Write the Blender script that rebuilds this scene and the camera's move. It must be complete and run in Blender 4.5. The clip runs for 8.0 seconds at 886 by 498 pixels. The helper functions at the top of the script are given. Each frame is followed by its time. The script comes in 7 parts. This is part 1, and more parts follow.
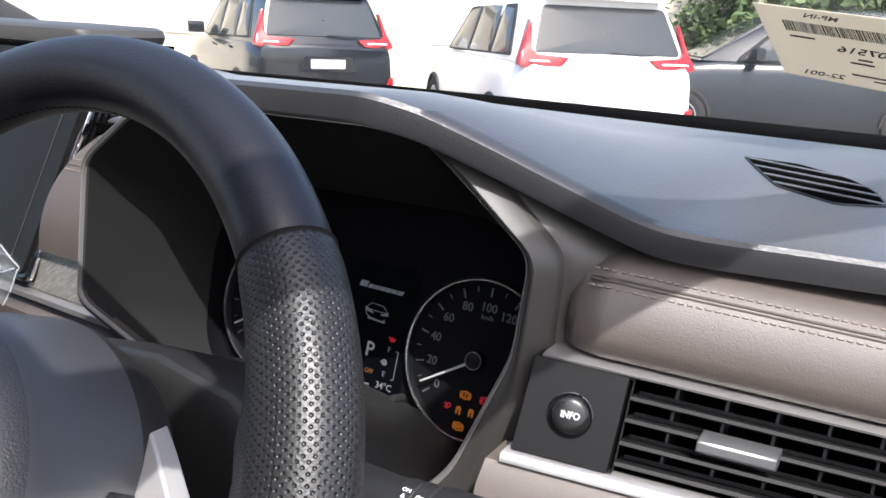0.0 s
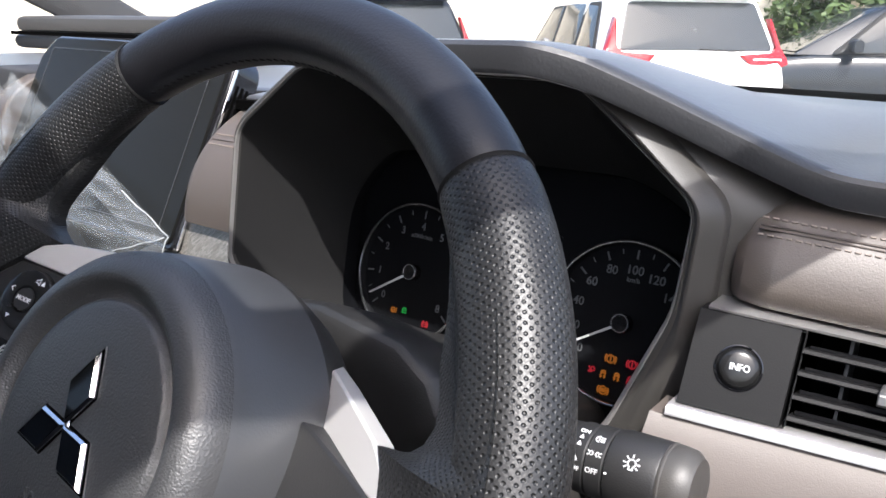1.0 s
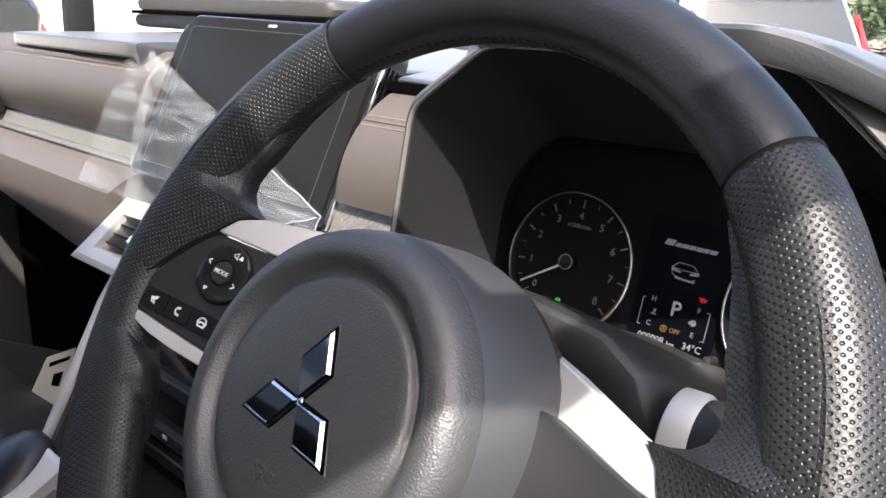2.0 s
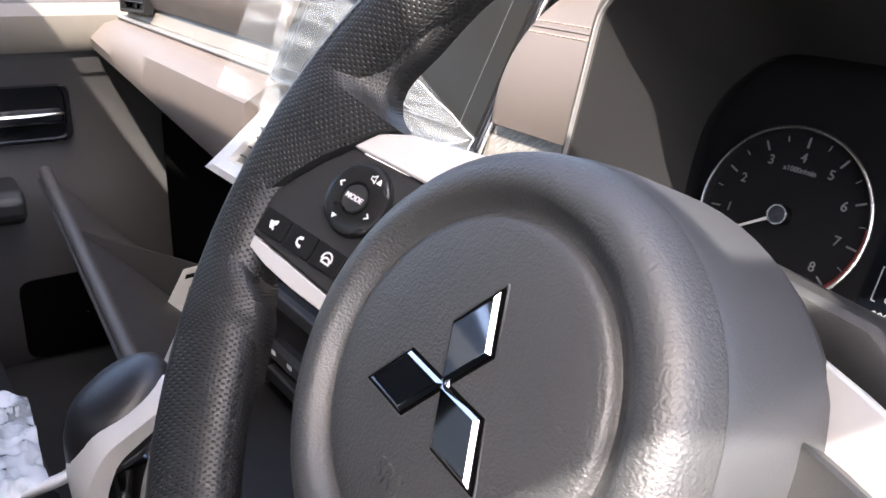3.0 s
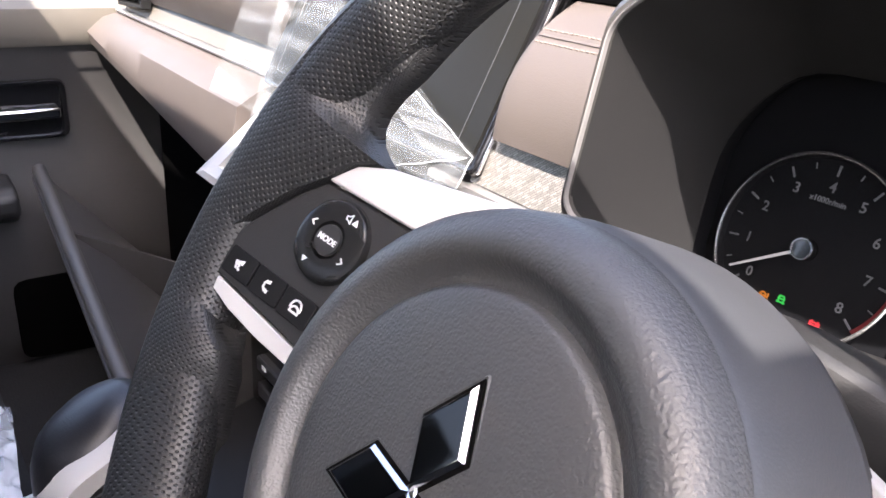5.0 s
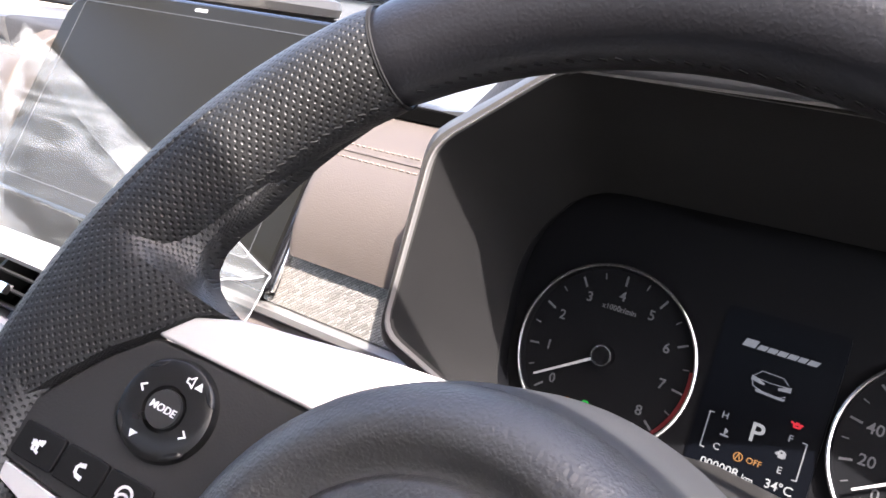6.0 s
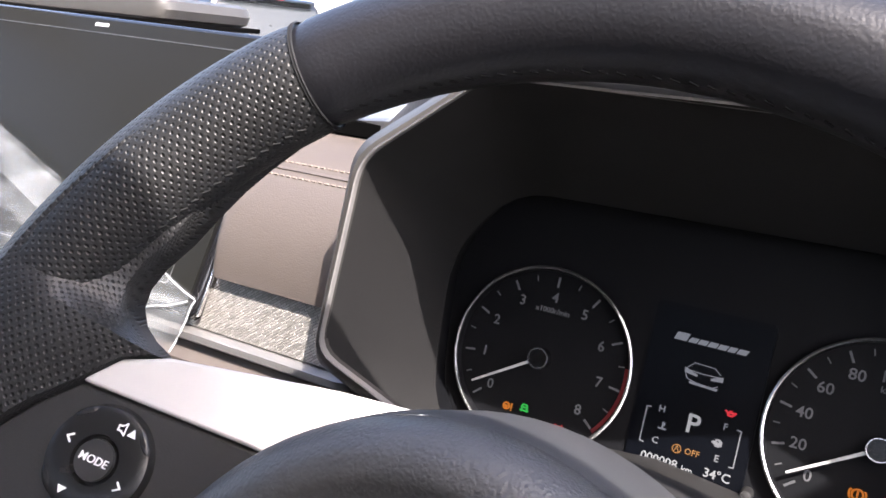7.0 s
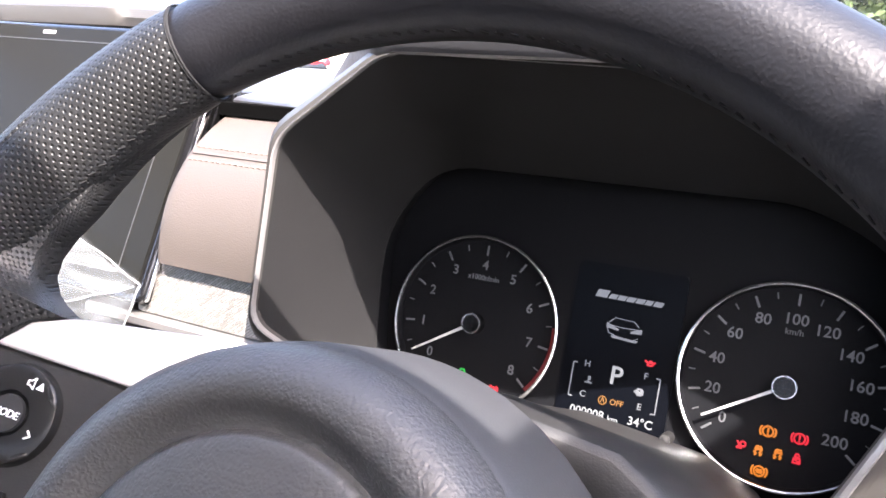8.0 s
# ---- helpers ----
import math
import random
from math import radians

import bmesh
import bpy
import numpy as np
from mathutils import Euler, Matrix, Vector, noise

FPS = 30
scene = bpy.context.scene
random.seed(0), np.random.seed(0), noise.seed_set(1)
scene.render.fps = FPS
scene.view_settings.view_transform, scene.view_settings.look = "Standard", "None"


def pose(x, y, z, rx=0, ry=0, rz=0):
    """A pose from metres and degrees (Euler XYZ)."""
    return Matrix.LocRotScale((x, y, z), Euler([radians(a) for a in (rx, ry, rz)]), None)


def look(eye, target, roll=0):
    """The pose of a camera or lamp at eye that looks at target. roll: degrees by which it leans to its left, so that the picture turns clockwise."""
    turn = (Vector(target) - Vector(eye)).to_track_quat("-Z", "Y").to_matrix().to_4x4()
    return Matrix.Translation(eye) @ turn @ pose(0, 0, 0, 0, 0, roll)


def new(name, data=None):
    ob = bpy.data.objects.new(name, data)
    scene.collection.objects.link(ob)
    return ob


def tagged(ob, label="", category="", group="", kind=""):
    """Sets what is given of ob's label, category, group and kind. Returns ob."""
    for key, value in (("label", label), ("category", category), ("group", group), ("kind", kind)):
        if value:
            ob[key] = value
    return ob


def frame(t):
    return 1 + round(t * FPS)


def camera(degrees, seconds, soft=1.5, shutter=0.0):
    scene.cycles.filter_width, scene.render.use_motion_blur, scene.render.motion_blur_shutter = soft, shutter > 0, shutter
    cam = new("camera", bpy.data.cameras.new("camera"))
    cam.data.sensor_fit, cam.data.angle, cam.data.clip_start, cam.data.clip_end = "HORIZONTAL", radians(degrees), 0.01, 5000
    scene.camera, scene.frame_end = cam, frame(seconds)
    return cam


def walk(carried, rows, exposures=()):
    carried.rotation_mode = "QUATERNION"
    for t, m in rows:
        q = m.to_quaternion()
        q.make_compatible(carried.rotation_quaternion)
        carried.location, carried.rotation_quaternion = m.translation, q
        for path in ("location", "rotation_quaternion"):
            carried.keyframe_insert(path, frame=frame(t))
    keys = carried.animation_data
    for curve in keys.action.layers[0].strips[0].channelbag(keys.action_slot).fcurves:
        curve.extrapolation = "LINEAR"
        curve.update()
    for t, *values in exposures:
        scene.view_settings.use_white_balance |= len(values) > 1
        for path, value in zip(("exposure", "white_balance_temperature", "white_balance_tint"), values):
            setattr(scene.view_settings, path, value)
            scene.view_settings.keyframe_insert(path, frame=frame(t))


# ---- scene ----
cam = camera(58.2, 8.0, soft=1.6)
PATH = [
    (0, (0.309, -0.124, 1.178), (-0.714, 1.505, 0.63), 2.5),
    (0.5, (0.295, -0.134, 1.161), (-0.801, 1.452, 0.627), 1.9),
    (1, (0.282, -0.153, 1.153), (-0.903, 1.363, 0.609), 0.8),
    (1.5, (0.259, -0.178, 1.148), (-0.955, 1.31, 0.591), 1.6),
    (2, (0.223, -0.192, 1.147), (-1.065, 1.227, 0.576), 1.9),
    (2.2, (0.206, -0.185, 1.143), (-1.14, 1.188, 0.592), 0.1),
    (3.3, (0.134, -0.133, 1.116), (-1.353, 0.935, 0.311), 3.7),
    (3.5, (0.127, -0.129, 1.116), (-1.363, 0.926, 0.3), 3.7),
    (4, (0.122, -0.123, 1.117), (-1.387, 0.921, 0.322), 4.1),
    (4.2, (0.122, -0.122, 1.117), (-1.394, 0.919, 0.33), 4.1),
    (5.3, (0.119, -0.109, 1.131), (-1.304, 1.099, 0.411), 3.2),
    (5.5, (0.107, -0.113, 1.134), (-1.219, 1.23, 0.474), 4.7),
    (6, (0.067, -0.126, 1.136), (-0.972, 1.503, 0.618), 7.7),
    (6.5, (0.068, -0.128, 1.146), (-0.886, 1.558, 0.648), 7.0),
    (7, (0.058, -0.123, 1.14), (-0.81, 1.609, 0.641), 5.8),
    (7.5, (0.076, -0.119, 1.131), (-0.814, 1.604, 0.641), 3.5),
    (8, (0.105, -0.125, 1.133), (-0.772, 1.602, 0.636), 2.6),
]
EXPOSURES = [(0.0, 1.35, 6100, 12), (1.0, 1.55, 6100, 12), (1.5, 1.75, 6300, 12), (2.0, 2.0, 6450, 13), (3.5, 3.02, 6600, 16), (4.0, 3.02, 6600, 17), (5.5, 2.9, 6500, 17), (6.5, 2.75, 6450, 17), (7.0, 2.55, 6450, 17), (7.5, 2.86, 6450, 18), (8.0, 3.3, 6450, 18)]
walk(cam, [(t, look(eye, target, roll)) for t, eye, target, roll in PATH], EXPOSURES)

# ---- light: open sky, and a high sun behind the right shoulder, in by the driver's window under the sloping pillar ----
SUN_AZ, SUN_EL = 131.0, 53.0   # compass degrees from +y towards +x, and height
world = bpy.data.worlds.new("sky")
scene.world = world
world.use_nodes = True
wn = world.node_tree.nodes
sky = wn.new("ShaderNodeTexSky")
sky.sky_type = "NISHITA"
sky.sun_disc = False
sky.sun_elevation = radians(SUN_EL)
sky.sun_rotation = radians(SUN_AZ)
sky.air_density, sky.dust_density, sky.ozone_density = 1.0, 4.0, 0.8
wn["Background"].inputs["Strength"].default_value = 0.15
world.node_tree.links.new(sky.outputs[0], wn["Background"].inputs["Color"])
sun = new("sun", bpy.data.lights.new("sun", "SUN"))
sun.data.energy, sun.data.angle, sun.data.color = 3.0, radians(0.6), (1.0, 0.95, 0.87)
_az, _el = radians(SUN_AZ), radians(SUN_EL)
sun_dir = Vector((math.sin(_az) * math.cos(_el), math.cos(_az) * math.cos(_el), math.sin(_el)))
sun.matrix_world = look(sun_dir * 20, (0, 0, 0))


# ---- materials ----
def material(name, color, rough=0.5, metal=0.0, grain=0.0, grain_size=0.001, vary=0.12, vary_size=0.05, stretch=(1, 1, 1),
             coat=0.0, transmission=0.0, alpha=1.0, emission=None, glow=0.0, pattern="VORONOI", spec=0.5, depth=0.5, sheen=0.0):
    """A surface with colour variation at a large scale and relief at a small one, in metres."""
    m = bpy.data.materials.new(name)
    m.use_nodes = True
    n, l = m.node_tree.nodes, m.node_tree.links
    b = n["Principled BSDF"]
    b.inputs["Roughness"].default_value = rough
    b.inputs["Metallic"].default_value = metal
    b.inputs["Coat Weight"].default_value = coat
    b.inputs["Transmission Weight"].default_value = transmission
    b.inputs["Alpha"].default_value = alpha
    b.inputs["Specular IOR Level"].default_value = spec
    b.inputs["Sheen Weight"].default_value = sheen
    b.inputs["Sheen Roughness"].default_value = 0.35
    b.inputs["Base Color"].default_value = (*color, 1)
    co = n.new("ShaderNodeTexCoord")
    mp = n.new("ShaderNodeMapping")
    mp.inputs["Scale"].default_value = stretch
    l.new(co.outputs["Object"], mp.inputs["Vector"])
    if vary > 0:
        big = n.new("ShaderNodeTexNoise")
        big.inputs["Scale"].default_value = 1 / vary_size
        big.inputs["Detail"].default_value = 6
        l.new(mp.outputs[0], big.inputs["Vector"])
        ramp = n.new("ShaderNodeMix")
        ramp.data_type = "RGBA"
        ramp.inputs["A"].default_value = (*(c * (1 - vary) for c in color), 1)
        ramp.inputs["B"].default_value = (*(min(1, c * (1 + vary)) for c in color), 1)
        l.new(big.outputs["Fac"], ramp.inputs["Factor"])
        l.new(ramp.outputs["Result"], b.inputs["Base Color"])
        rr = n.new("ShaderNodeMapRange")
        rr.inputs["To Min"].default_value = max(0.02, rough * 0.85)
        rr.inputs["To Max"].default_value = min(1, rough * 1.15)
        l.new(big.outputs["Fac"], rr.inputs["Value"])
        l.new(rr.outputs[0], b.inputs["Roughness"])
    if grain > 0:
        if pattern == "VORONOI":
            tex = n.new("ShaderNodeTexVoronoi")
            tex.feature = "SMOOTH_F1"
            out = tex.outputs["Distance"]
        else:
            tex = n.new("ShaderNodeTexNoise")
            tex.inputs["Detail"].default_value = 4
            out = tex.outputs["Fac"]
        tex.inputs["Scale"].default_value = 1 / grain_size
        warp = n.new("ShaderNodeTexNoise")
        warp.inputs["Scale"].default_value = 0.45 / grain_size
        add = n.new("ShaderNodeVectorMath")
        add.operation = "MULTIPLY_ADD"
        add.inputs[1].default_value = (grain_size * 1.4,) * 3
        l.new(mp.outputs[0], warp.inputs["Vector"])
        l.new(warp.outputs["Color"], add.inputs[0])
        l.new(mp.outputs[0], add.inputs[2])
        l.new(add.outputs[0], tex.inputs["Vector"])
        bump = n.new("ShaderNodeBump")
        bump.inputs["Strength"].default_value = grain
        bump.inputs["Distance"].default_value = grain_size * depth
        bump.invert = pattern == "VORONOI"
        l.new(out, bump.inputs["Height"])
        l.new(bump.outputs[0], b.inputs["Normal"])
    if emission:
        b.inputs["Emission Color"].default_value = (*emission, 1)
        b.inputs["Emission Strength"].default_value = glow
    return m


def perforated(name, color):
    """Black leather with rows of small punched holes, laid out in the mesh's own UV metres."""
    m = material(name, color, rough=0.42, grain=0.25, grain_size=0.0009, vary=0.15, vary_size=0.02)
    n, l = m.node_tree.nodes, m.node_tree.links
    b = n["Principled BSDF"]
    uv = n.new("ShaderNodeUVMap")
    pitch = 0.0030

    def dots(shift):
        sc = n.new("ShaderNodeVectorMath")
        sc.operation = "MULTIPLY_ADD"
        sc.inputs[1].default_value = (1 / pitch, 1 / (pitch * 1.15), 0)
        sc.inputs[2].default_value = (shift, shift, 0)
        l.new(uv.outputs[0], sc.inputs[0])
        fr = n.new("ShaderNodeVectorMath")
        fr.operation = "FRACTION"
        l.new(sc.outputs[0], fr.inputs[0])
        ce = n.new("ShaderNodeVectorMath")
        ce.operation = "DISTANCE"
        ce.inputs[1].default_value = (0.5, 0.5, 0)
        l.new(fr.outputs[0], ce.inputs[0])
        return ce.outputs["Value"]

    lo = n.new("ShaderNodeMath")
    lo.operation = "MINIMUM"
    l.new(dots(0.0), lo.inputs[0])
    l.new(dots(0.5), lo.inputs[1])
    step = n.new("ShaderNodeMapRange")
    step.interpolation_type = "SMOOTHSTEP"
    step.inputs["From Min"].default_value = 0.06
    step.inputs["From Max"].default_value = 0.24
    l.new(lo.outputs[0], step.inputs["Value"])
    old = b.inputs["Base Color"].links[0].from_socket
    mix = n.new("ShaderNodeMix")
    mix.data_type = "RGBA"
    mix.inputs["A"].default_value = (0.004, 0.004, 0.004, 1)
    l.new(step.outputs[0], mix.inputs["Factor"])
    l.new(old, mix.inputs["B"])
    l.new(mix.outputs["Result"], b.inputs["Base Color"])
    bump = n.new("ShaderNodeBump")
    bump.inputs["Strength"].default_value = 0.7
    bump.inputs["Distance"].default_value = 0.0005
    l.new(step.outputs[0], bump.inputs["Height"])
    l.new(b.inputs["Normal"].links[0].from_socket, bump.inputs["Normal"])
    l.new(bump.outputs[0], b.inputs["Normal"])
    return m


def carbon(name):
    """Silver weave: alternating slanted threads."""
    m = material(name, (0.28, 0.27, 0.25), rough=0.34, metal=0.5, vary=0.0, coat=0.2)
    n, l = m.node_tree.nodes, m.node_tree.links
    b = n["Principled BSDF"]
    co = n.new("ShaderNodeTexCoord")
    rot = n.new("ShaderNodeMapping")
    rot.inputs["Rotation"].default_value = (radians(90), 0, radians(38))
    l.new(co.outputs["Object"], rot.inputs["Vector"])
    ck = n.new("ShaderNodeTexBrick")   # short slanted threads, each row stepped by a third
    ck.offset, ck.offset_frequency, ck.squash = 0.36, 3, 1.0
    for key, v in (("Scale", 1.0), ("Brick Width", 0.0046), ("Row Height", 0.0014), ("Mortar Size", 0.00022), ("Mortar Smooth", 0.6), ("Bias", 0.0)):
        ck.inputs[key].default_value = v
    ck.inputs["Color1"].default_value = (0.40, 0.38, 0.35, 1)
    ck.inputs["Color2"].default_value = (0.22, 0.21, 0.19, 1)
    ck.inputs["Mortar"].default_value = (0.13, 0.122, 0.11, 1)
    l.new(rot.outputs[0], ck.inputs["Vector"])
    l.new(ck.outputs["Color"], b.inputs["Base Color"])
    bump = n.new("ShaderNodeBump")
    bump.invert = True
    bump.inputs["Strength"].default_value = 0.5
    bump.inputs["Distance"].default_value = 0.0004
    l.new(ck.outputs["Fac"], bump.inputs["Height"])
    l.new(bump.outputs[0], b.inputs["Normal"])
    return m


def clear(name, tint, rough, opacity, gloss=1.0):
    """A thin clear sheet: mostly let through, with a glossy skin."""
    m = bpy.data.materials.new(name)
    m.use_nodes = True
    n, l = m.node_tree.nodes, m.node_tree.links
    b = n["Principled BSDF"]
    b.inputs["Base Color"].default_value = (*tint, 1)
    b.inputs["Roughness"].default_value = rough
    b.inputs["Specular IOR Level"].default_value = gloss
    b.inputs["Alpha"].default_value = opacity
    return m


LEATHER = material("black_smooth_leather", (0.010, 0.010, 0.012), rough=0.40, grain=0.18, grain_size=0.0011, vary_size=0.03)
GRIP = perforated("black_perforated_leather", (0.015, 0.015, 0.0152))
THREAD = material("black_thread", (0.007, 0.007, 0.0075), rough=0.7, vary=0, spec=0.3)
PAD = material("grained_black_vinyl", (0.038, 0.038, 0.0385), spec=0.8, rough=0.46, grain=0.5, grain_size=0.0009, vary_size=0.04, depth=0.5)
DASH = material("black_soft_dash", (0.034, 0.035, 0.038), rough=0.33, spec=0.6, grain=0.15, grain_size=0.0016, vary_size=0.08, sheen=0.55)
PLASTIC = material("black_fine_plastic", (0.018, 0.0178, 0.0178), rough=0.5, grain=0.2, grain_size=0.0007, vary_size=0.05)
HOOD = material("black_hood_plastic", (0.0180, 0.0178, 0.0180), rough=0.55, grain=0.2, grain_size=0.0007, vary_size=0.05, spec=0.3)
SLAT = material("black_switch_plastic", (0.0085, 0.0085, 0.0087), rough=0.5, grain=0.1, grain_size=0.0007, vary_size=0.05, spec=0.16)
BEZEL = material("charcoal_satin_plastic", (0.052, 0.049, 0.045), rough=0.45, grain=0.2, grain_size=0.0006, vary_size=0.05)
BROWN = material("brown_leather", (0.080, 0.067, 0.058), rough=0.48, grain=0.28, grain_size=0.0007, vary=0.08, vary_size=0.03)
BROWN_PLASTIC = material("brown_grained_plastic", (0.096, 0.080, 0.070), rough=0.5, grain=0.22, grain_size=0.0006, vary=0.06, vary_size=0.05)
TAN_THREAD = material("tan_thread", (0.20, 0.165, 0.14), rough=0.7, vary=0)
SILVER = material("satin_silver_paint", (0.56, 0.548, 0.53), rough=0.36, metal=0.30, grain=0.05, grain_size=0.0004, vary=0.03, pattern="NOISE")
STRIP_METAL = material("brushed_silver_trim", (0.40, 0.39, 0.375), rough=0.34, metal=0.75, grain=0.06, grain_size=0.0004, vary=0.05, pattern="NOISE", stretch=(0.2, 1, 1))
CHROME = material("chrome", (0.85, 0.85, 0.86), rough=0.06, metal=1.0, vary=0.04, vary_size=0.02)
# chrome with the dark cabin's reflection put into its colour
EMBLEM_FACE = material("chrome_with_dark_reflection", (0.24, 0.24, 0.25), rough=0.05, metal=1.0, vary=0.04, vary_size=0.02)
PIANO = material("piano_black", (0.008, 0.008, 0.009), rough=0.08, coat=0.6, vary=0.1)
SCREEN = material("dark_screen_glass", (0.012, 0.012, 0.0105), rough=0.22, vary=0.0, spec=0.08)
SCREEN_RIM = material("black_screen_glass", (0.012, 0.012, 0.0105), rough=0.2, vary=0.1, spec=0.09)
RING_METAL = material("bright_ring_metal", (0.8, 0.8, 0.8), rough=0.22, metal=1.0, vary=0.05)
SATIN = material("satin_black_plastic", (0.012, 0.012, 0.012), rough=0.26, vary=0.1)
TAB = material("dark_metallic_plastic", (0.10, 0.10, 0.10), rough=0.35, metal=0.5, grain=0.1, grain_size=0.0006, vary=0.05)
# lighter grey for the highlight painted along the bezel's inner edge
HIGHLIGHT_EDGE = material("grey_edge_highlight", (0.38, 0.37, 0.36), rough=0.30, metal=0.5, grain=0.1, grain_size=0.0006, vary=0.05)
# near-black that puts the shade of recesses into colour; also serves plain black parts
BLACK_AND_SHADE = material("black_and_recess_shade", (0.003, 0.003, 0.003), rough=0.9, vary=0.1, spec=0.0)
DIAL = material("matt_black_dial", (0.005, 0.0053, 0.0065), rough=0.6, spec=0.12, grain=0.1, grain_size=0.0008, vary=0.1, pattern="NOISE")
PRINT = material("white_print", (0.75, 0.75, 0.75), rough=0.6, vary=0.0)
DIALPRINT = material("dial_print", (0.07, 0.073, 0.076), rough=0.6, vary=0.0, emission=(0.85, 0.9, 1.0), glow=0.007)
GREY_GREEN = material("taupe_inlay_plastic", (0.13, 0.118, 0.098), rough=0.45, grain=0.2, grain_size=0.0009, vary_size=0.06)
CARBON = carbon("silver_weave_inlay")


# ---- mesh helpers ----
def thing(name, m=None, label="", category="", group="", kind=""):
    """An empty at a thing's base, which its parts hang from."""
    ob = new(name)
    ob.empty_display_size = 0.02
    if m is not None:
        ob.matrix_world = m
    return tagged(ob, label, category, group, kind)


def part(name, bm, mat, parent=None, label="", smooth=True, bevel=0.0, segments=2):
    """Links a bmesh as one mesh object under a thing or a part."""
    me = bpy.data.meshes.new(name)
    bmesh.ops.recalc_face_normals(bm, faces=bm.faces)
    bm.to_mesh(me)
    bm.free()
    me.materials.append(mat)
    ob = new(name, me)
    if parent is not None:
        ob.parent = parent
    if smooth:
        me.polygons.foreach_set("use_smooth", [True] * len(me.polygons))
    if bevel:
        mod = ob.modifiers.new("edge", "BEVEL")
        mod.width, mod.segments, mod.limit_method, mod.angle_limit = bevel, segments, "ANGLE", radians(32)
        mod.harden_normals = False
    if smooth:
        me.set_sharp_from_angle(angle=radians(38))
    if label:
        ob["label"] = label
    return ob


def loft(rows, close_u=False, close_v=False, caps=False, uv=None):
    """A skin over rows of points. close_v joins each row's end to its start, close_u the last row to the first."""
    bm = bmesh.new()
    vs = [[bm.verts.new(p) for p in r] for r in rows]
    layer = bm.loops.layers.uv.new("UVMap") if uv else None
    nu, nv = len(rows), len(rows[0])
    for i in range(nu if close_u else nu - 1):
        for j in range(nv if close_v else nv - 1):
            i2, j2 = (i + 1) % nu, (j + 1) % nv
            f = bm.faces.new((vs[i][j], vs[i2][j], vs[i2][j2], vs[i][j2]))
            if uv:
                for lp, (a, b) in zip(f.loops, ((i, j), (i + 1, j), (i + 1, j + 1), (i, j + 1))):
                    lp[layer].uv = uv(a, b)
    if caps:
        bm.faces.new(vs[0][::-1])
        bm.faces.new(vs[-1])
    return bm


def box(x0, x1, y0, y1, z0, z1, bm=None):
    bm = bm or bmesh.new()
    v = [bm.verts.new((x, y, z)) for x in (x0, x1) for y in (y0, y1) for z in (z0, z1)]
    for q in ((0, 1, 3, 2), (4, 6, 7, 5), (0, 4, 5, 1), (2, 3, 7, 6), (0, 2, 6, 4), (1, 5, 7, 3)):
        bm.faces.new([v[k] for k in q])
    return bm


def plate(outline, z0, z1, bm=None, axis=2):
    """An outline of 2D points, thickened from z0 to z1 along an axis (2: z; 1: y, the outline being x, z; 0: x, the outline being y, z)."""
    bm = bm or bmesh.new()

    def at(p, h):
        return (p[0], p[1], h) if axis == 2 else (p[0], h, p[1]) if axis == 1 else (h, p[0], p[1])
    lo = [bm.verts.new(at(p, z0)) for p in outline]
    hi = [bm.verts.new(at(p, z1)) for p in outline]
    n = len(outline)
    bm.faces.new(lo[::-1])
    bm.faces.new(hi)
    for i in range(n):
        bm.faces.new((lo[i], lo[(i + 1) % n], hi[(i + 1) % n], hi[i]))
    return bm


def rounded(points, radius, steps=4):
    """The outline with its corners rounded."""
    out = []
    n = len(points)
    for i in range(n):
        p, a, b = (Vector(points[k]) for k in (i, i - 1, (i + 1) % n))
        r = min(radius, (a - p).length * 0.45, (b - p).length * 0.45)
        s, e = p + (a - p).normalized() * r, p + (b - p).normalized() * r
        for k in range(steps + 1):
            t = k / steps
            out.append(tuple((1 - t) ** 2 * s + 2 * t * (1 - t) * p + t * t * e))
    return out


def disc(cx, cy, r, z0, z1, n=32, bm=None, r2=None):
    """A short cylinder along z; r2: its upper radius."""
    bm = bm or bmesh.new()
    ring = [(math.cos(2 * math.pi * k / n), math.sin(2 * math.pi * k / n)) for k in range(n)]
    lo = [bm.verts.new((cx + r * a, cy + r * b, z0)) for a, b in ring]
    hi = [bm.verts.new((cx + (r2 or r) * a, cy + (r2 or r) * b, z1)) for a, b in ring]
    bm.faces.new(lo[::-1])
    bm.faces.new(hi)
    for i in range(n):
        bm.faces.new((lo[i], lo[(i + 1) % n], hi[(i + 1) % n], hi[i]))
    return bm


def turned(profile, n=48, cx=0.0, cy=0.0):
    """A profile of (radius, height) turned about z."""
    return loft([[(cx + r * math.cos(2 * math.pi * k / n), cy + r * math.sin(2 * math.pi * k / n), h) for k in range(n)]
                 for r, h in profile], close_v=True)


def ring(cx, cy, r, tube, z, n=64, m=8, bm=None, squash=1.0):
    rows = []
    for k in range(n):
        a = 2 * math.pi * k / n
        rows.append([(cx + (r + tube * math.cos(2 * math.pi * j / m)) * math.cos(a),
                      cy + (r + tube * math.cos(2 * math.pi * j / m)) * math.sin(a),
                      z + squash * tube * math.sin(2 * math.pi * j / m)) for j in range(m)])
    return loft(rows, close_u=True, close_v=True)


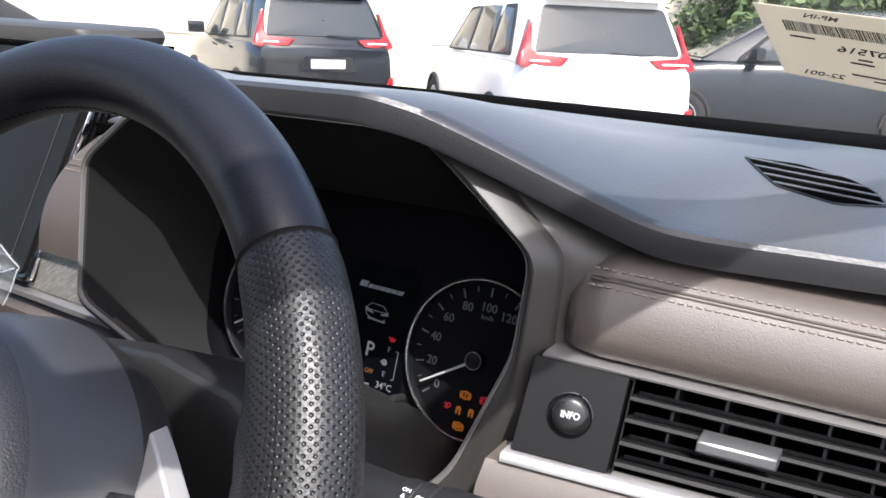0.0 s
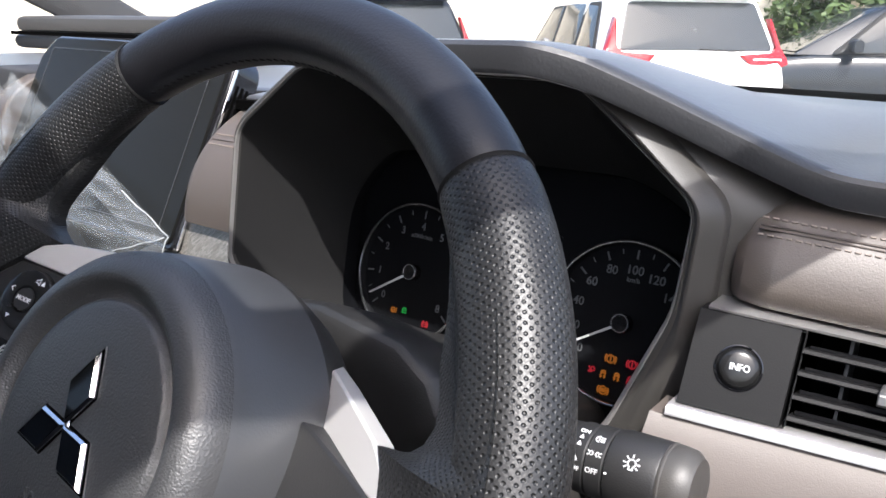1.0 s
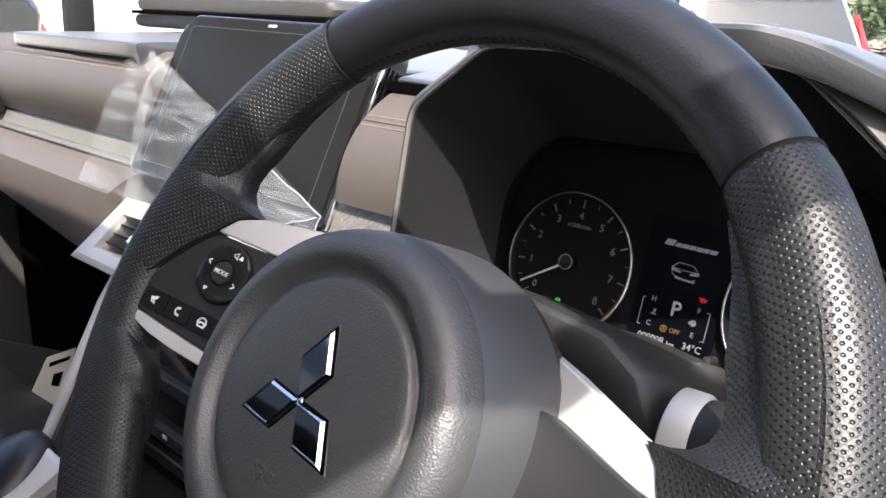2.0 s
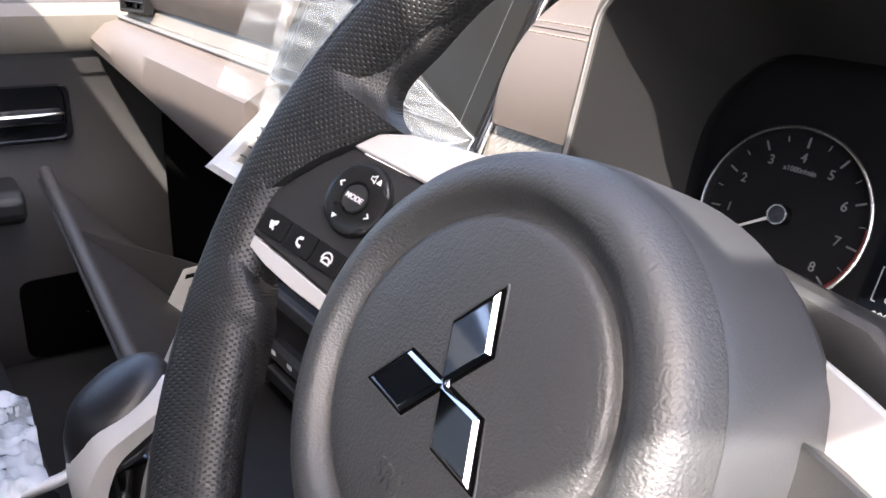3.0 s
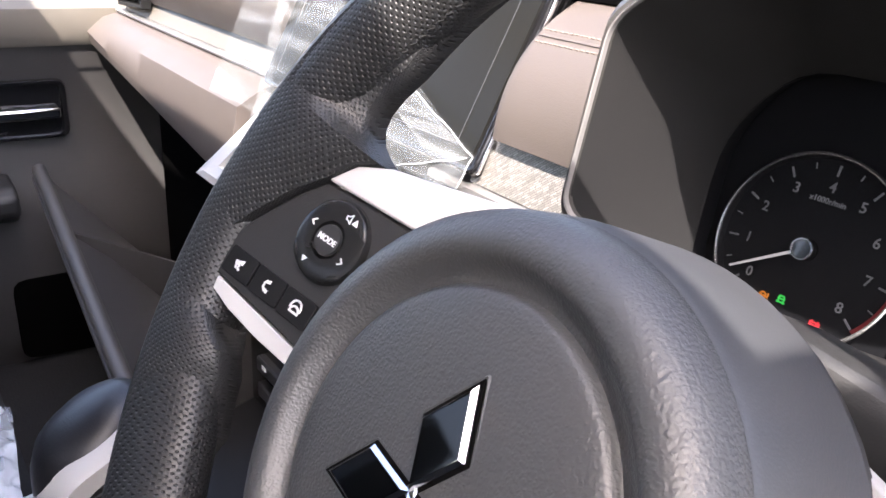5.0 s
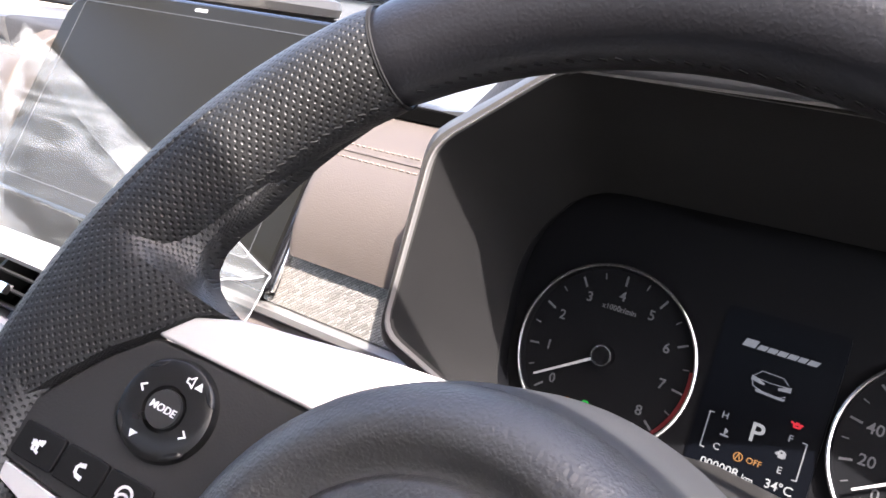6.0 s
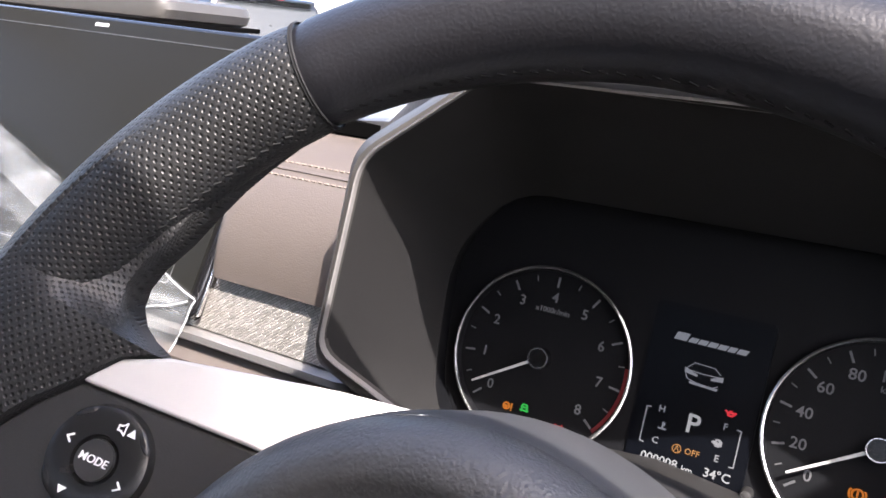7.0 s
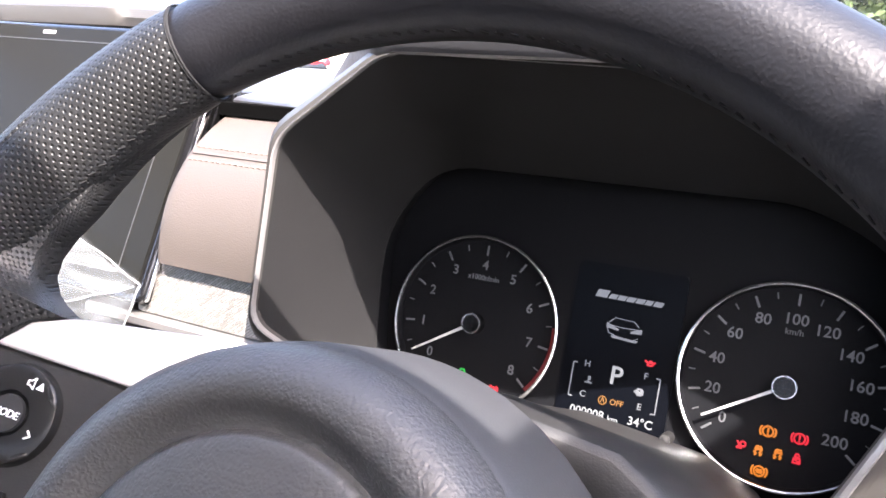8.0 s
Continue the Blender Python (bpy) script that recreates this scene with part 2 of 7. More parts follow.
def tube(path, r, n=10, caps=True, r_end=None):
    """A round bar along a path of points."""
    pts = [Vector(p) for p in path]
    rows = []
    for i, p in enumerate(pts):
        d = (pts[min(i + 1, len(pts) - 1)] - pts[max(i - 1, 0)]).normalized()
        side = d.cross(Vector((0, 0, 1)) if abs(d.z) < 0.9 else Vector((1, 0, 0))).normalized()
        up = side.cross(d)
        rr = r if r_end is None else r + (r_end - r) * i / (len(pts) - 1)
        rows.append([p + side * rr * math.cos(2 * math.pi * k / n) + up * rr * math.sin(2 * math.pi * k / n) for k in range(n)])
    return loft(rows, close_v=True, caps=caps)


def lerp_table(table, x):
    """Values between the rows (x, a, b, ...) of a table, eased."""
    if x <= table[0][0]:
        return table[0][1:]
    for a, b in zip(table, table[1:]):
        if x <= b[0]:
            t = (x - a[0]) / (b[0] - a[0])
            return tuple(p + (q - p) * t for p, q in zip(a[1:], b[1:]))
    return table[-1][1:]


def lettering(name, text, size, m, mat, parent=None, label="", depth=0.0002, align="CENTER", shear=0.0):
    """Raised letters in the built-in font; m places their middle, x along the line and y up."""
    cu = bpy.data.curves.new(name, "FONT")
    cu.body, cu.size, cu.extrude, cu.align_x, cu.align_y, cu.shear = text, size, depth, align, "CENTER", shear
    cu.resolution_u = 3
    cu.offset = size * 0.012
    tmp = new("tmp_text", cu)
    me = bpy.data.meshes.new_from_object(tmp.evaluated_get(bpy.context.evaluated_depsgraph_get()))
    bpy.data.objects.remove(tmp)
    me.name = name
    me.materials.clear()
    me.materials.append(mat)
    ob = new(name, me)
    ob.parent = parent
    ob.matrix_basis = m
    if label:
        ob["label"] = label
    return ob


def sprig(points, width, z, bm=None, thick=0.0003):
    """A flat stroke of some width along 2D points, for printed signs."""
    bm = bm or bmesh.new()
    for a, b in zip(points, points[1:]):
        a, b = Vector(a), Vector(b)
        d = (b - a)
        if d.length < 1e-7:
            continue
        s = Vector((-d.y, d.x)).normalized() * width / 2
        e = d.normalized() * width * 0.3
        q = [a + s - e, a - s - e, b - s + e, b + s + e]
        plate([tuple(p) for p in q], z, z + thick, bm)
    return bm


def arc(cx, cy, r, a0, a1, n=10):
    return [(cx + r * math.cos(radians(a0 + (a1 - a0) * k / n)), cy + r * math.sin(radians(a0 + (a1 - a0) * k / n))) for k in range(n + 1)]


# ---- the car's shell round the seats: floor, roof, pillars, doors, panes ----
LINER = material("black_headliner_cloth", (0.06, 0.058, 0.056), rough=0.9, grain=0.3, grain_size=0.002, vary_size=0.1, pattern="NOISE")
CARPET = material("dark_carpet", (0.014, 0.014, 0.0145), rough=0.95, grain=0.6, grain_size=0.003, vary=0.3, pattern="NOISE")
TRIM = material("dark_grey_door_plastic", (0.045, 0.043, 0.042), rough=0.5, grain=0.3, grain_size=0.0012, vary_size=0.08)
SEATCLOTH = material("black_seat_cloth", (0.010, 0.010, 0.0105), rough=0.85, grain=0.5, grain_size=0.002, vary=0.2, pattern="NOISE")
PAINT_OUT = material("black_outer_paint", (0.02, 0.02, 0.022), rough=0.2, coat=0.6, vary=0.05)
# the pale opacity paints a veil of glare over the view outside
GLASS = clear("veiled_window_glass", (0.9, 0.95, 0.93), 0.02, 0.08, 0.5)

CX = -0.36                      # the car's middle line
XR, XL = CX + 0.74, CX - 0.74   # inner faces of the doors
floor = tagged(part("floor", box(XL, XR, -1.6, 0.75, 0.42, 0.46), CARPET, smooth=False), "dark carpeted car floor under the seats", "floor", kind="structure")
roof_rows = []
for i in range(13):
    y = -1.7 + 1.57 * i / 12
    zc = 1.65 - 0.155 * (i / 12) ** 3 - 0.04 * (1 - i / 12)
    roof_rows.append([(CX + 0.665 * s, y - 0.05 * s * s, zc - 0.035 * s ** 4) for s in [k / 8 - 1 for k in range(17)]])
bm = loft(roof_rows)
bmesh.ops.solidify(bm, geom=bm.faces[:], thickness=0.03)
ceiling = tagged(part("ceiling", bm, LINER), "black cloth headliner of the car's roof", "ceiling", kind="structure")
rear_wall = tagged(part("wall_rear", box(XL, XR, -1.72, -1.68, 0.42, 1.15), TRIM, smooth=False), "dark trimmed rear end of the cabin", "wall", kind="structure")
TINT = clear("dark_tinted_glass", (0.02, 0.025, 0.024), 0.05, 0.90, 0.5)
tagged(part("window_4", loft([[(XL + 0.04, -1.70, 1.15), (XR - 0.04, -1.70, 1.15)], [(XL + 0.09, -1.66, 1.52), (XR - 0.09, -1.66, 1.52)]]), TINT, smooth=False), "dark tinted rear window glass", "window", kind="structure")
for X0, X1 in ((XL, XL + 0.07), (XR, XR - 0.07)):
    tagged(part("wall_side", loft([[(X0, -0.62, 0.46), (X0, -1.70, 0.46)], [(X0, -0.62, 1.02), (X0, -1.70, 1.02)]]), TRIM, smooth=False), "dark grey rear door panel", "wall", kind="structure")
    tagged(part("window_5", loft([[(X0, -0.62, 1.02), (X0, -1.70, 1.02)], [(X1, -0.62, 1.54), (X1, -1.66, 1.54)]]), TINT, smooth=False), "dark tinted rear side window", "window", kind="structure")
firewall = tagged(part("wall_front", box(XL, XR, 0.74, 0.77, 0.30, 1.05), BLACK_AND_SHADE, smooth=False), "black bulkhead under the dashboard", "wall", kind="structure")


def bar(p, q, w, d):
    """A pillar from p to q, w wide along x and d deep along y."""
    rows = []
    for s in (0, 0.5, 1):
        c = Vector(p).lerp(Vector(q), s)
        rows.append([(c.x + a * w / 2, c.y + b * d / 2, c.z) for a, b in ((-1, -0.6), (-0.6, -1), (0.6, -1), (1, -0.6), (1, 0.6), (0.6, 1), (-0.6, 1), (-1, 0.6))])
    return loft(rows, close_v=True, caps=True)


def pillar_panel(side):
    """The broad trim between windscreen and side window: lower edge, upper edge, and its thickness outward."""
    rows = []
    for lower, upper in (((0.376, 0.645, 1.02), (0.384, 0.760, 1.055)), ((0.370, 0.582, 1.05), (0.378, 0.690, 1.085)), ((0.335, 0.244, 1.205), (0.345, 0.350, 1.250)),
                         ((0.300, -0.094, 1.360), (0.315, 0.000, 1.415)), ((0.290, -0.270, 1.450), (0.295, -0.150, 1.490))):
        a, b = Vector(lower), Vector(upper)
        if side < 0:   # its foot stands further forward, in front of the quarter window
            a, b = a + Vector((0, 0.17, 0)), b + Vector((0, 0.17, 0))
        rows.append([(CX + side * (p.x - CX), p.y, p.z) for p in (a, a.lerp(b, 0.5) - Vector((0.010, 0, 0)), b, b + Vector((0.035, 0, 0.010)), a + Vector((0.032, 0, 0.043)))])
    return loft(rows, close_v=True, caps=True)


for side, X in ((1, XR), (-1, XL)):
    tagged(part("trim_pillar_front", pillar_panel(side), TRIM, bevel=0.006),
           "dark grey windscreen pillar trim beside the windscreen", "pillar", kind="structure")
    tagged(part("trim_pillar_middle", bar((X + 0.02 * side, -0.62, 0.6), (X - 0.07 * side, -0.62, 1.55), 0.08, 0.14), TRIM, bevel=0.008),
           "dark grey middle pillar trim of the cabin", "pillar", kind="structure")
    tagged(part("trim_roof_rail", tube([(X - 0.08 * side, y, z) for y, z in ((-0.24, 1.500), (-0.40, 1.575), (-0.55, 1.60), (-0.9, 1.60), (-1.3, 1.59), (-1.68, 1.57))], 0.032), LINER),
           "black trim rail above the side windows", "trim", kind="structure")

tagged(part("trim_quarter_post", bar((XL - 0.004, 0.382, 1.00), (XL + 0.035, 0.374, 1.30), 0.03, 0.046), PLASTIC, bevel=0.006), "black upright post of the quarter window", "pillar", kind="structure")

# windscreen: leaning pane from the cowl to the roof
WS_BASE, WS_SLOPE = (0.80, 1.075), 2.20   # y, z at its foot; metres back per metre up


def screen_y(z):
    return WS_BASE[0] - (z - WS_BASE[1]) * WS_SLOPE


bm = loft([[(CX + 0.72 * s * (1 - 0.10 * k / 6), screen_y(1.075 + 0.42 * k / 6) + 0.06 * (1 - s * s) - 0.06, 1.075 + 0.42 * k / 6) for s in [j / 8 - 1 for j in range(17)]] for k in range(7)])
bmesh.ops.solidify(bm, geom=bm.faces[:], thickness=0.005)
windscreen = tagged(part("window_1", bm, GLASS), "clear windscreen glass leaning over the dashboard", "windscreen", kind="structure")
windscreen.visible_shadow = False
cowl = tagged(part("trim_cowl", loft([[(CX + 0.74 * s, 0.70 + 0.04 * (1 - s * s), 1.072), (CX + 0.74 * s, 0.75 + 0.04 * (1 - s * s), 1.090), (CX + 0.74 * s, 0.80 + 0.04 * (1 - s * s), 1.080), (CX + 0.74 * s, 0.86 + 0.04 * (1 - s * s), 1.03)] for s in [j / 8 - 1 for j in range(17)]]), BLACK_AND_SHADE),
              "black cowl strip at the foot of the windscreen", "trim", kind="structure")


# ---- steering wheel ----
TILT_W, TURN_W = 30.85, -7.0
wheel_m = Matrix.Translation((0, 0, 1.0)) @ Matrix(((1, 0, 0, 0), (0, math.sin(radians(TILT_W)), -math.cos(radians(TILT_W)), 0),
                                                  (0, math.cos(radians(TILT_W)), math.sin(radians(TILT_W)), 0), (0, 0, 0, 1))) @ pose(0, 0, 0, 0, 0, TURN_W)
wheel = thing("steering_wheel", wheel_m, "black leather steering wheel with perforated grips and silver spokes", "steering wheel")
R_RIM, RIM_X, RIM_UP = 0.1725, 0.0045, 0.0035   # the rim's radius and middle


def swell_at(off):
    """How far the grips bulge inwards: thumb rests above the spoke, a fuller hand rest below it."""
    return 0.0025 * math.exp(-((off - 30) / 12) ** 2) + 0.0115 * math.exp(-((off + 34) / (13 if off > -34 else 40)) ** 2)


def rim_section(a0, a1, r_out, thick, swell=False, n=40, m=24):
    """A stretch of rim between two angles; swell: the grips' thumb rests towards the spokes."""
    rows, arcs = [], []
    for i in range(n + 1):
        a = a0 + (a1 - a0) * i / n
        off = ((a + 90) % 360) - 90
        off = off if off < 90 else 180 - off
        extra = 0.0
        if swell:
            extra = swell_at(off)
        ends = min(i, n - i) / n
        pinch = 1 - (0.045 * math.exp(-(ends / 0.012) ** 2))
        row = []
        for j in range(m):
            f = 2 * math.pi * j / m
            c, s = math.cos(f), math.sin(f)
            rad = r_out * c * pinch if c >= 0 else (r_out + extra) * c * pinch
            row.append((RIM_X + (R_RIM + rad) * math.cos(radians(a)), RIM_UP + (R_RIM + rad) * math.sin(radians(a)), thick * s * pinch))
        rows.append(row)
    arc_len = radians(abs(a1 - a0)) * R_RIM
    return loft(rows, close_v=True, caps=True, uv=lambda i, j: (i / n * arc_len, j / m * 2 * math.pi * r_out))


part("rim_top", rim_section(49, 130, 0.0163, 0.0163, n=60), LEATHER, wheel, "smooth black leather top of the rim")
part("grip", rim_section(-58, 49, 0.0172, 0.0170, True, n=80), GRIP, wheel, "perforated black leather grip")
part("grip", rim_section(130, 238, 0.0172, 0.0170, True, n=80), GRIP, wheel, "perforated black leather grip")
part("rim_bottom", rim_section(238, 302, 0.0160, 0.0160, n=60), LEATHER, wheel, "smooth black leather foot of the rim")
for a in (49, 130, 238, 302):
    rows = []
    for k in range(5):
        t = radians(a + (k - 2) * 0.14)
        rr = 0.0162 + (0.0004, 0.0009, 0.0002, 0.0009, 0.0004)[k]
        rows.append([(RIM_X + (R_RIM + rr * math.cos(2 * math.pi * j / 28)) * math.cos(t), RIM_UP + (R_RIM + rr * math.cos(2 * math.pi * j / 28)) * math.sin(t), rr * math.sin(2 * math.pi * j / 28)) for j in range(28)])
    part("seam", loft(rows, close_v=True), THREAD, wheel, "narrow leather seam")


def stitch_row(a0, a1, inset, h, pitch, tilt=0.5):
    """Slanted stitches along the rim's inner side."""
    bm = bmesh.new()
    count = int(radians(a1 - a0) * (R_RIM - inset) / pitch)
    for k in range(count):
        a = radians(a0 + (a1 - a0) * (k + 0.5) / count)
        off = ((math.degrees(a) + 90) % 360) - 90
        off = off if off < 90 else 180 - off
        add = swell_at(off) if not 52 < math.degrees(a) < 128 else 0
        for sgn in (1,):
            d = Vector((-math.sin(a), math.cos(a), tilt)).normalized() * 0.0012
            nrm = Vector((math.cos(a), math.sin(a), 0))
            r = R_RIM - inset - add
            c = Vector((RIM_X + r * math.cos(a), RIM_UP + r * math.sin(a), h))
            w = d.cross(nrm).normalized() * 0.0004
            q = [c - d - w, c + d - w, c + d + w, c - d + w]
            lo = [bm.verts.new(p + nrm * 0.0003) for p in q]
            hi = [bm.verts.new(p - nrm * 0.0003) for p in q]
            bm.faces.new(hi)
            for i in range(4):
                bm.faces.new((lo[i], lo[(i + 1) % 4], hi[(i + 1) % 4], hi[i]))
    return bm


part("stitching", stitch_row(52, 128, 0.0162, 0.0005, 0.0046), THREAD, wheel, "black stitches along the rim's inner side")
part("stitching", stitch_row(132, 156, 0.0170, 0.0015, 0.0042), THREAD, wheel, "black stitches along the rim's inner side")
part("stitching", stitch_row(24, 48, 0.0170, 0.0015, 0.0042), THREAD, wheel, "black stitches along the rim's inner side")
part("stitching", stitch_row(212, 236, 0.0170, 0.0015, 0.0042), THREAD, wheel, "black stitches along the rim's inner side")

SIDE = material("smooth_dark_vinyl", (0.042, 0.0435, 0.047), rough=0.40, spec=0.8, grain=0.08, grain_size=0.0009, vary_size=0.04)
# hub: airbag cover with a round boss, a groove and a raised ring
HUB = (0.0015, -0.0098)
flank = [(0.0, 0.0232), (0.020, 0.0230), (0.037, 0.0224), (0.0463, 0.0215), (0.0494, 0.0209), (0.0506, 0.0202), (0.0513, 0.0186), (0.0521, 0.0178), (0.0535, 0.0181), (0.0555, 0.0200), (0.0574, 0.0222),
         (0.0588, 0.0236), (0.0612, 0.0243), (0.0645, 0.0238), (0.0680, 0.0222), (0.0710, 0.0190), (0.0730, 0.0148), (0.0742, 0.0104), (0.0746, 0.0078), (0.0744, 0.0052)]
side = [(0.0744, 0.0098), (0.0750, 0.0080), (0.0754, 0.0066), (0.0760, 0.0038), (0.0773, -0.0015), (0.0792, -0.0130), (0.0825, -0.0340)]
part("airbag_cover", turned(flank, 72, *HUB), PAD, wheel, "grained black airbag cover with a round boss")
part("hub_side", turned(side, 72, *HUB), SIDE, wheel, "smooth dark grey side of the hub")
part("hub_back", turned([(0.0815, -0.032), (0.0820, -0.040), (0.076, -0.058), (0.05, -0.075)], 48, *HUB), PLASTIC, wheel)


def rhomb(angle, side):
    """A 60 degree rhomb with its sharp end at the middle."""
    d, e = radians(angle + 30), radians(angle - 30)
    a, b = Vector((math.cos(d), math.sin(d))) * side, Vector((math.cos(e), math.sin(e))) * side
    return [Vector((0, 0)), b, a + b, a]


emblem = part("emblem", ring(HUB[0], HUB[1], 0.0012, 0.0008, 0.0232, 16, 6), CHROME, wheel, "chrome three-armed emblem")
for ang in (90, 210, 330):
    pts = rhomb(ang, 0.0172)
    mid = sum(pts, Vector((0, 0))) / 4
    bm = bmesh.new()
    levels = ((1.05, 0.0230, 1), (1.02, 0.0240, 1), (0.89, 0.0252, 1), (0.87, 0.0251, 1))
    loops = []
    for s, h, _ in levels:
        loops.append([bm.verts.new((HUB[0] + (mid + (p - mid) * s).x, HUB[1] + (mid + (p - mid) * s).y, h)) for p in pts])
    for lo, hi in zip(loops, loops[1:]):
        for i in range(4):
            bm.faces.new((lo[i], lo[(i + 1) % 4], hi[(i + 1) % 4], hi[i]))
    part("edge", bm, CHROME, emblem, smooth=False)
    bm = bmesh.new()
    bm.faces.new([bm.verts.new((HUB[0] + (mid + (p - mid) * 0.875).x, HUB[1] + (mid + (p - mid) * 0.875).y, 0.0251 - 0.02 * (p - mid).dot(Vector((math.cos(radians(ang)), math.sin(radians(ang))))))) for p in pts])
    part("face", bm, EMBLEM_FACE, emblem, "chrome face darkened for the dark cabin it mirrors", smooth=False)
    rows = []
    for g, h in ((1.30, 0.0222), (1.24, 0.0231), (1.18, 0.0229), (1.13, 0.0215)):
        rows.append([(HUB[0] + x, HUB[1] + y, h) for x, y in rounded([tuple(mid + (p - mid) * g) for p in pts], 0.0016, 3)])
    part("seat", loft(rows, close_v=True), PAD, emblem, "pressed vinyl edge round the emblem")
    # black plate above the boss paints the shaded groove round the arm
    part("gap_shade", plate([tuple(Vector(HUB) + mid + (p - mid) * 1.15) for p in pts], 0.0205, 0.0233), BLACK_AND_SHADE, emblem, smooth=False)
lettering("embossed_letters", "SRS", 0.0085, pose(HUB[0] - 0.0, HUB[1] - 0.0315, 0.0229), PAD, wheel, "embossed letters", depth=0.0006)


def mirrored(pts, s):
    return [(p[0] * s, p[1]) for p in (pts if s > 0 else pts[::-1])]


def spoke_h(x, y):
    """Height of the spokes' face: they sink from the rim towards the hub."""
    return -0.0073 + 0.29 * (x - 0.0923) - 0.10 * (y + 0.032)


def leaned(bm):
    """Tilts a flat spoke piece: the spokes sink from the rim towards the hub."""
    for v in bm.verts:
        v.co.z += spoke_h(abs(v.co.x), v.co.y)
    return bm


for s in (-1, 1):
    # leather web from the rim to the spoke: rim angle, border point, its height
    web = [(49.0, 0.1104, 0.1144, -0.0020), (45.0, 0.1163, 0.1047, -0.0020), (40.5, 0.1214, 0.0948, -0.0022), (36.0, 0.1254, 0.0846, -0.0025), (31.0, 0.1290, 0.0735, -0.0028), (26.0, 0.1345, 0.0632, -0.0032), (23.0, 0.1366, 0.0555, -0.0035), (20.5, 0.1352, 0.0492, -0.0040), (18.0, 0.1308, 0.0447, -0.0052), (16.0, 0.1248, 0.0424, -0.0062),
           (14.0, 0.1165, 0.0408, -0.0072), (12.0, 0.1240, 0.0362, -0.0030), (9.0, 0.1320, 0.0250, 0.0005), (5.5, 0.1410, 0.0140, 0.0042), (0.5, 0.1490, 0.0000, 0.0080), (-5.0, 0.1570, -0.0165, 0.0118),
           (-10.0, 0.1615, -0.0292, 0.0138), (-14.0, 0.1510, -0.0390, 0.0104), (-17.0, 0.1360, -0.0462, 0.0070), (-20.0, 0.1275, -0.0500, 0.0040), (-24.0, 0.1250, -0.0575, 0.0000), (-28.0, 0.1240, -0.0660, -0.0020),
           (-34.0, 0.1170, -0.0789, -0.0030), (-41.0, 0.1223, -0.1063, -0.0020)]
    rows, maps = [], []
    for ang, bx, by, bh in web:
        ra = Vector((s * RIM_X + 0.1745 * math.cos(radians(ang)), RIM_UP + 0.1745 * math.sin(radians(ang)), 0))
        rb = Vector((bx, by, 0))
        full = (ra - rb).length
        top = 0.0152 if abs(ang) > 35 else 0.0173 if abs(ang) > 25 else 0.0176
        bulge_p = 2.2 + 1.5 * min(1.0, max(0.0, (abs(ang) - 12) / 12)) - 2.1 * min(1.0, max(0.0, (abs(ang) - 25) / 8))
        if ang > 12:   # a shallow hollow above the spoke
            bulge_p = 2.2 - 1.05 * min(1.0, (ang - 12) / 6)
        elif ang > 0 and s > 0:
            bulge_p = 1.3
        row = [(u, bh + (top - bh) * (1 - u ** bulge_p)) for u in (0.0, 0.2, 0.4, 0.6, 0.8, 0.93)]
        row += [(0.99, bh + 0.0006), (1.0, bh - 0.0025), (0.985, bh - 0.0065), (0.90, bh - 0.0115), (0.6, -0.014), (0.0, -0.0172)]
        rows.append([(s * (ra.lerp(rb, u).x), ra.lerp(rb, u).y, h) for u, h in row])
        along_rim = radians(ang + 58 if s > 0 else 50 - ang) * R_RIM
        maps.append([(along_rim, 0.027 + full * u + (0.008 if k > 6 else 0.0) + 0.6 * (0.0176 - h)) for k, (u, h) in enumerate(row)])
    part("spoke_leather", loft(rows, close_v=True, caps=True, uv=lambda i, j: maps[i][j % 12]), GRIP, wheel, "perforated leather where spoke and rim meet")
    panel = [(0.1320, 0.0248), (0.1405, 0.0140), (0.1485, 0.0000), (0.1565, -0.0165), (0.1605, -0.0290), (0.0923, -0.0290), (0.066, -0.0280), (0.060, 0.0310), (0.080, 0.0300)]
    part("spoke_panel", leaned(plate(mirrored(panel, s), -0.022, 0.0)), PLASTIC, wheel, "black plastic spoke panel", bevel=0.0012)
    edge = [(0.1318, 0.0254, 0.0000), (0.1245, 0.0360, -0.0035), (0.1130, 0.0420, -0.0080), (0.0700, 0.0545, -0.0300), (0.0470, 0.0600, -0.0480), (0.0580, 0.0303, -0.0300), (0.0800, 0.0303, -0.0150)]
    if s > 0:   # one clean facet on this side
        edge = [(x, y - 0.11 * max(0.0, 0.125 - x), -0.52 * (0.1318 - x)) for x, y, _ in edge]
    bm = bmesh.new()
    hi = [bm.verts.new((s * x, y, z)) for x, y, z in edge]
    lo = [bm.verts.new((s * x, y, z - 0.012)) for x, y, z in edge]
    bm.faces.new((hi[0], hi[1], hi[2], hi[6]))
    bm.faces.new((hi[2], hi[3], hi[6]))
    bm.faces.new((hi[3], hi[4], hi[5], hi[6]))
    bm.faces.new(lo)
    for i in range(7):
        bm.faces.new((lo[i], lo[(i + 1) % 7], hi[(i + 1) % 7], hi[i]))
    part("spoke_trim", bm, SILVER, wheel, "satin silver trim", bevel=0.0012)
    lower = [(0.1605, -0.0296), (0.0923, -0.0296), (0.066, -0.0286), (0.066, -0.0342), (0.0900, -0.0354), (0.118, -0.0368), (0.136, -0.0364), (0.150, -0.0342)]
    part("spoke_trim", leaned(plate(rounded(mirrored(lower, s), 0.002, 2), -0.013, -0.0006)), SILVER, wheel, "satin silver trim", bevel=0.0015)
    leg = [(0.052, -0.055), (0.064, -0.062), (0.058, -0.10), (0.046, -0.156), (0.034, -0.158), (0.040, -0.10)]
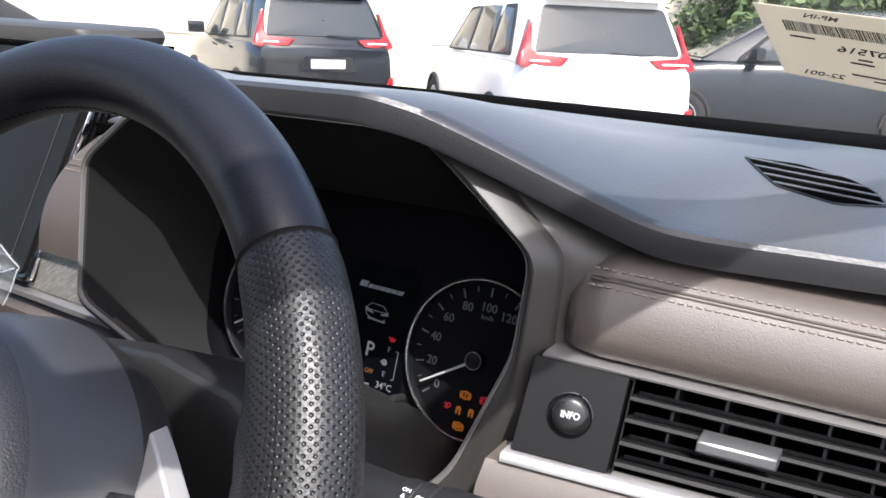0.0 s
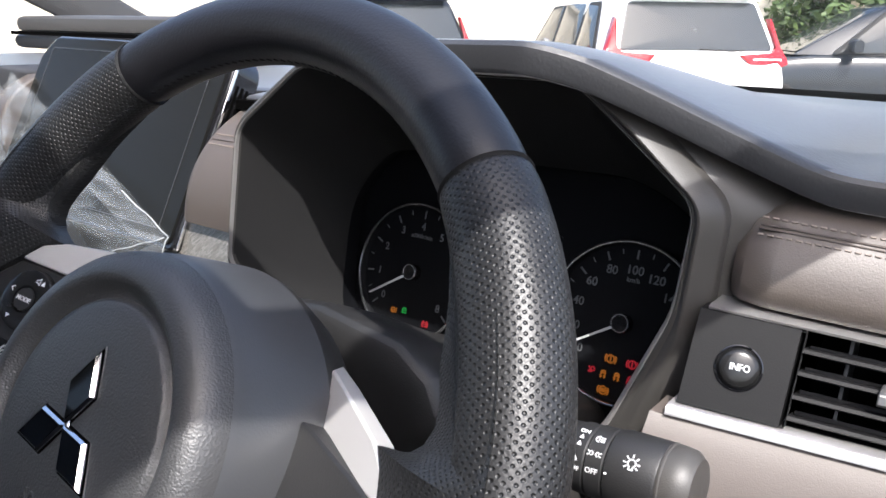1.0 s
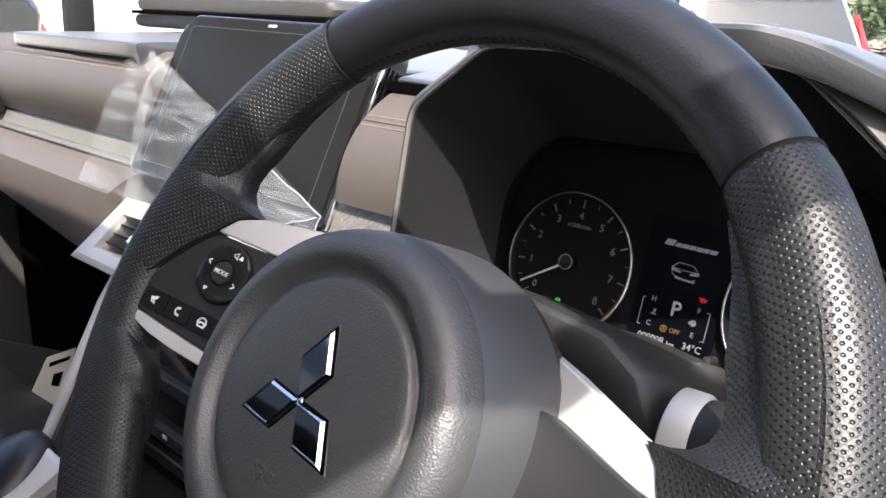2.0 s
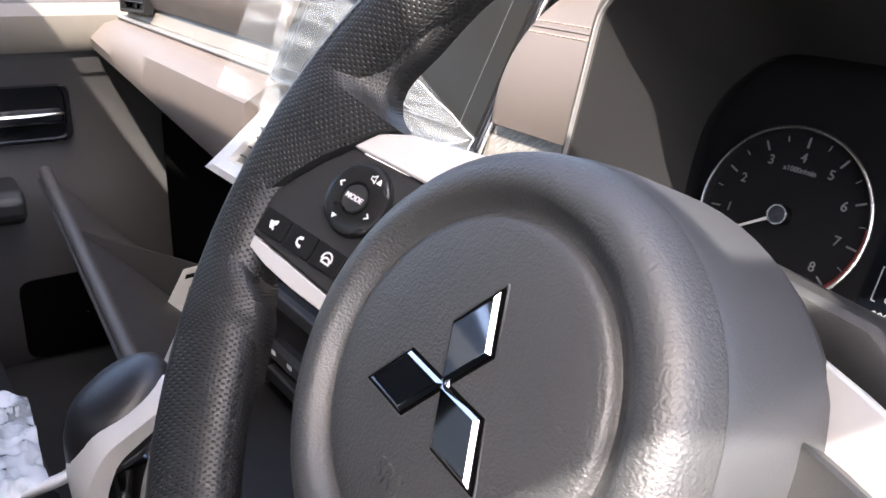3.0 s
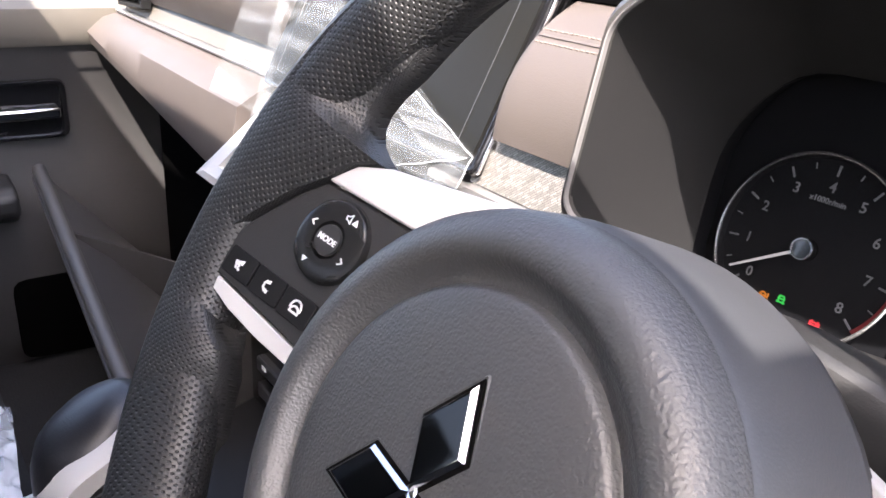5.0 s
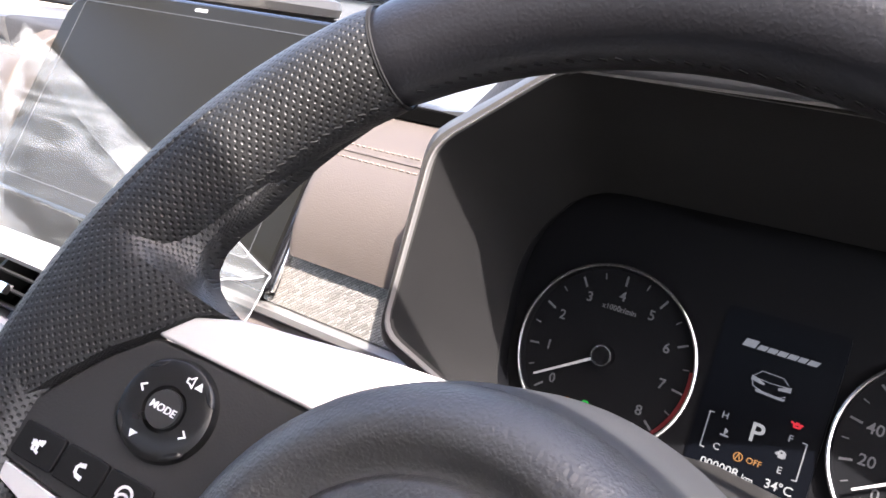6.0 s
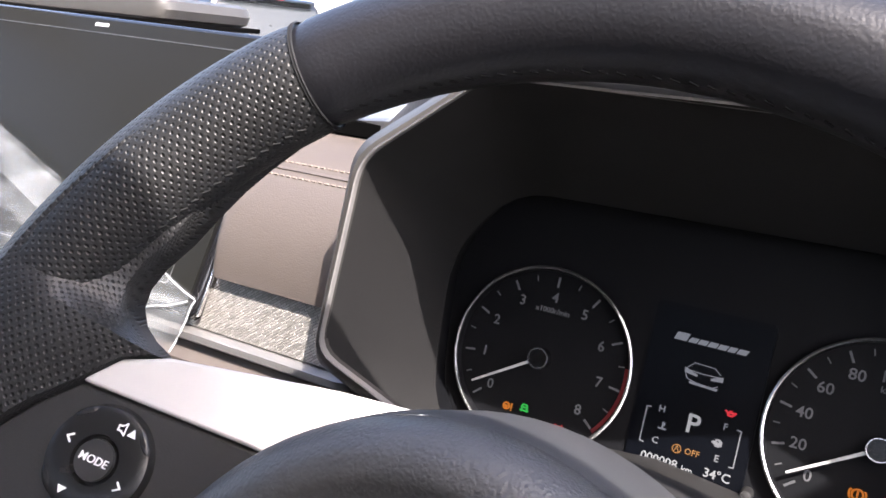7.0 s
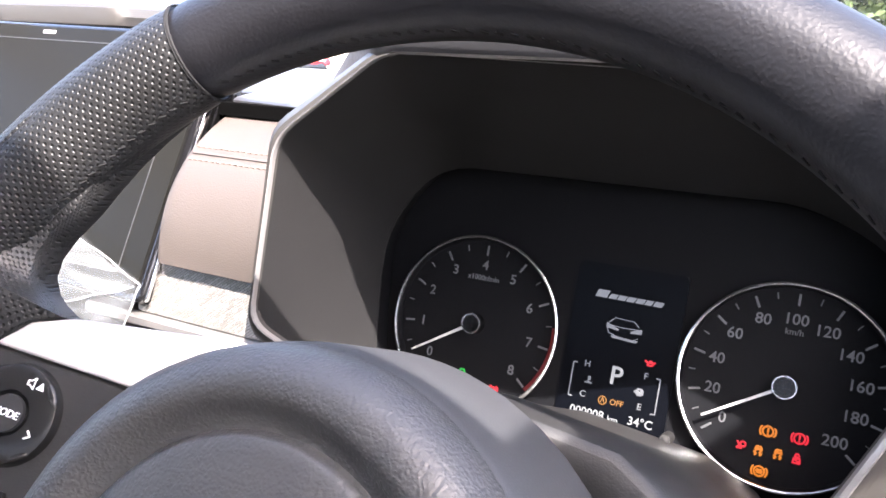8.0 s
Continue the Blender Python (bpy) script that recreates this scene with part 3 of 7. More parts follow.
    part("spoke_trim", plate(rounded(mirrored(leg, s), 0.004, 2), -0.030, -0.010), SILVER, wheel, "satin silver trim of the foot spoke", bevel=0.002)
part("foot_spoke", plate([(-0.042, -0.06), (-0.036, -0.155), (0.036, -0.155), (0.042, -0.06)], -0.030, -0.014), PLASTIC, wheel, bevel=0.002)

# switches on the spoke beside the passenger
MX, MY, MZ = -0.1145, 0.0085, 0.0
_sn = Vector((0.29, 0.10, 1)).normalized()
_sx = (Vector((1, 0, 0)) - _sn * _sn.x).normalized()
SWITCH_M = Matrix.Translation((MX, MY, spoke_h(-MX, MY))) @ Matrix((_sx, _sn.cross(_sx), _sn)).transposed().to_4x4() @ Matrix.Translation((-MX, -MY, 0))
dial = part("rocker_switch", turned([(0.0, MZ + 0.0030), (0.0061, MZ + 0.0030), (0.0063, MZ + 0.0014), (0.0067, MZ + 0.0014), (0.0071, MZ + 0.0034), (0.0125, MZ + 0.0036), (0.0150, MZ + 0.0026), (0.0160, MZ + 0.0002), (0.0164, MZ - 0.002)], 48, MX, MY), SATIN, wheel, "satin black round rocker switch")
dial.matrix_basis = SWITCH_M
part("mode_button", disc(MX, MY, 0.0060, MZ + 0.0026, MZ + 0.0040, 32, r2=0.0056), PLASTIC, dial)
SLANT = 5.5
lettering("word", "MODE", 0.0032, pose(MX, MY, MZ + 0.0041, 0, 0, SLANT), PRINT, dial, "white word", shear=0.1)
for k, ang in enumerate((45, 135, 225, 315)):
    a = radians(ang)
    bump_x, bump_y = MX + 0.0140 * math.cos(a), MY + 0.0140 * math.sin(a)
    bm = bmesh.new()
    bmesh.ops.create_uvsphere(bm, u_segments=20, v_segments=10, radius=0.0026)
    for v in bm.verts:
        r, s = v.co.x * 0.62, v.co.y * 1.9   # long along the rim, flat
        v.co = Vector((bump_x + r * math.cos(a) - s * math.sin(a), bump_y + r * math.sin(a) + s * math.cos(a), MZ + 0.0022 + v.co.z * 0.5 - 30 * s * s))
    part("finger_bump", bm, SATIN, dial)


def sign(name, strokes, mat, parent, z, width=0.0005, at=(0, 0), turn=0.0, scale=1.0):
    bm = bmesh.new()
    ca, sa = math.cos(radians(turn)), math.sin(radians(turn))
    for st in strokes:
        sprig([(at[0] + scale * (x * ca - y * sa), at[1] + scale * (x * sa + y * ca)) for x, y in st], width, z, bm)
    return part(name, bm, mat, parent, smooth=False)


mm = 0.001
sign("arrow", [[(-0.9 * mm, 0), (0.6 * mm, 1.2 * mm)], [(-0.9 * mm, 0), (0.6 * mm, -1.2 * mm)]], PRINT, dial, MZ + 0.0036, 0.0005, (MX - 0.0098, MY + 0.0022))
sign("arrow", [[(0.9 * mm, 0), (-0.6 * mm, 1.2 * mm)], [(0.9 * mm, 0), (-0.6 * mm, -1.2 * mm)]], PRINT, dial, MZ + 0.0036, 0.0005, (MX + 0.0102, MY - 0.0030))
part("arrow", plate([(MX + 0.0045, MY + 0.0098), (MX + 0.0073, MY + 0.0100), (MX + 0.0058, MY + 0.0122)], MZ + 0.0033, MZ + 0.0038), PRINT, dial, smooth=False)
part("arrow", plate([(MX - 0.0052, MY - 0.0098), (MX - 0.0024, MY - 0.0096), (MX - 0.0040, MY - 0.0118)][::-1], MZ + 0.0033, MZ + 0.0038), PRINT, dial, smooth=False)
sign("speaker_mark", [[(0, -0.7 * mm), (1.0 * mm, -0.7 * mm), (2.2 * mm, -1.7 * mm), (2.2 * mm, 1.7 * mm), (1.0 * mm, 0.7 * mm), (0, 0.7 * mm), (0, -0.7 * mm)]], PRINT, dial, MZ + 0.0034, 0.0004, (MX + 0.0012, MY + 0.0107), 8)
strip_a, strip_b = Vector((-0.1510, -0.0222)), Vector((-0.1015, -0.0170))
along = (strip_b - strip_a).normalized()
across = Vector((-along.y, along.x))
for k in range(3):
    c0 = strip_a + along * ((strip_b - strip_a).length * k / 3 + 0.0004)
    c1 = strip_a + along * ((strip_b - strip_a).length * (k + 1) / 3 - 0.0004)
    q = [tuple(c0 - across * 0.0053), tuple(c1 - across * 0.0053), tuple(c1 + across * 0.0053), tuple(c0 + across * 0.0053)]
    btn = part("call_button", plate(rounded(q, 0.0012, 3), MZ - 0.002, MZ + 0.0014), SLAT, wheel, bevel=0.0005)
    btn.matrix_basis = SWITCH_M
    c = (c0 + c1) / 2
    if k == 0:
        strokes = [[(a * mm, b * mm) for a, b in st] for st in (((-1.9, 0.7), (-1.1, 0.9), (-1.0, -0.3), (-1.8, 0.0)), ((-1.5, 0.4), (-1.0, -1.5)), ((0.0, 1.2), (-0.3, 0.2), (0.1, -0.3), (0.0, -1.4), (0.8, -1.7)), ((0.6, 1.5), (0.4, 0.6)), ((1.3, 1.8), (1.1, 0.5)))]
    elif k == 1:
        strokes = [[(a * mm, b * mm) for a, b in st] for st in (((0.8, 1.9), (-0.6, 1.5), (-1.3, 0.4), (-1.1, -0.8), (-0.2, -1.7), (1.2, -1.9)), ((0.9, 1.45), (-0.1, 1.15)), ((0.0, -1.3), (1.2, -1.45)))]
    else:
        strokes = [arc(0, 0.2 * mm, 2.3 * mm, 10, 170, 9), [(-2.3 * mm, 0.5 * mm), (-2.3 * mm, -0.4 * mm)], [(2.3 * mm, 0.5 * mm), (2.3 * mm, -0.4 * mm)], arc(0, -1.4 * mm, 1.9 * mm, 0, 180, 9), [(-1.9 * mm, -1.6 * mm), (1.9 * mm, -1.6 * mm)]]
    sign("call_mark", strokes, PRINT, btn, MZ + 0.0014, 0.0008, tuple(c), 6, 1.1)

# ---- steering column cover and the light switch stalk ----
column = thing("steering_column", pose(0, 0.10, 0.93), "black plastic steering column cover behind the wheel", "steering column")


def at_column(bm):
    bmesh.ops.translate(bm, verts=bm.verts, vec=(0, -0.10, -0.93))
    return bm


TOPS = [(0.102, 0.996, 0.070), (0.103, 1.006, 0.079), (0.107, 1.011, 0.085), (0.115, 1.011, 0.088), (0.150, 0.995, 0.094), (0.200, 0.968, 0.102), (0.262, 0.942, 0.108)]
rows = []
for y, top, half in TOPS:
    rows.append([(-half, y, 0.915), (-half, y, top - 0.060), (-half * 0.96, y, top - 0.040), (-half * 0.84, y, top - 0.016), (-half * 0.62, y, top - 0.003), (0, y, top + 0.004),
                 (half * 0.62, y, top - 0.003), (half * 0.84, y, top - 0.016), (half * 0.96, y, top - 0.040), (half, y, top - 0.060), (half, y, 0.915)])
part("upper_shell", at_column(loft(rows, caps=True)), PLASTIC, column, bevel=0.004)
rows = [[(-h, y, 0.914), (-h, y, 0.885), (-h * 0.7, y, 0.85), (h * 0.7, y, 0.85), (h, y, 0.885), (h, y, 0.914)] for y, h in ((0.104, 0.078), (0.110, 0.0860), (0.262, 0.106))]
part("lower_shell", at_column(loft(rows, caps=True)), BEZEL, column, "charcoal lower shell", bevel=0.004)

stalk_m = Matrix.Translation((0.0995, 0.108, 0.9830)) @ Matrix(((0, 0, 1, 0), (0, 1, 0.05, 0), (-1, 0, 0.09, 0), (0, 0, 0, 1)))
stalk = thing("light_switch_stalk", stalk_m, "black headlamp switch stalk with white signs on its knob", "switch stalk")


def stem(stations, n=32):
    """A round bar along the stalk: height along it, radius, and how far its middle stands off the knob's line."""
    return loft([[(ox + r * math.cos(2 * math.pi * k / n), oy + r * math.sin(2 * math.pi * k / n), h) for k in range(n)] for h, r, ox, oy in stations], close_v=True, caps=True)


part("collar", stem([(-0.0130, 0.0215, 0.0150, 0.010), (-0.0120, 0.0228, 0.0150, 0.010), (-0.0020, 0.0222, 0.0145, 0.010), (0.0005, 0.0205, 0.0140, 0.0095)]), SILVER, stalk, "satin silver collar")
part("boss", stem([(0.0000, 0.0198, 0.0140, 0.0095), (0.0120, 0.0190, 0.0110, 0.0080), (0.0280, 0.0165, 0.0060, 0.0040), (0.0420, 0.0140, 0.0015, 0.0010), (0.0500, 0.0136, 0.0, 0.0)]), PLASTIC, stalk, "tapered black stem")
part("fog_ring", turned([(0.0, 0.0495), (0.0138, 0.0500), (0.0142, 0.0510), (0.0142, 0.0565), (0.0136, 0.0572)], 36), PLASTIC, stalk)
part("mark_ring", turned([(0.0136, 0.0575), (0.0146, 0.0580), (0.0147, 0.0645), (0.0140, 0.0652)], 36), PLASTIC, stalk)
part("knob", turned([(0.0140, 0.0655), (0.0150, 0.0660), (0.0155, 0.0690), (0.0154, 0.0850), (0.0150, 0.0860)], 40), PLASTIC, stalk)
part("end_cap", turned([(0.0150, 0.0860), (0.0152, 0.0900), (0.0146, 0.0950), (0.0120, 0.0980), (0.0, 0.0985)], 40), BEZEL, stalk, "grey end cap")
part("cap_band", turned([(0.0151, 0.0862), (0.0155, 0.0866), (0.0155, 0.0874), (0.0151, 0.0878)], 40), BEZEL, stalk)


def on_knob(r, z, ang):
    """A pose on a round knob, its x along the stalk and z outward; ang from the side that faces the seat."""
    a = radians(ang)
    out = Vector((-math.sin(a), -math.cos(a), 0))
    xx = Vector((0, 0, 1))
    yy = out.cross(xx)
    return Matrix.Translation(out * r + Vector((0, 0, z))) @ Matrix((xx, yy, out)).transposed().to_4x4()


def knob_sign(name, strokes, r, z, ang, width=0.0005):
    ob = sign(name, strokes, PRINT, stalk, 0, width)
    ob.matrix_basis = on_knob(r, z, ang)
    return ob


ray_strokes = [arc(0, 0.4 * mm, 1.5 * mm, -60, 240, 14), [(-0.75 * mm, -0.9 * mm), (-0.75 * mm, -2.0 * mm), (0.75 * mm, -2.0 * mm), (0.75 * mm, -0.9 * mm)]]
for a in (-35, 0, 45, 90, 135, 180, 215):
    ray_strokes.append([(2.3 * mm * math.cos(radians(a)), 0.4 * mm + 2.3 * mm * math.sin(radians(a))), (3.2 * mm * math.cos(radians(a)), 0.4 * mm + 3.2 * mm * math.sin(radians(a)))])
knob_sign("lamp_sign", ray_strokes, 0.0156, 0.0765, 38)
knob_sign("beam_sign", [arc(-0.2 * mm, 0, 1.3 * mm, 90, 270, 8) + [(-0.2 * mm, 1.3 * mm)], [(-0.2 * mm, -1.3 * mm), (-0.2 * mm, 1.3 * mm)], [(0.5 * mm, 0.9 * mm), (2 * mm, 0.9 * mm)], [(0.5 * mm, 0), (2 * mm, 0)], [(0.5 * mm, -0.9 * mm), (2 * mm, -0.9 * mm)]], 0.0148, 0.0612, 62, 0.0004)
knob_sign("side_light_sign", [arc(-1.4 * mm, 0, 0.8 * mm, -90, 90, 6), arc(1.4 * mm, 0, 0.8 * mm, 90, 270, 6), [(-1.8 * mm, 0.3 * mm), (-2.8 * mm, 0.8 * mm)], [(-1.8 * mm, -0.3 * mm), (-2.8 * mm, -0.8 * mm)], [(1.8 * mm, 0.3 * mm), (2.8 * mm, 0.8 * mm)], [(1.8 * mm, -0.3 * mm), (2.8 * mm, -0.8 * mm)]], 0.0148, 0.0612, 38, 0.0004)
lettering("word", "OFF", 0.0030, on_knob(0.0148, 0.0612, 12), PRINT, stalk, depth=0.0001)
lettering("word", "ON", 0.0026, on_knob(0.0143, 0.0538, 72), PRINT, stalk, depth=0.0001)
lettering("word", "OFF", 0.0024, on_knob(0.0143, 0.0538, 8), PRINT, stalk, depth=0.0001)
for ang in (60, 48, 24):
    knob_sign("mark", [[(-0.7 * mm, -0.6 * mm), (0.7 * mm, -0.6 * mm), (0, 0.8 * mm), (-0.7 * mm, -0.6 * mm)]], 0.0143, 0.0538, ang, 0.0004)
knob_sign("dot", [[(-0.3 * mm, 0), (0.3 * mm, 0)]], 0.0152, 0.0672, 16, 0.0008)


# ---- instrument cluster: black hood with a charcoal bezel, two ringed dials and a display between ----
def root_part(name, bm, mat, root, parent=None, **more):
    """A part whose mesh is written in the world's metres."""
    bmesh.ops.transform(bm, matrix=BASES[root.name].inverted(), verts=bm.verts)
    return part(name, bm, mat, parent or root, **more)


BASES = {}


def base(name, m, label, category, **more):
    ob = thing(name, m, label, category, **more)
    BASES[ob.name] = m
    return ob


FACE_Y, FACE_Z, FACE_LEAN = 0.263, 0.970, 0.3
_k = math.hypot(1, FACE_LEAN)
face_m = Matrix(((1, 0, 0, 0), (0, FACE_LEAN / _k, -1 / _k, FACE_Y), (0, 1 / _k, FACE_LEAN / _k, FACE_Z), (0, 0, 0, 1)))
cluster = base("instrument_cluster", face_m, "black instrument cluster with two chrome-ringed dials and lit display", "instrument cluster")


def face_y(z):
    return FACE_Y + FACE_LEAN * (z - FACE_Z)


def bezel_y(x, z):
    return 0.180 + 0.15 * x


outer = rounded([(-0.079, 1.1345), (0.092, 1.1315), (0.121, 1.1160), (0.1645, 1.0730), (0.159, 0.985), (0.146, 0.930), (0.130, 0.910), (-0.045, 0.938), (-0.1500, 0.990), (-0.1350, 1.0935)], 0.010, 4)
inner = rounded([(-0.075, 1.1290), (0.087, 1.1260), (0.1135, 1.1033), (0.1490, 1.0715), (0.1435, 1.020), (0.1135, 0.948), (0.096, 0.926), (-0.040, 0.950), (-0.1410, 0.9990), (-0.1265, 1.0890)], 0.010, 4)
arch = rounded([(-0.102, 1.0665), (0.088, 1.0680), (0.120, 1.0560), (0.1500, 1.0300), (0.1520, 0.990), (0.1400, 0.945), (0.110, 0.905), (-0.050, 0.905), (-0.1210, 0.945), (-0.1300, 1.0260)], 0.022, 4)


def clamp(v):
    return min(1.0, max(0.0, v))


def chamfer(x, t):
    """How far the face falls back towards the hood beside the vent."""
    return 0.008 * clamp(x / 0.08) * clamp((0.36 - t) / 0.36)


def ring_at(t, shift=0.0):
    """A line round the bezel: t from its inner to its outer edge."""
    pts = [(a[0] + (b[0] - a[0]) * t, a[1] + (b[1] - a[1]) * t) for a, b in zip(inner, outer)]
    return [(x, bezel_y(x, z) + shift + chamfer(x, t), z) for x, z in pts]


def flared(out, back, drop, plain_back):
    """The bezel's outer side: a panel that spreads under the lip beside the vent, a plain wall elsewhere."""
    row = []
    for x, z in outer:
        k = clamp((x - 0.07) / 0.03) * clamp((z - 0.955) / 0.03)
        y = bezel_y(x, z) + (0.018 if z <= 1.0 and x <= 0.09 else plain_back)
        row.append((x + out * k, y + (bezel_y(x, z) + back - y) * k, z - drop * k))
    return row


rows = [flared(0.034, 0.065, 0.010, 0.110), flared(0.020, 0.034, 0.004, 0.060), flared(0.008, 0.0185, 0.001, 0.030), ring_at(1.0, 0.0140), ring_at(0.98, 0.0095), ring_at(0.94, 0.0066), ring_at(0.42, 0.0002), ring_at(0.34, 0.0), ring_at(0.20, -0.0001),
        ring_at(0.15, -0.0013), ring_at(0.08, -0.0018), ring_at(0.02, -0.0012), ring_at(0.0, 0.0006), ring_at(-0.02, 0.0030)]
root_part("bezel", loft(rows, close_v=True), BEZEL, cluster, label="charcoal satin bezel")
# added pale ring: the rounded edge's highlight as a part of its own
root_part("edge_highlight", loft([ring_at(0.10, -0.0015), ring_at(0.07, -0.0022), ring_at(0.01, -0.0018), ring_at(-0.01, 0.0006)], close_v=True), HIGHLIGHT_EDGE, cluster, label="thin pale line painting the edge's highlight")
rows = []
for k in range(7):
    t = k / 6
    row = []
    for a, b in zip(inner, arch):
        low = min(1.0, max(0.0, (1.012 - a[1]) / 0.02))   # the floor drops away behind the edge, the walls run in slowly
        g, h = t ** 0.85, t ** (0.85 - 0.5 * low)
        row.append((a[0] + (b[0] - a[0]) * g, bezel_y(*a) + 0.0015 + chamfer(a[0], 0) * (1 - t) + (face_y(b[1]) - 0.018 - bezel_y(*a)) * t, a[1] + (b[1] - a[1]) * h + 0.004 * math.sin(math.pi * t) * (1 - low)))
    rows.append(row)
root_part("hood_wall", loft(rows, close_v=True), HOOD, cluster, label="black inner wall of the hood")
rows = [[(x * g, face_y(z) - d, 1.0 + (z - 1.0) * g) for x, z in arch] for g, d in ((1.0, 0.0182), (1.004, 0.0178), (1.012, 0.0160), (1.02, 0.001))]
root_part("mask_edge", loft(rows, close_v=True), DIAL, cluster, label="matt black arched edge of the dial recess")
part("face_plate", plate([(-0.160, -0.075), (0.160, -0.075), (0.160, 0.13), (-0.160, 0.13)], -0.006, -0.001), DIAL, cluster, "matt black face")

RED = material("red_print", (0.10, 0.008, 0.010), rough=0.6, vary=0, emission=(1, 0.05, 0.06), glow=0.006)
WARN_RED = material("red_warning_light", (0.12, 0.01, 0.01), rough=0.5, vary=0, emission=(1.0, 0.03, 0.06), glow=0.09)
WARN_ORANGE = material("orange_warning_light", (0.12, 0.05, 0.01), rough=0.5, vary=0, emission=(1.0, 0.30, 0.02), glow=0.08)
DIM_ORANGE = material("dim_orange_display_light", (0.08, 0.04, 0.01), rough=0.5, vary=0, emission=(1.0, 0.42, 0.08), glow=0.035)
WARN_GREEN = material("green_warning_light", (0.02, 0.35, 0.05), rough=0.5, vary=0, emission=(0.03, 0.8, 0.12), glow=0.05)
LIT_WHITE = material("white_display_light", (0.1, 0.1, 0.1), rough=0.5, vary=0, emission=(0.9, 0.97, 1.0), glow=0.050)
LIT_DIM = material("dim_white_display_light", (0.08, 0.08, 0.08), rough=0.5, vary=0, emission=(0.75, 0.85, 1.0), glow=0.03)
DISPLAY = material("black_display_glass", (0.002, 0.0025, 0.004), rough=0.3, vary=0, spec=0.1)
NEEDLE = material("white_needle", (0.45, 0.45, 0.45), rough=0.5, vary=0, emission=(0.9, 0.95, 1), glow=0.010)
START, SWEEP = 220.0, -260.0


def gauge(name, cx, cy, labels, minor, unit, unit_up):
    g = part(name, turned([(0.0, 0.0), (0.0475, 0.0), (0.0485, 0.0030), (0.0500, 0.0045)], 72, cx, cy), DIAL, cluster, "round black dial")
    part("chrome_ring", ring(cx, cy, 0.0492, 0.0011, 0.0050, 80, 8), RING_METAL, g, "thin chrome ring")
    n = len(labels) - 1
    for k, word in enumerate(labels):
        a = radians(START + SWEEP * k / n)
        part("tick", sprig([(cx + 0.0395 * math.cos(a), cy + 0.0395 * math.sin(a)), (cx + 0.0445 * math.cos(a), cy + 0.0445 * math.sin(a))], 0.0011, 0.0004), DIALPRINT, g, smooth=False)
        rr = 0.0333 if len(word) < 3 else 0.0322
        lettering("numeral", word, 0.0076, pose(cx + rr * math.cos(a), cy + rr * math.sin(a), 0.0004), DIALPRINT, g, depth=0.0001)
    bm = bmesh.new()
    total = n * minor
    for k in range(total + 1):
        if k % minor:
            a = radians(START + SWEEP * k / total)
            long = 0.0420
            sprig([(cx + long * math.cos(a), cy + long * math.sin(a)), (cx + 0.0448 * math.cos(a), cy + 0.0448 * math.sin(a))], 0.0006, 0.0003, bm)
    tagged(part("fine_ticks", bm, DIALPRINT, g, smooth=False), kind="stuff")
    lettering("unit", unit, 0.0042, pose(cx, cy + unit_up, 0.0004), DIALPRINT, g, depth=0.0001)
    a = radians(START - 8)
    nd = part("needle", plate([(cx + 0.006 * math.cos(a + 0.12), cy + 0.006 * math.sin(a + 0.12)), (cx + 0.041 * math.cos(a + 0.012), cy + 0.041 * math.sin(a + 0.012)), (cx + 0.041 * math.cos(a - 0.012), cy + 0.041 * math.sin(a - 0.012)), (cx + 0.006 * math.cos(a - 0.12), cy + 0.006 * math.sin(a - 0.12))], 0.0045, 0.0058), NEEDLE, g, "white needle", smooth=False)
    part("needle_cap", turned([(0.0, 0.0078), (0.0048, 0.0078), (0.0056, 0.0070), (0.0058, 0.0010)], 32, cx, cy), PIANO, g, "black needle cap")
    part("cap_ring", ring(cx, cy, 0.0053, 0.0005, 0.0078, 32, 6), RING_METAL, g)
    return g


T_X, T_Y, S_X, S_Y = -0.0705, 0.0108, 0.0930, 0.0124
tacho = gauge("tachometer", T_X, T_Y, [str(k) for k in range(9)], 2, "x1000r/min", 0.0262)
speedo = gauge("speedometer", S_X, S_Y, [str(k) for k in range(0, 201, 20)], 2, "km/h", 0.0262)
part("red_zone", sprig(arc(T_X, T_Y, 0.0462, START + SWEEP * 6.55 / 8, START + SWEEP, 16), 0.0018, 0.0003), RED, tacho, "red zone", smooth=False)


def rect(cx, cy, w, h):
    return [(cx - w / 2, cy - h / 2), (cx + w / 2, cy - h / 2), (cx + w / 2, cy + h / 2), (cx - w / 2, cy + h / 2)]


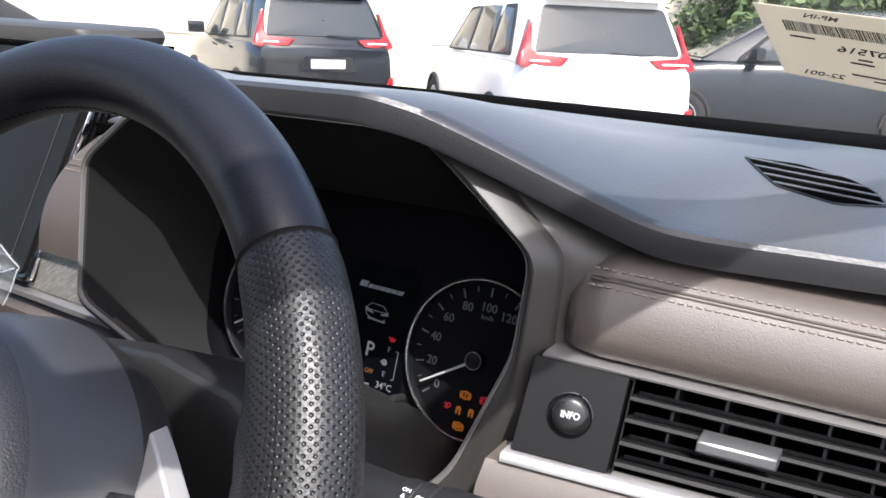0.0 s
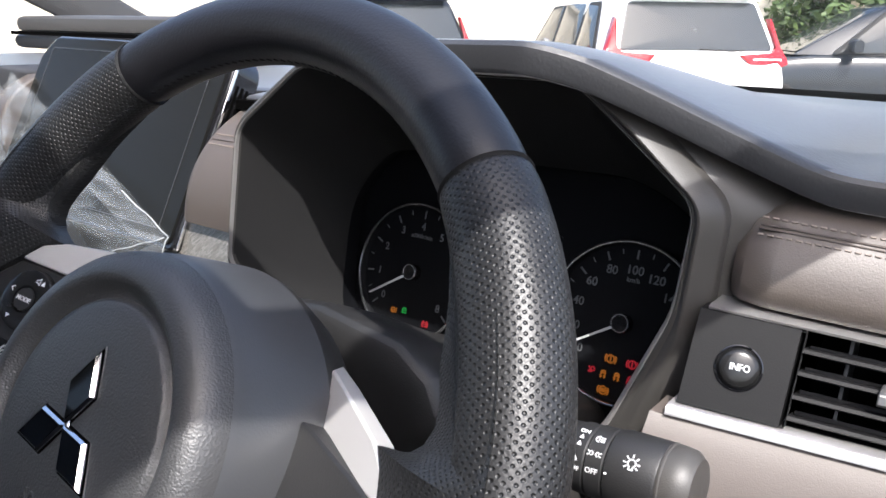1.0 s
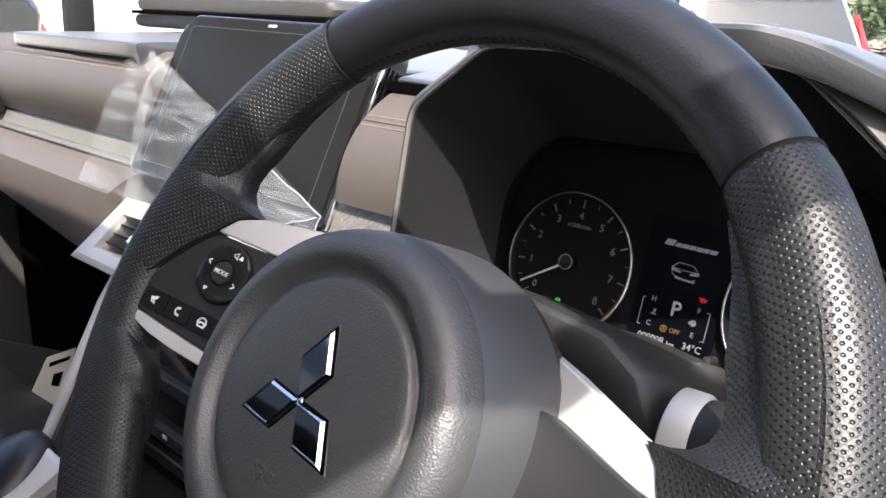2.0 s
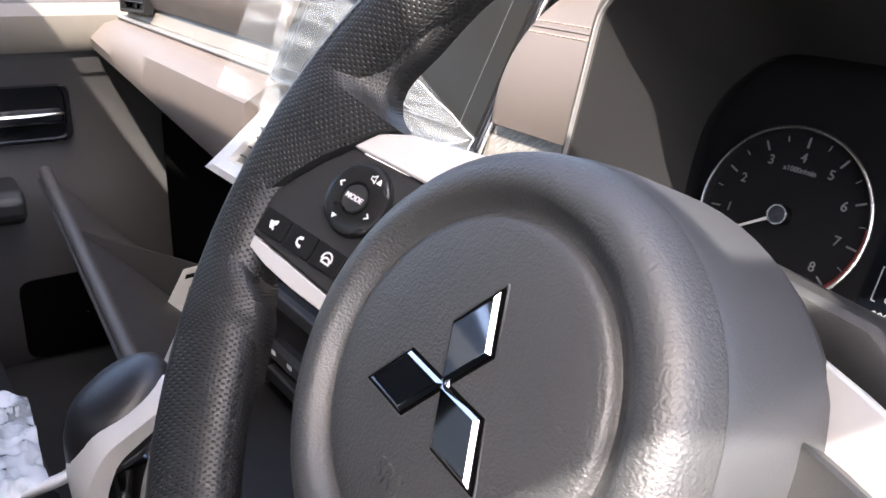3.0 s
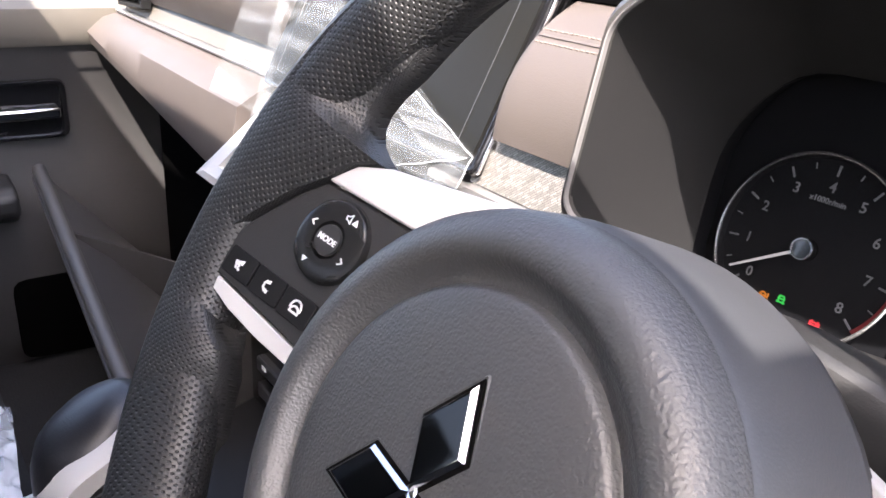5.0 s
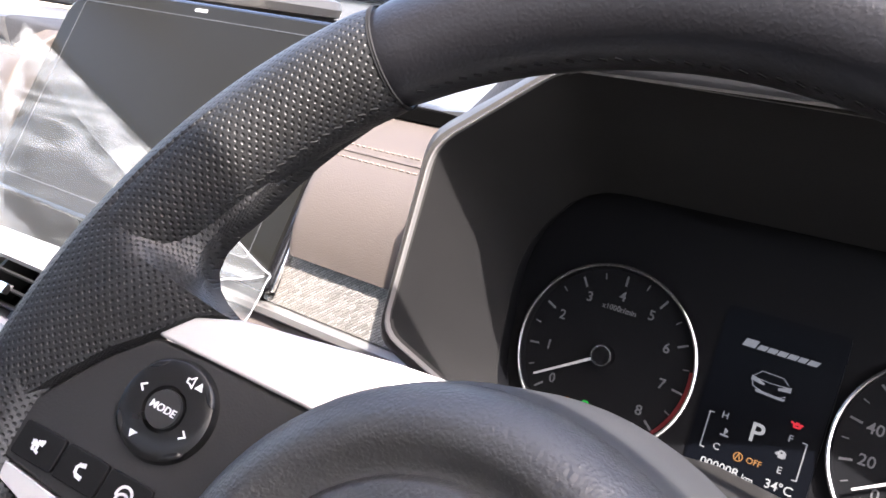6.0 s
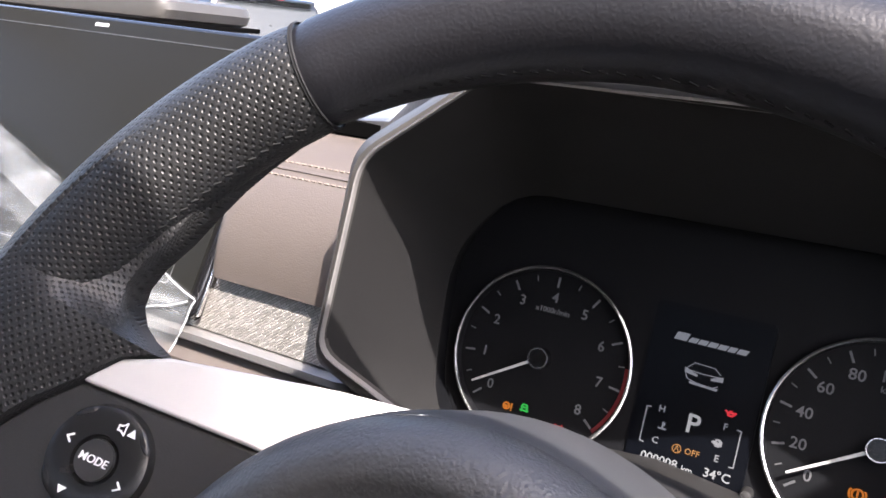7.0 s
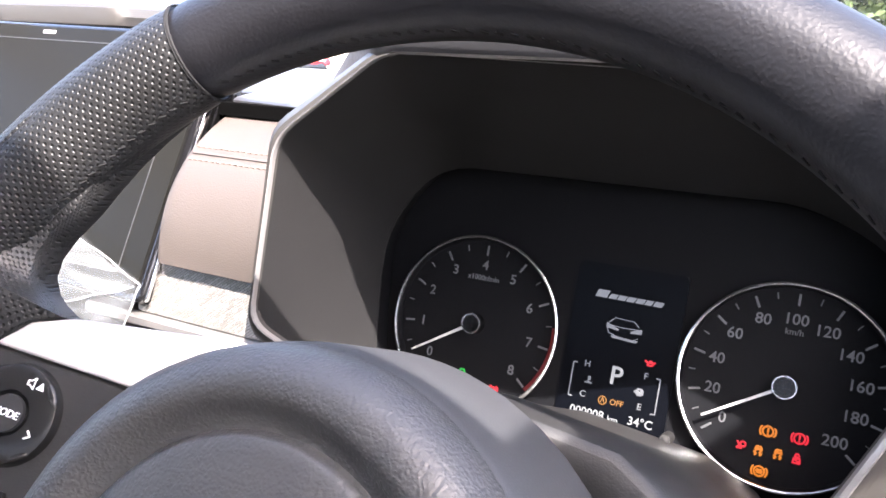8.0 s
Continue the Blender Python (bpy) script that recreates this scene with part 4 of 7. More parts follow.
def lamp(kind, cx, cy, mat, parent):
    """Small lit warning signs, drawn in strokes."""
    u = 0.001
    shapes = {
        "wheel": [arc(-0.8 * u, 0, 1.6 * u, 0, 360, 14), [(-2 * u, 0), (0.4 * u, 0)], [(-0.8 * u, 0), (-0.8 * u, -1.4 * u)], [(1.9 * u, 1.6 * u), (1.9 * u, -0.6 * u)], [(1.9 * u, -1.4 * u), (1.9 * u, -1.6 * u)]],
        "car": [[(-1.6 * u, 0.4 * u), (-1.0 * u, 1.8 * u), (1.0 * u, 1.8 * u), (1.6 * u, 0.4 * u), (-1.6 * u, 0.4 * u)], [(-2 * u, -1.2 * u), (2 * u, -1.2 * u)], [(-1.3 * u, -0.4 * u), (-1.3 * u, -1.6 * u)], [(1.3 * u, -0.4 * u), (1.3 * u, -1.6 * u)]],
        "battery": [[(-2.2 * u, -1.6 * u), (2.2 * u, -1.6 * u), (2.2 * u, 1.2 * u), (-2.2 * u, 1.2 * u), (-2.2 * u, -1.6 * u)], [(-1.5 * u, 1.2 * u), (-1.5 * u, 2 * u)], [(1.5 * u, 1.2 * u), (1.5 * u, 2 * u)], [(-1.5 * u, 0), (-0.4 * u, 0)], [(0.4 * u, 0), (1.5 * u, 0)], [(0.95 * u, -0.6 * u), (0.95 * u, 0.6 * u)]],
        "brake": [arc(0, 0, 2.2 * u, 0, 360, 16), arc(0, 0, 3.3 * u, 145, 215, 6), arc(0, 0, 3.3 * u, -35, 35, 6), [(0, 1.3 * u), (0, -0.4 * u)], [(0, -1.1 * u), (0, -1.3 * u)]],
        "abs": [arc(0, 0, 2.2 * u, 0, 360, 16), arc(0, 0, 3.3 * u, 145, 215, 6), arc(0, 0, 3.3 * u, -35, 35, 6), [(-1.3 * u, 0), (1.3 * u, 0)], [(-1 * u, 0.7 * u), (1 * u, 0.7 * u)], [(-1 * u, -0.7 * u), (1 * u, -0.7 * u)]],
        "skid": [[(-1.4 * u, 0.6 * u), (-0.9 * u, 1.9 * u), (0.9 * u, 1.9 * u), (1.4 * u, 0.6 * u), (-1.4 * u, 0.6 * u)], [(-1.4 * u, 0.9 * u), (1.4 * u, 0.9 * u)], [(-1 * u, 0), (-1.6 * u, -0.8 * u), (-0.8 * u, -1.3 * u), (-1.4 * u, -2 * u)], [(1.2 * u, 0), (0.6 * u, -0.8 * u), (1.4 * u, -1.3 * u), (0.8 * u, -2 * u)]],
        "belt": [arc(0, 1.4 * u, 0.8 * u, 0, 360, 10), [(-1.4 * u, -1.8 * u), (-1.2 * u, 0.2 * u), (1.2 * u, 0.2 * u), (1.4 * u, -1.8 * u), (-1.4 * u, -1.8 * u)], [(-1 * u, 0), (1.2 * u, -1.6 * u)]],
        "bag": [arc(0.9 * u, 0.3 * u, 1.1 * u, 0, 360, 10), [(-1.6 * u, 1.2 * u), (-0.4 * u, -0.4 * u), (-1.6 * u, -1.6 * u), (0.4 * u, -1.6 * u)], [(-0.6 * u, -0.2 * u), (0.6 * u, -1.2 * u)]],
        "oil": [[(-2.4 * u, 0.9 * u), (-1.3 * u, 0.3 * u), (-1.0 * u, -1.0 * u), (1.0 * u, -1.0 * u), (2.2 * u, 0.6 * u), (0.9 * u, 0.2 * u), (-1.3 * u, 0.3 * u)], [(-0.4 * u, 0.9 * u), (0.6 * u, 0.9 * u)]],
        "temp": [[(0, 1.6 * u), (0, -0.6 * u)], [(0, 1.2 * u), (0.8 * u, 1.2 * u)], [(0, 0.4 * u), (0.8 * u, 0.4 * u)], [(-1.6 * u, -1.4 * u), (1.6 * u, -1.4 * u)]],
        "fuel": [[(-0.9 * u, -1.4 * u), (-0.9 * u, 1.4 * u), (0.7 * u, 1.4 * u), (0.7 * u, -1.4 * u), (-0.9 * u, -1.4 * u)], [(-0.1 * u, 0.1 * u), (-0.1 * u, -1.2 * u)], [(0.9 * u, 1.2 * u), (1.5 * u, 0.7 * u), (1.5 * u, -0.9 * u), (0.9 * u, -0.9 * u)], [(-2.4 * u, 0.0), (-1.7 * u, 0.5 * u), (-1.7 * u, -0.5 * u), (-2.4 * u, 0.0)]],
    }
    return sign(kind + "_light", shapes[kind], mat, parent, 0.0006, 0.00085, (cx, cy), 0, 1.08)


lamp("wheel", -0.0830, -0.0195, WARN_ORANGE, tacho)
lamp("car", -0.0735, -0.0180, WARN_GREEN, tacho)
lamp("battery", -0.0530, -0.0232, WARN_RED, tacho)
lamp("brake", 0.0890, -0.0104, WARN_ORANGE, speedo)
lamp("brake", 0.1030, -0.0104, WARN_RED, speedo)
lamp("bag", 0.0780, -0.0195, WARN_RED, speedo)
lamp("skid", 0.0862, -0.0205, WARN_ORANGE, speedo)
lamp("skid", 0.0950, -0.0200, WARN_ORANGE, speedo)
lamp("belt", 0.1032, -0.0200, WARN_RED, speedo)
lamp("abs", 0.0880, -0.0300, WARN_ORANGE, speedo)

disp = part("display", plate(rounded(rect(0.0125, 0.0145, 0.058, 0.084), 0.003, 3), -0.0008, 0.0004), DISPLAY, cluster, "lit information display")
for k, (x0, w) in enumerate(((-0.0052, 0.0062), (0.0018, 0.0040), (0.0064, 0.0042), (0.0112, 0.0042), (0.0160, 0.0042), (0.0208, 0.0036), (0.0252, 0.0046))):
    part("name_bar", plate([(x0, 0.0386), (x0 + w, 0.0386), (x0 + w + 0.0014, 0.0386 + (0.0040 if k == 0 else 0.0026)), (x0 + 0.0014, 0.0386 + (0.0040 if k == 0 else 0.0026))], 0.0005, 0.0008), LIT_DIM, disp, smooth=False)
picture = sign("car_picture", [[(0.0045, 0.0262), (0.0075, 0.0292), (0.0175, 0.0288), (0.0205, 0.0262)], [(0.0040, 0.0252), (0.0125, 0.0246), (0.0215, 0.0250)], [(0.0040, 0.0240), (0.0050, 0.0210), (0.0095, 0.0196), (0.0180, 0.0190), (0.0205, 0.0205)]], LIT_DIM, disp, 0.0005, 0.0004)
part("lamp_strip", plate([(0.0035, 0.0236), (0.0100, 0.0226), (0.0100, 0.0236), (0.0035, 0.0262)], 0.0005, 0.0008), LIT_DIM, picture, smooth=False)
part("lamp_strip", plate([(0.0165, 0.0224), (0.0222, 0.0230), (0.0222, 0.0256), (0.0165, 0.0236)], 0.0005, 0.0008), LIT_DIM, picture, smooth=False)
part("bumper", plate([(0.0070, 0.0186), (0.0200, 0.0180), (0.0210, 0.0192), (0.0065, 0.0198)], 0.0005, 0.0008), LIT_DIM, picture, smooth=False)
lettering("gear_letter", "P", 0.0135, pose(0.0130, -0.0010, 0.0005), LIT_WHITE, disp, depth=0.0001)
for word, x, y in (("H", -0.003, 0.0024), ("C", -0.003, -0.0137), ("F", 0.028, 0.0024), ("E", 0.0272, -0.0137)):
    lettering("letter", word, 0.0047, pose(x, y, 0.0005), LIT_DIM, disp, depth=0.0001)
sign("scale_bracket", [[(-0.0085, 0.0022), (-0.0105, 0.0020), (-0.0105, -0.0158), (-0.0085, -0.0160)]], LIT_DIM, disp, 0.0005, 0.0006)
sign("scale_bracket", [[(0.0335, 0.0026), (0.0355, 0.0024), (0.0355, -0.0156), (0.0335, -0.0158)]], LIT_DIM, disp, 0.0005, 0.0006)
lettering("stop_start_word", "OFF", 0.0042, pose(0.0155, -0.0146, 0.0005), DIM_ORANGE, disp, depth=0.0001)
sign("stop_start_mark", [arc(0.0080, -0.0146, 0.0021, -30, 330, 14), [(0.0070, -0.0158), (0.0080, -0.0132), (0.0090, -0.0158)]], DIM_ORANGE, disp, 0.0005, 0.0005)
lettering("odometer", "000008", 0.0062, pose(0.0008, -0.0228, 0.0005), LIT_WHITE, disp, depth=0.0001)
lettering("odometer_unit", "km", 0.0046, pose(0.0148, -0.0234, 0.0005), LIT_WHITE, disp, depth=0.0001)
lettering("outside_temperature", "34\u00b0C", 0.0062, pose(0.0290, -0.0218, 0.0005), LIT_WHITE, disp, depth=0.0001)
lamp("oil", 0.0290, 0.0095, WARN_RED, disp)
lamp("temp", -0.0010, -0.0056, LIT_DIM, disp)
lamp("fuel", 0.0262, -0.0062, LIT_DIM, disp)
part("reset_knob", turned([(0.0, 0.012), (0.0026, 0.0115), (0.0030, 0.009), (0.0030, -0.001)], 20, 0.0440, -0.0250), PLASTIC, cluster, "small black reset knob")

# ---- dashboard ----
dash = base("dashboard", pose(CX, 0.45, 0.90), "black and brown padded dashboard with stitched leather facing", "dashboard")
# front lip: x, y, z of its crest
LIP = [(-1.10, 0.420, 1.096), (-0.985, 0.340, 1.101), (-0.945, 0.240, 1.104), (-0.915, 0.217, 1.105), (-0.575, 0.210, 1.107), (-0.555, 0.300, 1.090), (-0.255, 0.300, 1.098), (-0.235, 0.252, 1.097), (-0.19, 0.252, 1.096), (-0.165, 0.242, 1.099), (-0.092, 0.176, 1.141), (-0.08, 0.165, 1.1450),
       (0.078, 0.165, 1.1465), (0.0865, 0.170, 1.1446), (0.1023, 0.179, 1.1398), (0.1295, 0.1945, 1.1264), (0.1547, 0.2089, 1.1131), (0.1776, 0.2219, 1.1014), (0.1915, 0.2298, 1.0944), (0.2029, 0.2363, 1.0898),
       (0.2233, 0.245, 1.0870), (0.2454, 0.2545, 1.0855), (0.30, 0.278, 1.0815), (0.40, 0.321, 1.074)]
TOP_BACK = 0.735


def lip_at(x):
    """The crest's y and z, eased over its bends on the driver's side."""
    reach = 0.007 * min(1.0, max(0.0, (x - 0.05) / 0.03))
    near = [lerp_table(LIP, min(0.40, x + reach * k / 3)) for k in range(-3, 4)]
    return tuple(sum(p[i] for p in near) / 7 for i in (0, 1))


def dash_z(x, y, lip):
    """The top's height behind its lip."""
    ly, lz = lip
    flat = 1.094 + 0.010 * math.exp(-((x + 0.36) / 0.5) ** 2) + 0.008 * min(1.0, max(0.0, (-0.50 - x) / 0.08))
    t = min(1.0, max(0.0, (y - ly) / 0.36))
    t = t * t * (3 - 2 * t)
    z = lz + (flat - lz) * t
    return z - 0.030 * max(0.0, (y - 0.55) / 0.2) ** 2


rows = []
xs = sorted({round(-1.10 + 1.50 * k / 300, 4) for k in range(301)} | {a[0] for a in LIP})
for x in xs:
    lip = lip_at(x)
    ly, lz = lip
    plain = [(0.050, -0.036), (0.015, -0.031), (0.0065, -0.0265), (0.0042, -0.020), (0.0012, -0.007), (0.0012, -0.0022), (0.0045, -0.0004)]
    undercut = [(0.110, -0.0165), (0.030, -0.0170), (0.0065, -0.0168), (0.0018, -0.0156), (0.0002, -0.0130), (0.0000, -0.0026), (0.0022, -0.0004)]
    k = min(1.0, max(0.0, (x + 0.10) / 0.03, (-0.575 - x) / 0.02))   # the lip stands clear of the facings under it
    row = [(x, ly + a[0] + (b[0] - a[0]) * k, lz + a[1] + (b[1] - a[1]) * k) for a, b in zip(plain, undercut)]
    back = TOP_BACK + 0.04 * (1 - ((x - CX) / 0.74) ** 2)
    for k in range(14):
        y = ly + 0.010 + (back - ly - 0.010) * (k / 13) ** 1.25
        row.append((x, y, dash_z(x, y, lip)))
    row.append((x, back + 0.01, 1.02))
    rows.append(row)
root_part("top_pad", loft(rows), DASH, dash, label="black soft-grained top pad")


def facing(name, x0, x1, prof, mat, label="", bow=None, n=24, ends=0.006):
    """A padded facing along x with one section: (y, z) points; its ends are rolled back."""
    rows = []
    xs = [x0, x0 + ends * 0.15, x0 + ends * 0.5, x0 + ends] + [x0 + ends + (x1 - x0 - 2 * ends) * k / n for k in range(1, n)] + [x1 - ends, x1 - ends * 0.5, x1 - ends * 0.15, x1]
    for x in xs:
        d = min(x - x0, x1 - x)
        back = 0.0 if d >= ends else ends * (1 - math.sqrt(max(0, 1 - (1 - d / ends) ** 2)))
        b = bow(x) if bow else 0.0
        rows.append([(x, y + b + back, z) for y, z in prof])
    bm = loft(rows, caps=True)
    return root_part(name, bm, mat, dash, label=label)


def bulge(y_top, z_top, y_mid, z_mid, y_low, z_low, n=14):
    """A soft section: from the top edge over a full belly to the lower edge."""
    pts = []
    for k in range(n + 1):
        t = k / n
        y = (1 - t) ** 2 * y_top + 2 * t * (1 - t) * (2 * y_mid - (y_top + y_low) / 2) + t * t * y_low
        z = (1 - t) ** 2 * z_top + 2 * t * (1 - t) * (2 * z_mid - (z_top + z_low) / 2) + t * t * z_low
        pts.append((y, z))
    return [(y_top + 0.05, z_top)] + pts + [(y_low + 0.05, z_low)]


def right_side(x, z, off=0.0):
    """A point of the dashboard's driver-side facing; z as it is at the cluster's edge."""
    zz = z - 0.13 * (x - 0.166)
    return (x, 0.203 + 0.43 * (x - 0.166) + 0.45 * (zz - 1.025) + off, zz)


def strip(points, x0, x1, n=24, ends=0.0):
    """A facing on the driver side: a section of (z, off) points drawn along x."""
    rows = []
    xs = [x0 + (x1 - x0) * k / n for k in range(n + 1)]
    if ends:
        xs = [x0, x0 + ends * 0.12, x0 + ends * 0.4, x0 + ends] + [x for x in xs if x > x0 + ends]
    for x in xs:
        d = min(x - x0, ends) if ends else 0
        back = ends * (1 - math.sqrt(max(0, 1 - (1 - d / ends) ** 2))) if ends else 0
        rows.append([right_side(x, z - 0.9 * back * min(1.0, max(0.0, (z - 1.050) / 0.028)), off + back) for z, off in points])   # the upper corner is rounded too
    return loft(rows, caps=True)


soft = [(1.078, 0.055), (1.0775, 0.020), (1.0755, 0.004), (1.070, -0.003), (1.062, -0.006), (1.052, -0.0075), (1.042, -0.006), (1.034, -0.002), (1.030, 0.003), (1.0285, 0.030)]
root_part("leather_facing", strip(soft, 0.1655, 0.42, ends=0.020), BROWN, dash, label="brown leather facing with double stitching")
facing("leather_facing", -0.238, -0.136, bulge(0.252, 1.087, 0.206, 1.054, 0.189, 1.006), BROWN, "brown leather facing with double stitching", ends=0.004)
# solid strip, black to stand in for the shade between leather and lip
root_part("gap_shade", box(-0.240, -0.140, 0.246, 0.262, 1.0860, 1.0935), BLACK_AND_SHADE, dash, label="solid black strip for the shaded gap above the leather")
facing("leather_facing", -1.06, -0.548, bulge(0.240, 1.098, 0.200, 1.060, 0.207, 1.006), BROWN, "long brown leather facing on the passenger side", ends=0.004)


def stitches(path, pitch, length, radius, out):
    """A row of short threads along a path of points; out: the way they stand off."""
    bm = bmesh.new()
    pts = [Vector(p) for p in path]
    gone, seg = 0.0, 0
    total = sum((b - a).length for a, b in zip(pts, pts[1:]))
    s = 0.0
    while s < total - length:
        rest, i = s, 0
        while rest > (pts[i + 1] - pts[i]).length:
            rest -= (pts[i + 1] - pts[i]).length
            i += 1
        d = (pts[i + 1] - pts[i]).normalized()
        a = pts[i] + d * rest + Vector(out) * radius * 0.4
        n = Vector(out).normalized()
        w = d.cross(n) * radius
        q = [a - w, a + d * length - w, a + d * length + w, a + w]
        lo = [bm.verts.new(p - n * radius) for p in q]
        hi = [bm.verts.new(a.lerp(a + d * length, 0.5) + (p - a.lerp(a + d * length, 0.5)) * 0.75 + n * radius) for p in q]
        bm.faces.new(hi)
        for k in range(4):
            bm.faces.new((lo[k], lo[(k + 1) % 4], hi[(k + 1) % 4], hi[k]))
        s += pitch
    return bm


for z, off in ((1.0700, -0.0031), (1.0630, -0.0058)):
    tagged(root_part("stitching", stitches([right_side(0.1765 + 0.02 * k, z, off) for k in range(13)], 0.0042, 0.0030, 0.0005, (0, -0.86, 0.5)), TAN_THREAD, dash, label="row of tan stitches", smooth=False), kind="stuff")
root_part("seam_fold", loft([[right_side(0.1765 + 0.02 * k, z, o) for z, o in ((1.0677, -0.0036), (1.0670, -0.0052), (1.0664, -0.0036))] for k in range(14)]), BROWN, dash, label="leather seam fold")
root_part("seam_fold", loft([[right_side(0.1765 + 0.02 * k, z, o) for z, o in ((1.0660, -0.0040), (1.0654, -0.0056), (1.0648, -0.0042))] for k in range(14)]), BROWN, dash, label="leather seam fold")


def prof_y(prof, z):
    for (y0, z0), (y1, z1) in zip(prof[1:-1], prof[2:-1]):
        if min(z0, z1) <= z <= max(z0, z1):
            return y0 + (y1 - y0) * (z - z0) / (z1 - z0)
    return prof[1][0]


for x0, x1, prof, zs in ((-0.234, -0.140, bulge(0.252, 1.087, 0.206, 1.054, 0.189, 1.006), (1.0695, 1.0630)), (-1.05, -0.56, bulge(0.240, 1.098, 0.200, 1.060, 0.207, 1.006), (1.0845, 1.0780))):
    for z in zs:
        tagged(root_part("stitching", stitches([(x0, prof_y(prof, z) - 0.0002, z), (x1, prof_y(prof, z) - 0.0002, z)], 0.0042, 0.0030, 0.0005, (0, -0.8, 0.6)), TAN_THREAD, dash, label="row of tan stitches", smooth=False), kind="stuff")
    zm = sum(zs) / 2
    root_part("seam_fold", loft([[(x, prof_y(prof, zm) + 0.001, zm + 0.0010), (x, prof_y(prof, zm) - 0.0012, zm), (x, prof_y(prof, zm) + 0.001, zm - 0.0010)] for x in (x0, x1)]), BROWN, dash, label="leather seam fold")

# driver side: switch panel, vent and trims
root_part("trim_strip", strip([(1.0280, 0.02), (1.0278, 0.0010), (1.0270, -0.0012), (1.0258, -0.0005), (1.0255, 0.02)], 0.1635, 0.42, 12), STRIP_METAL, dash, label="satin silver trim strip")
root_part("trim_strip", strip([(0.9835, 0.02), (0.9830, -0.0020), (0.9815, -0.0034), (0.9785, -0.0030), (0.9778, 0.02)], 0.1570, 0.42, 12), STRIP_METAL, dash, label="satin silver trim strip")
root_part("switch_panel", strip([(1.0254, 0.02), (1.0253, 0.0003), (0.9838, -0.0005), (0.9837, 0.02)], 0.1600, 0.2020, 4), SLAT, dash, label="black switch panel")
ib = right_side(0.1812, 1.0040, -0.0005)
_n = Vector((0.43, -1, 0.45)).normalized()
_x = (Vector((1, 0.43, -0.13)) - _n * Vector((1, 0.43, -0.13)).dot(_n)).normalized()
_y = _n.cross(_x)
info_m = Matrix.Translation(ib) @ Matrix((_x, _y, _n)).transposed().to_4x4()
info = base("info_button", info_m, "round black push button lettered in white on the switch panel", "button")
part("surround", turned([(0.0108, -0.002), (0.0108, 0.0006), (0.0102, 0.0009), (0.0098, 0.0004), (0.0097, -0.002)], 40), PIANO, info)
part("cap", turned([(0.0, 0.0042), (0.006, 0.0040), (0.0082, 0.0033), (0.0093, 0.0018), (0.0095, -0.002)], 40), SATIN, info)
lettering("word", "INFO", 0.0046, pose(0, 0, 0.0044) @ Matrix.Diagonal((0.86, 1, 1, 1)), PRINT, info, "white word", depth=0.0002)

vent = base("air_vent", pose(*right_side(0.30, 1.0, 0.0)), "black slatted air vent with a silver tab in the dashboard", "air vent", group="air vents")
# the lining's near-black carries the shade inside the vent
root_part("shaded_well", strip([(1.0246, 0.004), (1.0246, 0.045), (0.9838, 0.045), (0.9838, 0.004)], 0.2040, 0.42, 2), BLACK_AND_SHADE, vent)
root_part("side_wall", strip([(1.0246, 0.0), (1.0246, 0.04), (0.9838, 0.04), (0.9838, 0.0)], 0.2020, 0.2040, 1), PLASTIC, vent)
for z in (1.0160, 1.0065, 0.9965, 0.9875):
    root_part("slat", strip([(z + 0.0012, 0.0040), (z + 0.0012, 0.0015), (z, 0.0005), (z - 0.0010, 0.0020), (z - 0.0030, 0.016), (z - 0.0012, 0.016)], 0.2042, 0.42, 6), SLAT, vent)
for k in range(9):
    x = 0.220 + 0.022 * k
    bm = bmesh.new()
    q = [bm.verts.new(right_side(x + dx, z, o)) for dx in (-0.0007, 0.0007) for z, o in ((1.0240, 0.018), (1.0240, 0.034), (0.9845, 0.034), (0.9845, 0.018))]
    for f in ((0, 1, 2, 3), (7, 6, 5, 4), (0, 3, 7, 4), (1, 5, 6, 2), (0, 4, 5, 1), (3, 2, 6, 7)):
        bm.faces.new([q[i] for i in f])
    root_part("vane", bm, PLASTIC, vent)
root_part("tab", strip([(1.0098, 0.004), (1.0098, -0.0040), (1.0085, -0.0062), (1.0040, -0.0058), (1.0030, -0.0040), (1.0030, 0.004)], 0.2365, 0.2700, 4), TAB, vent, label="dark metallic tab", bevel=0.0008)
low = [(0.9775, 0.02), (0.9772, 0.000), (0.968, -0.004), (0.945, -0.002), (0.90, 0.006), (0.84, 0.03), (0.78, 0.07)]
root_part("lower_panel", strip(low, 0.150, 0.42, 8), BROWN_PLASTIC, dash, label="brown lower panel")
facing("knee_panel", -0.16, 0.110, [(0.30, 0.90), (0.240, 0.895), (0.215, 0.87), (0.23, 0.80), (0.28, 0.72)], BROWN_PLASTIC, "brown panel under the column")

# strip of silver weave, trim and lower panel between the cluster and the screen
facing("weave_inlay", -0.254, -0.140, [(0.23, 1.005), (0.196, 1.0045), (0.186, 0.976), (0.22, 0.9755)], CARBON, "silver weave inlay")
facing("trim_strip", -0.292, -0.140, [(0.22, 0.9752), (0.184, 0.9750), (0.1805, 0.9735), (0.1800, 0.9700), (0.1825, 0.9680), (0.22, 0.9675)], STRIP_METAL, "satin silver trim strip")
facing("lower_panel", -0.292, -0.141, [(0.23, 0.9670), (0.188, 0.9668), (0.179, 0.958), (0.180, 0.90), (0.21, 0.84)], BROWN_PLASTIC, "brown lower panel")

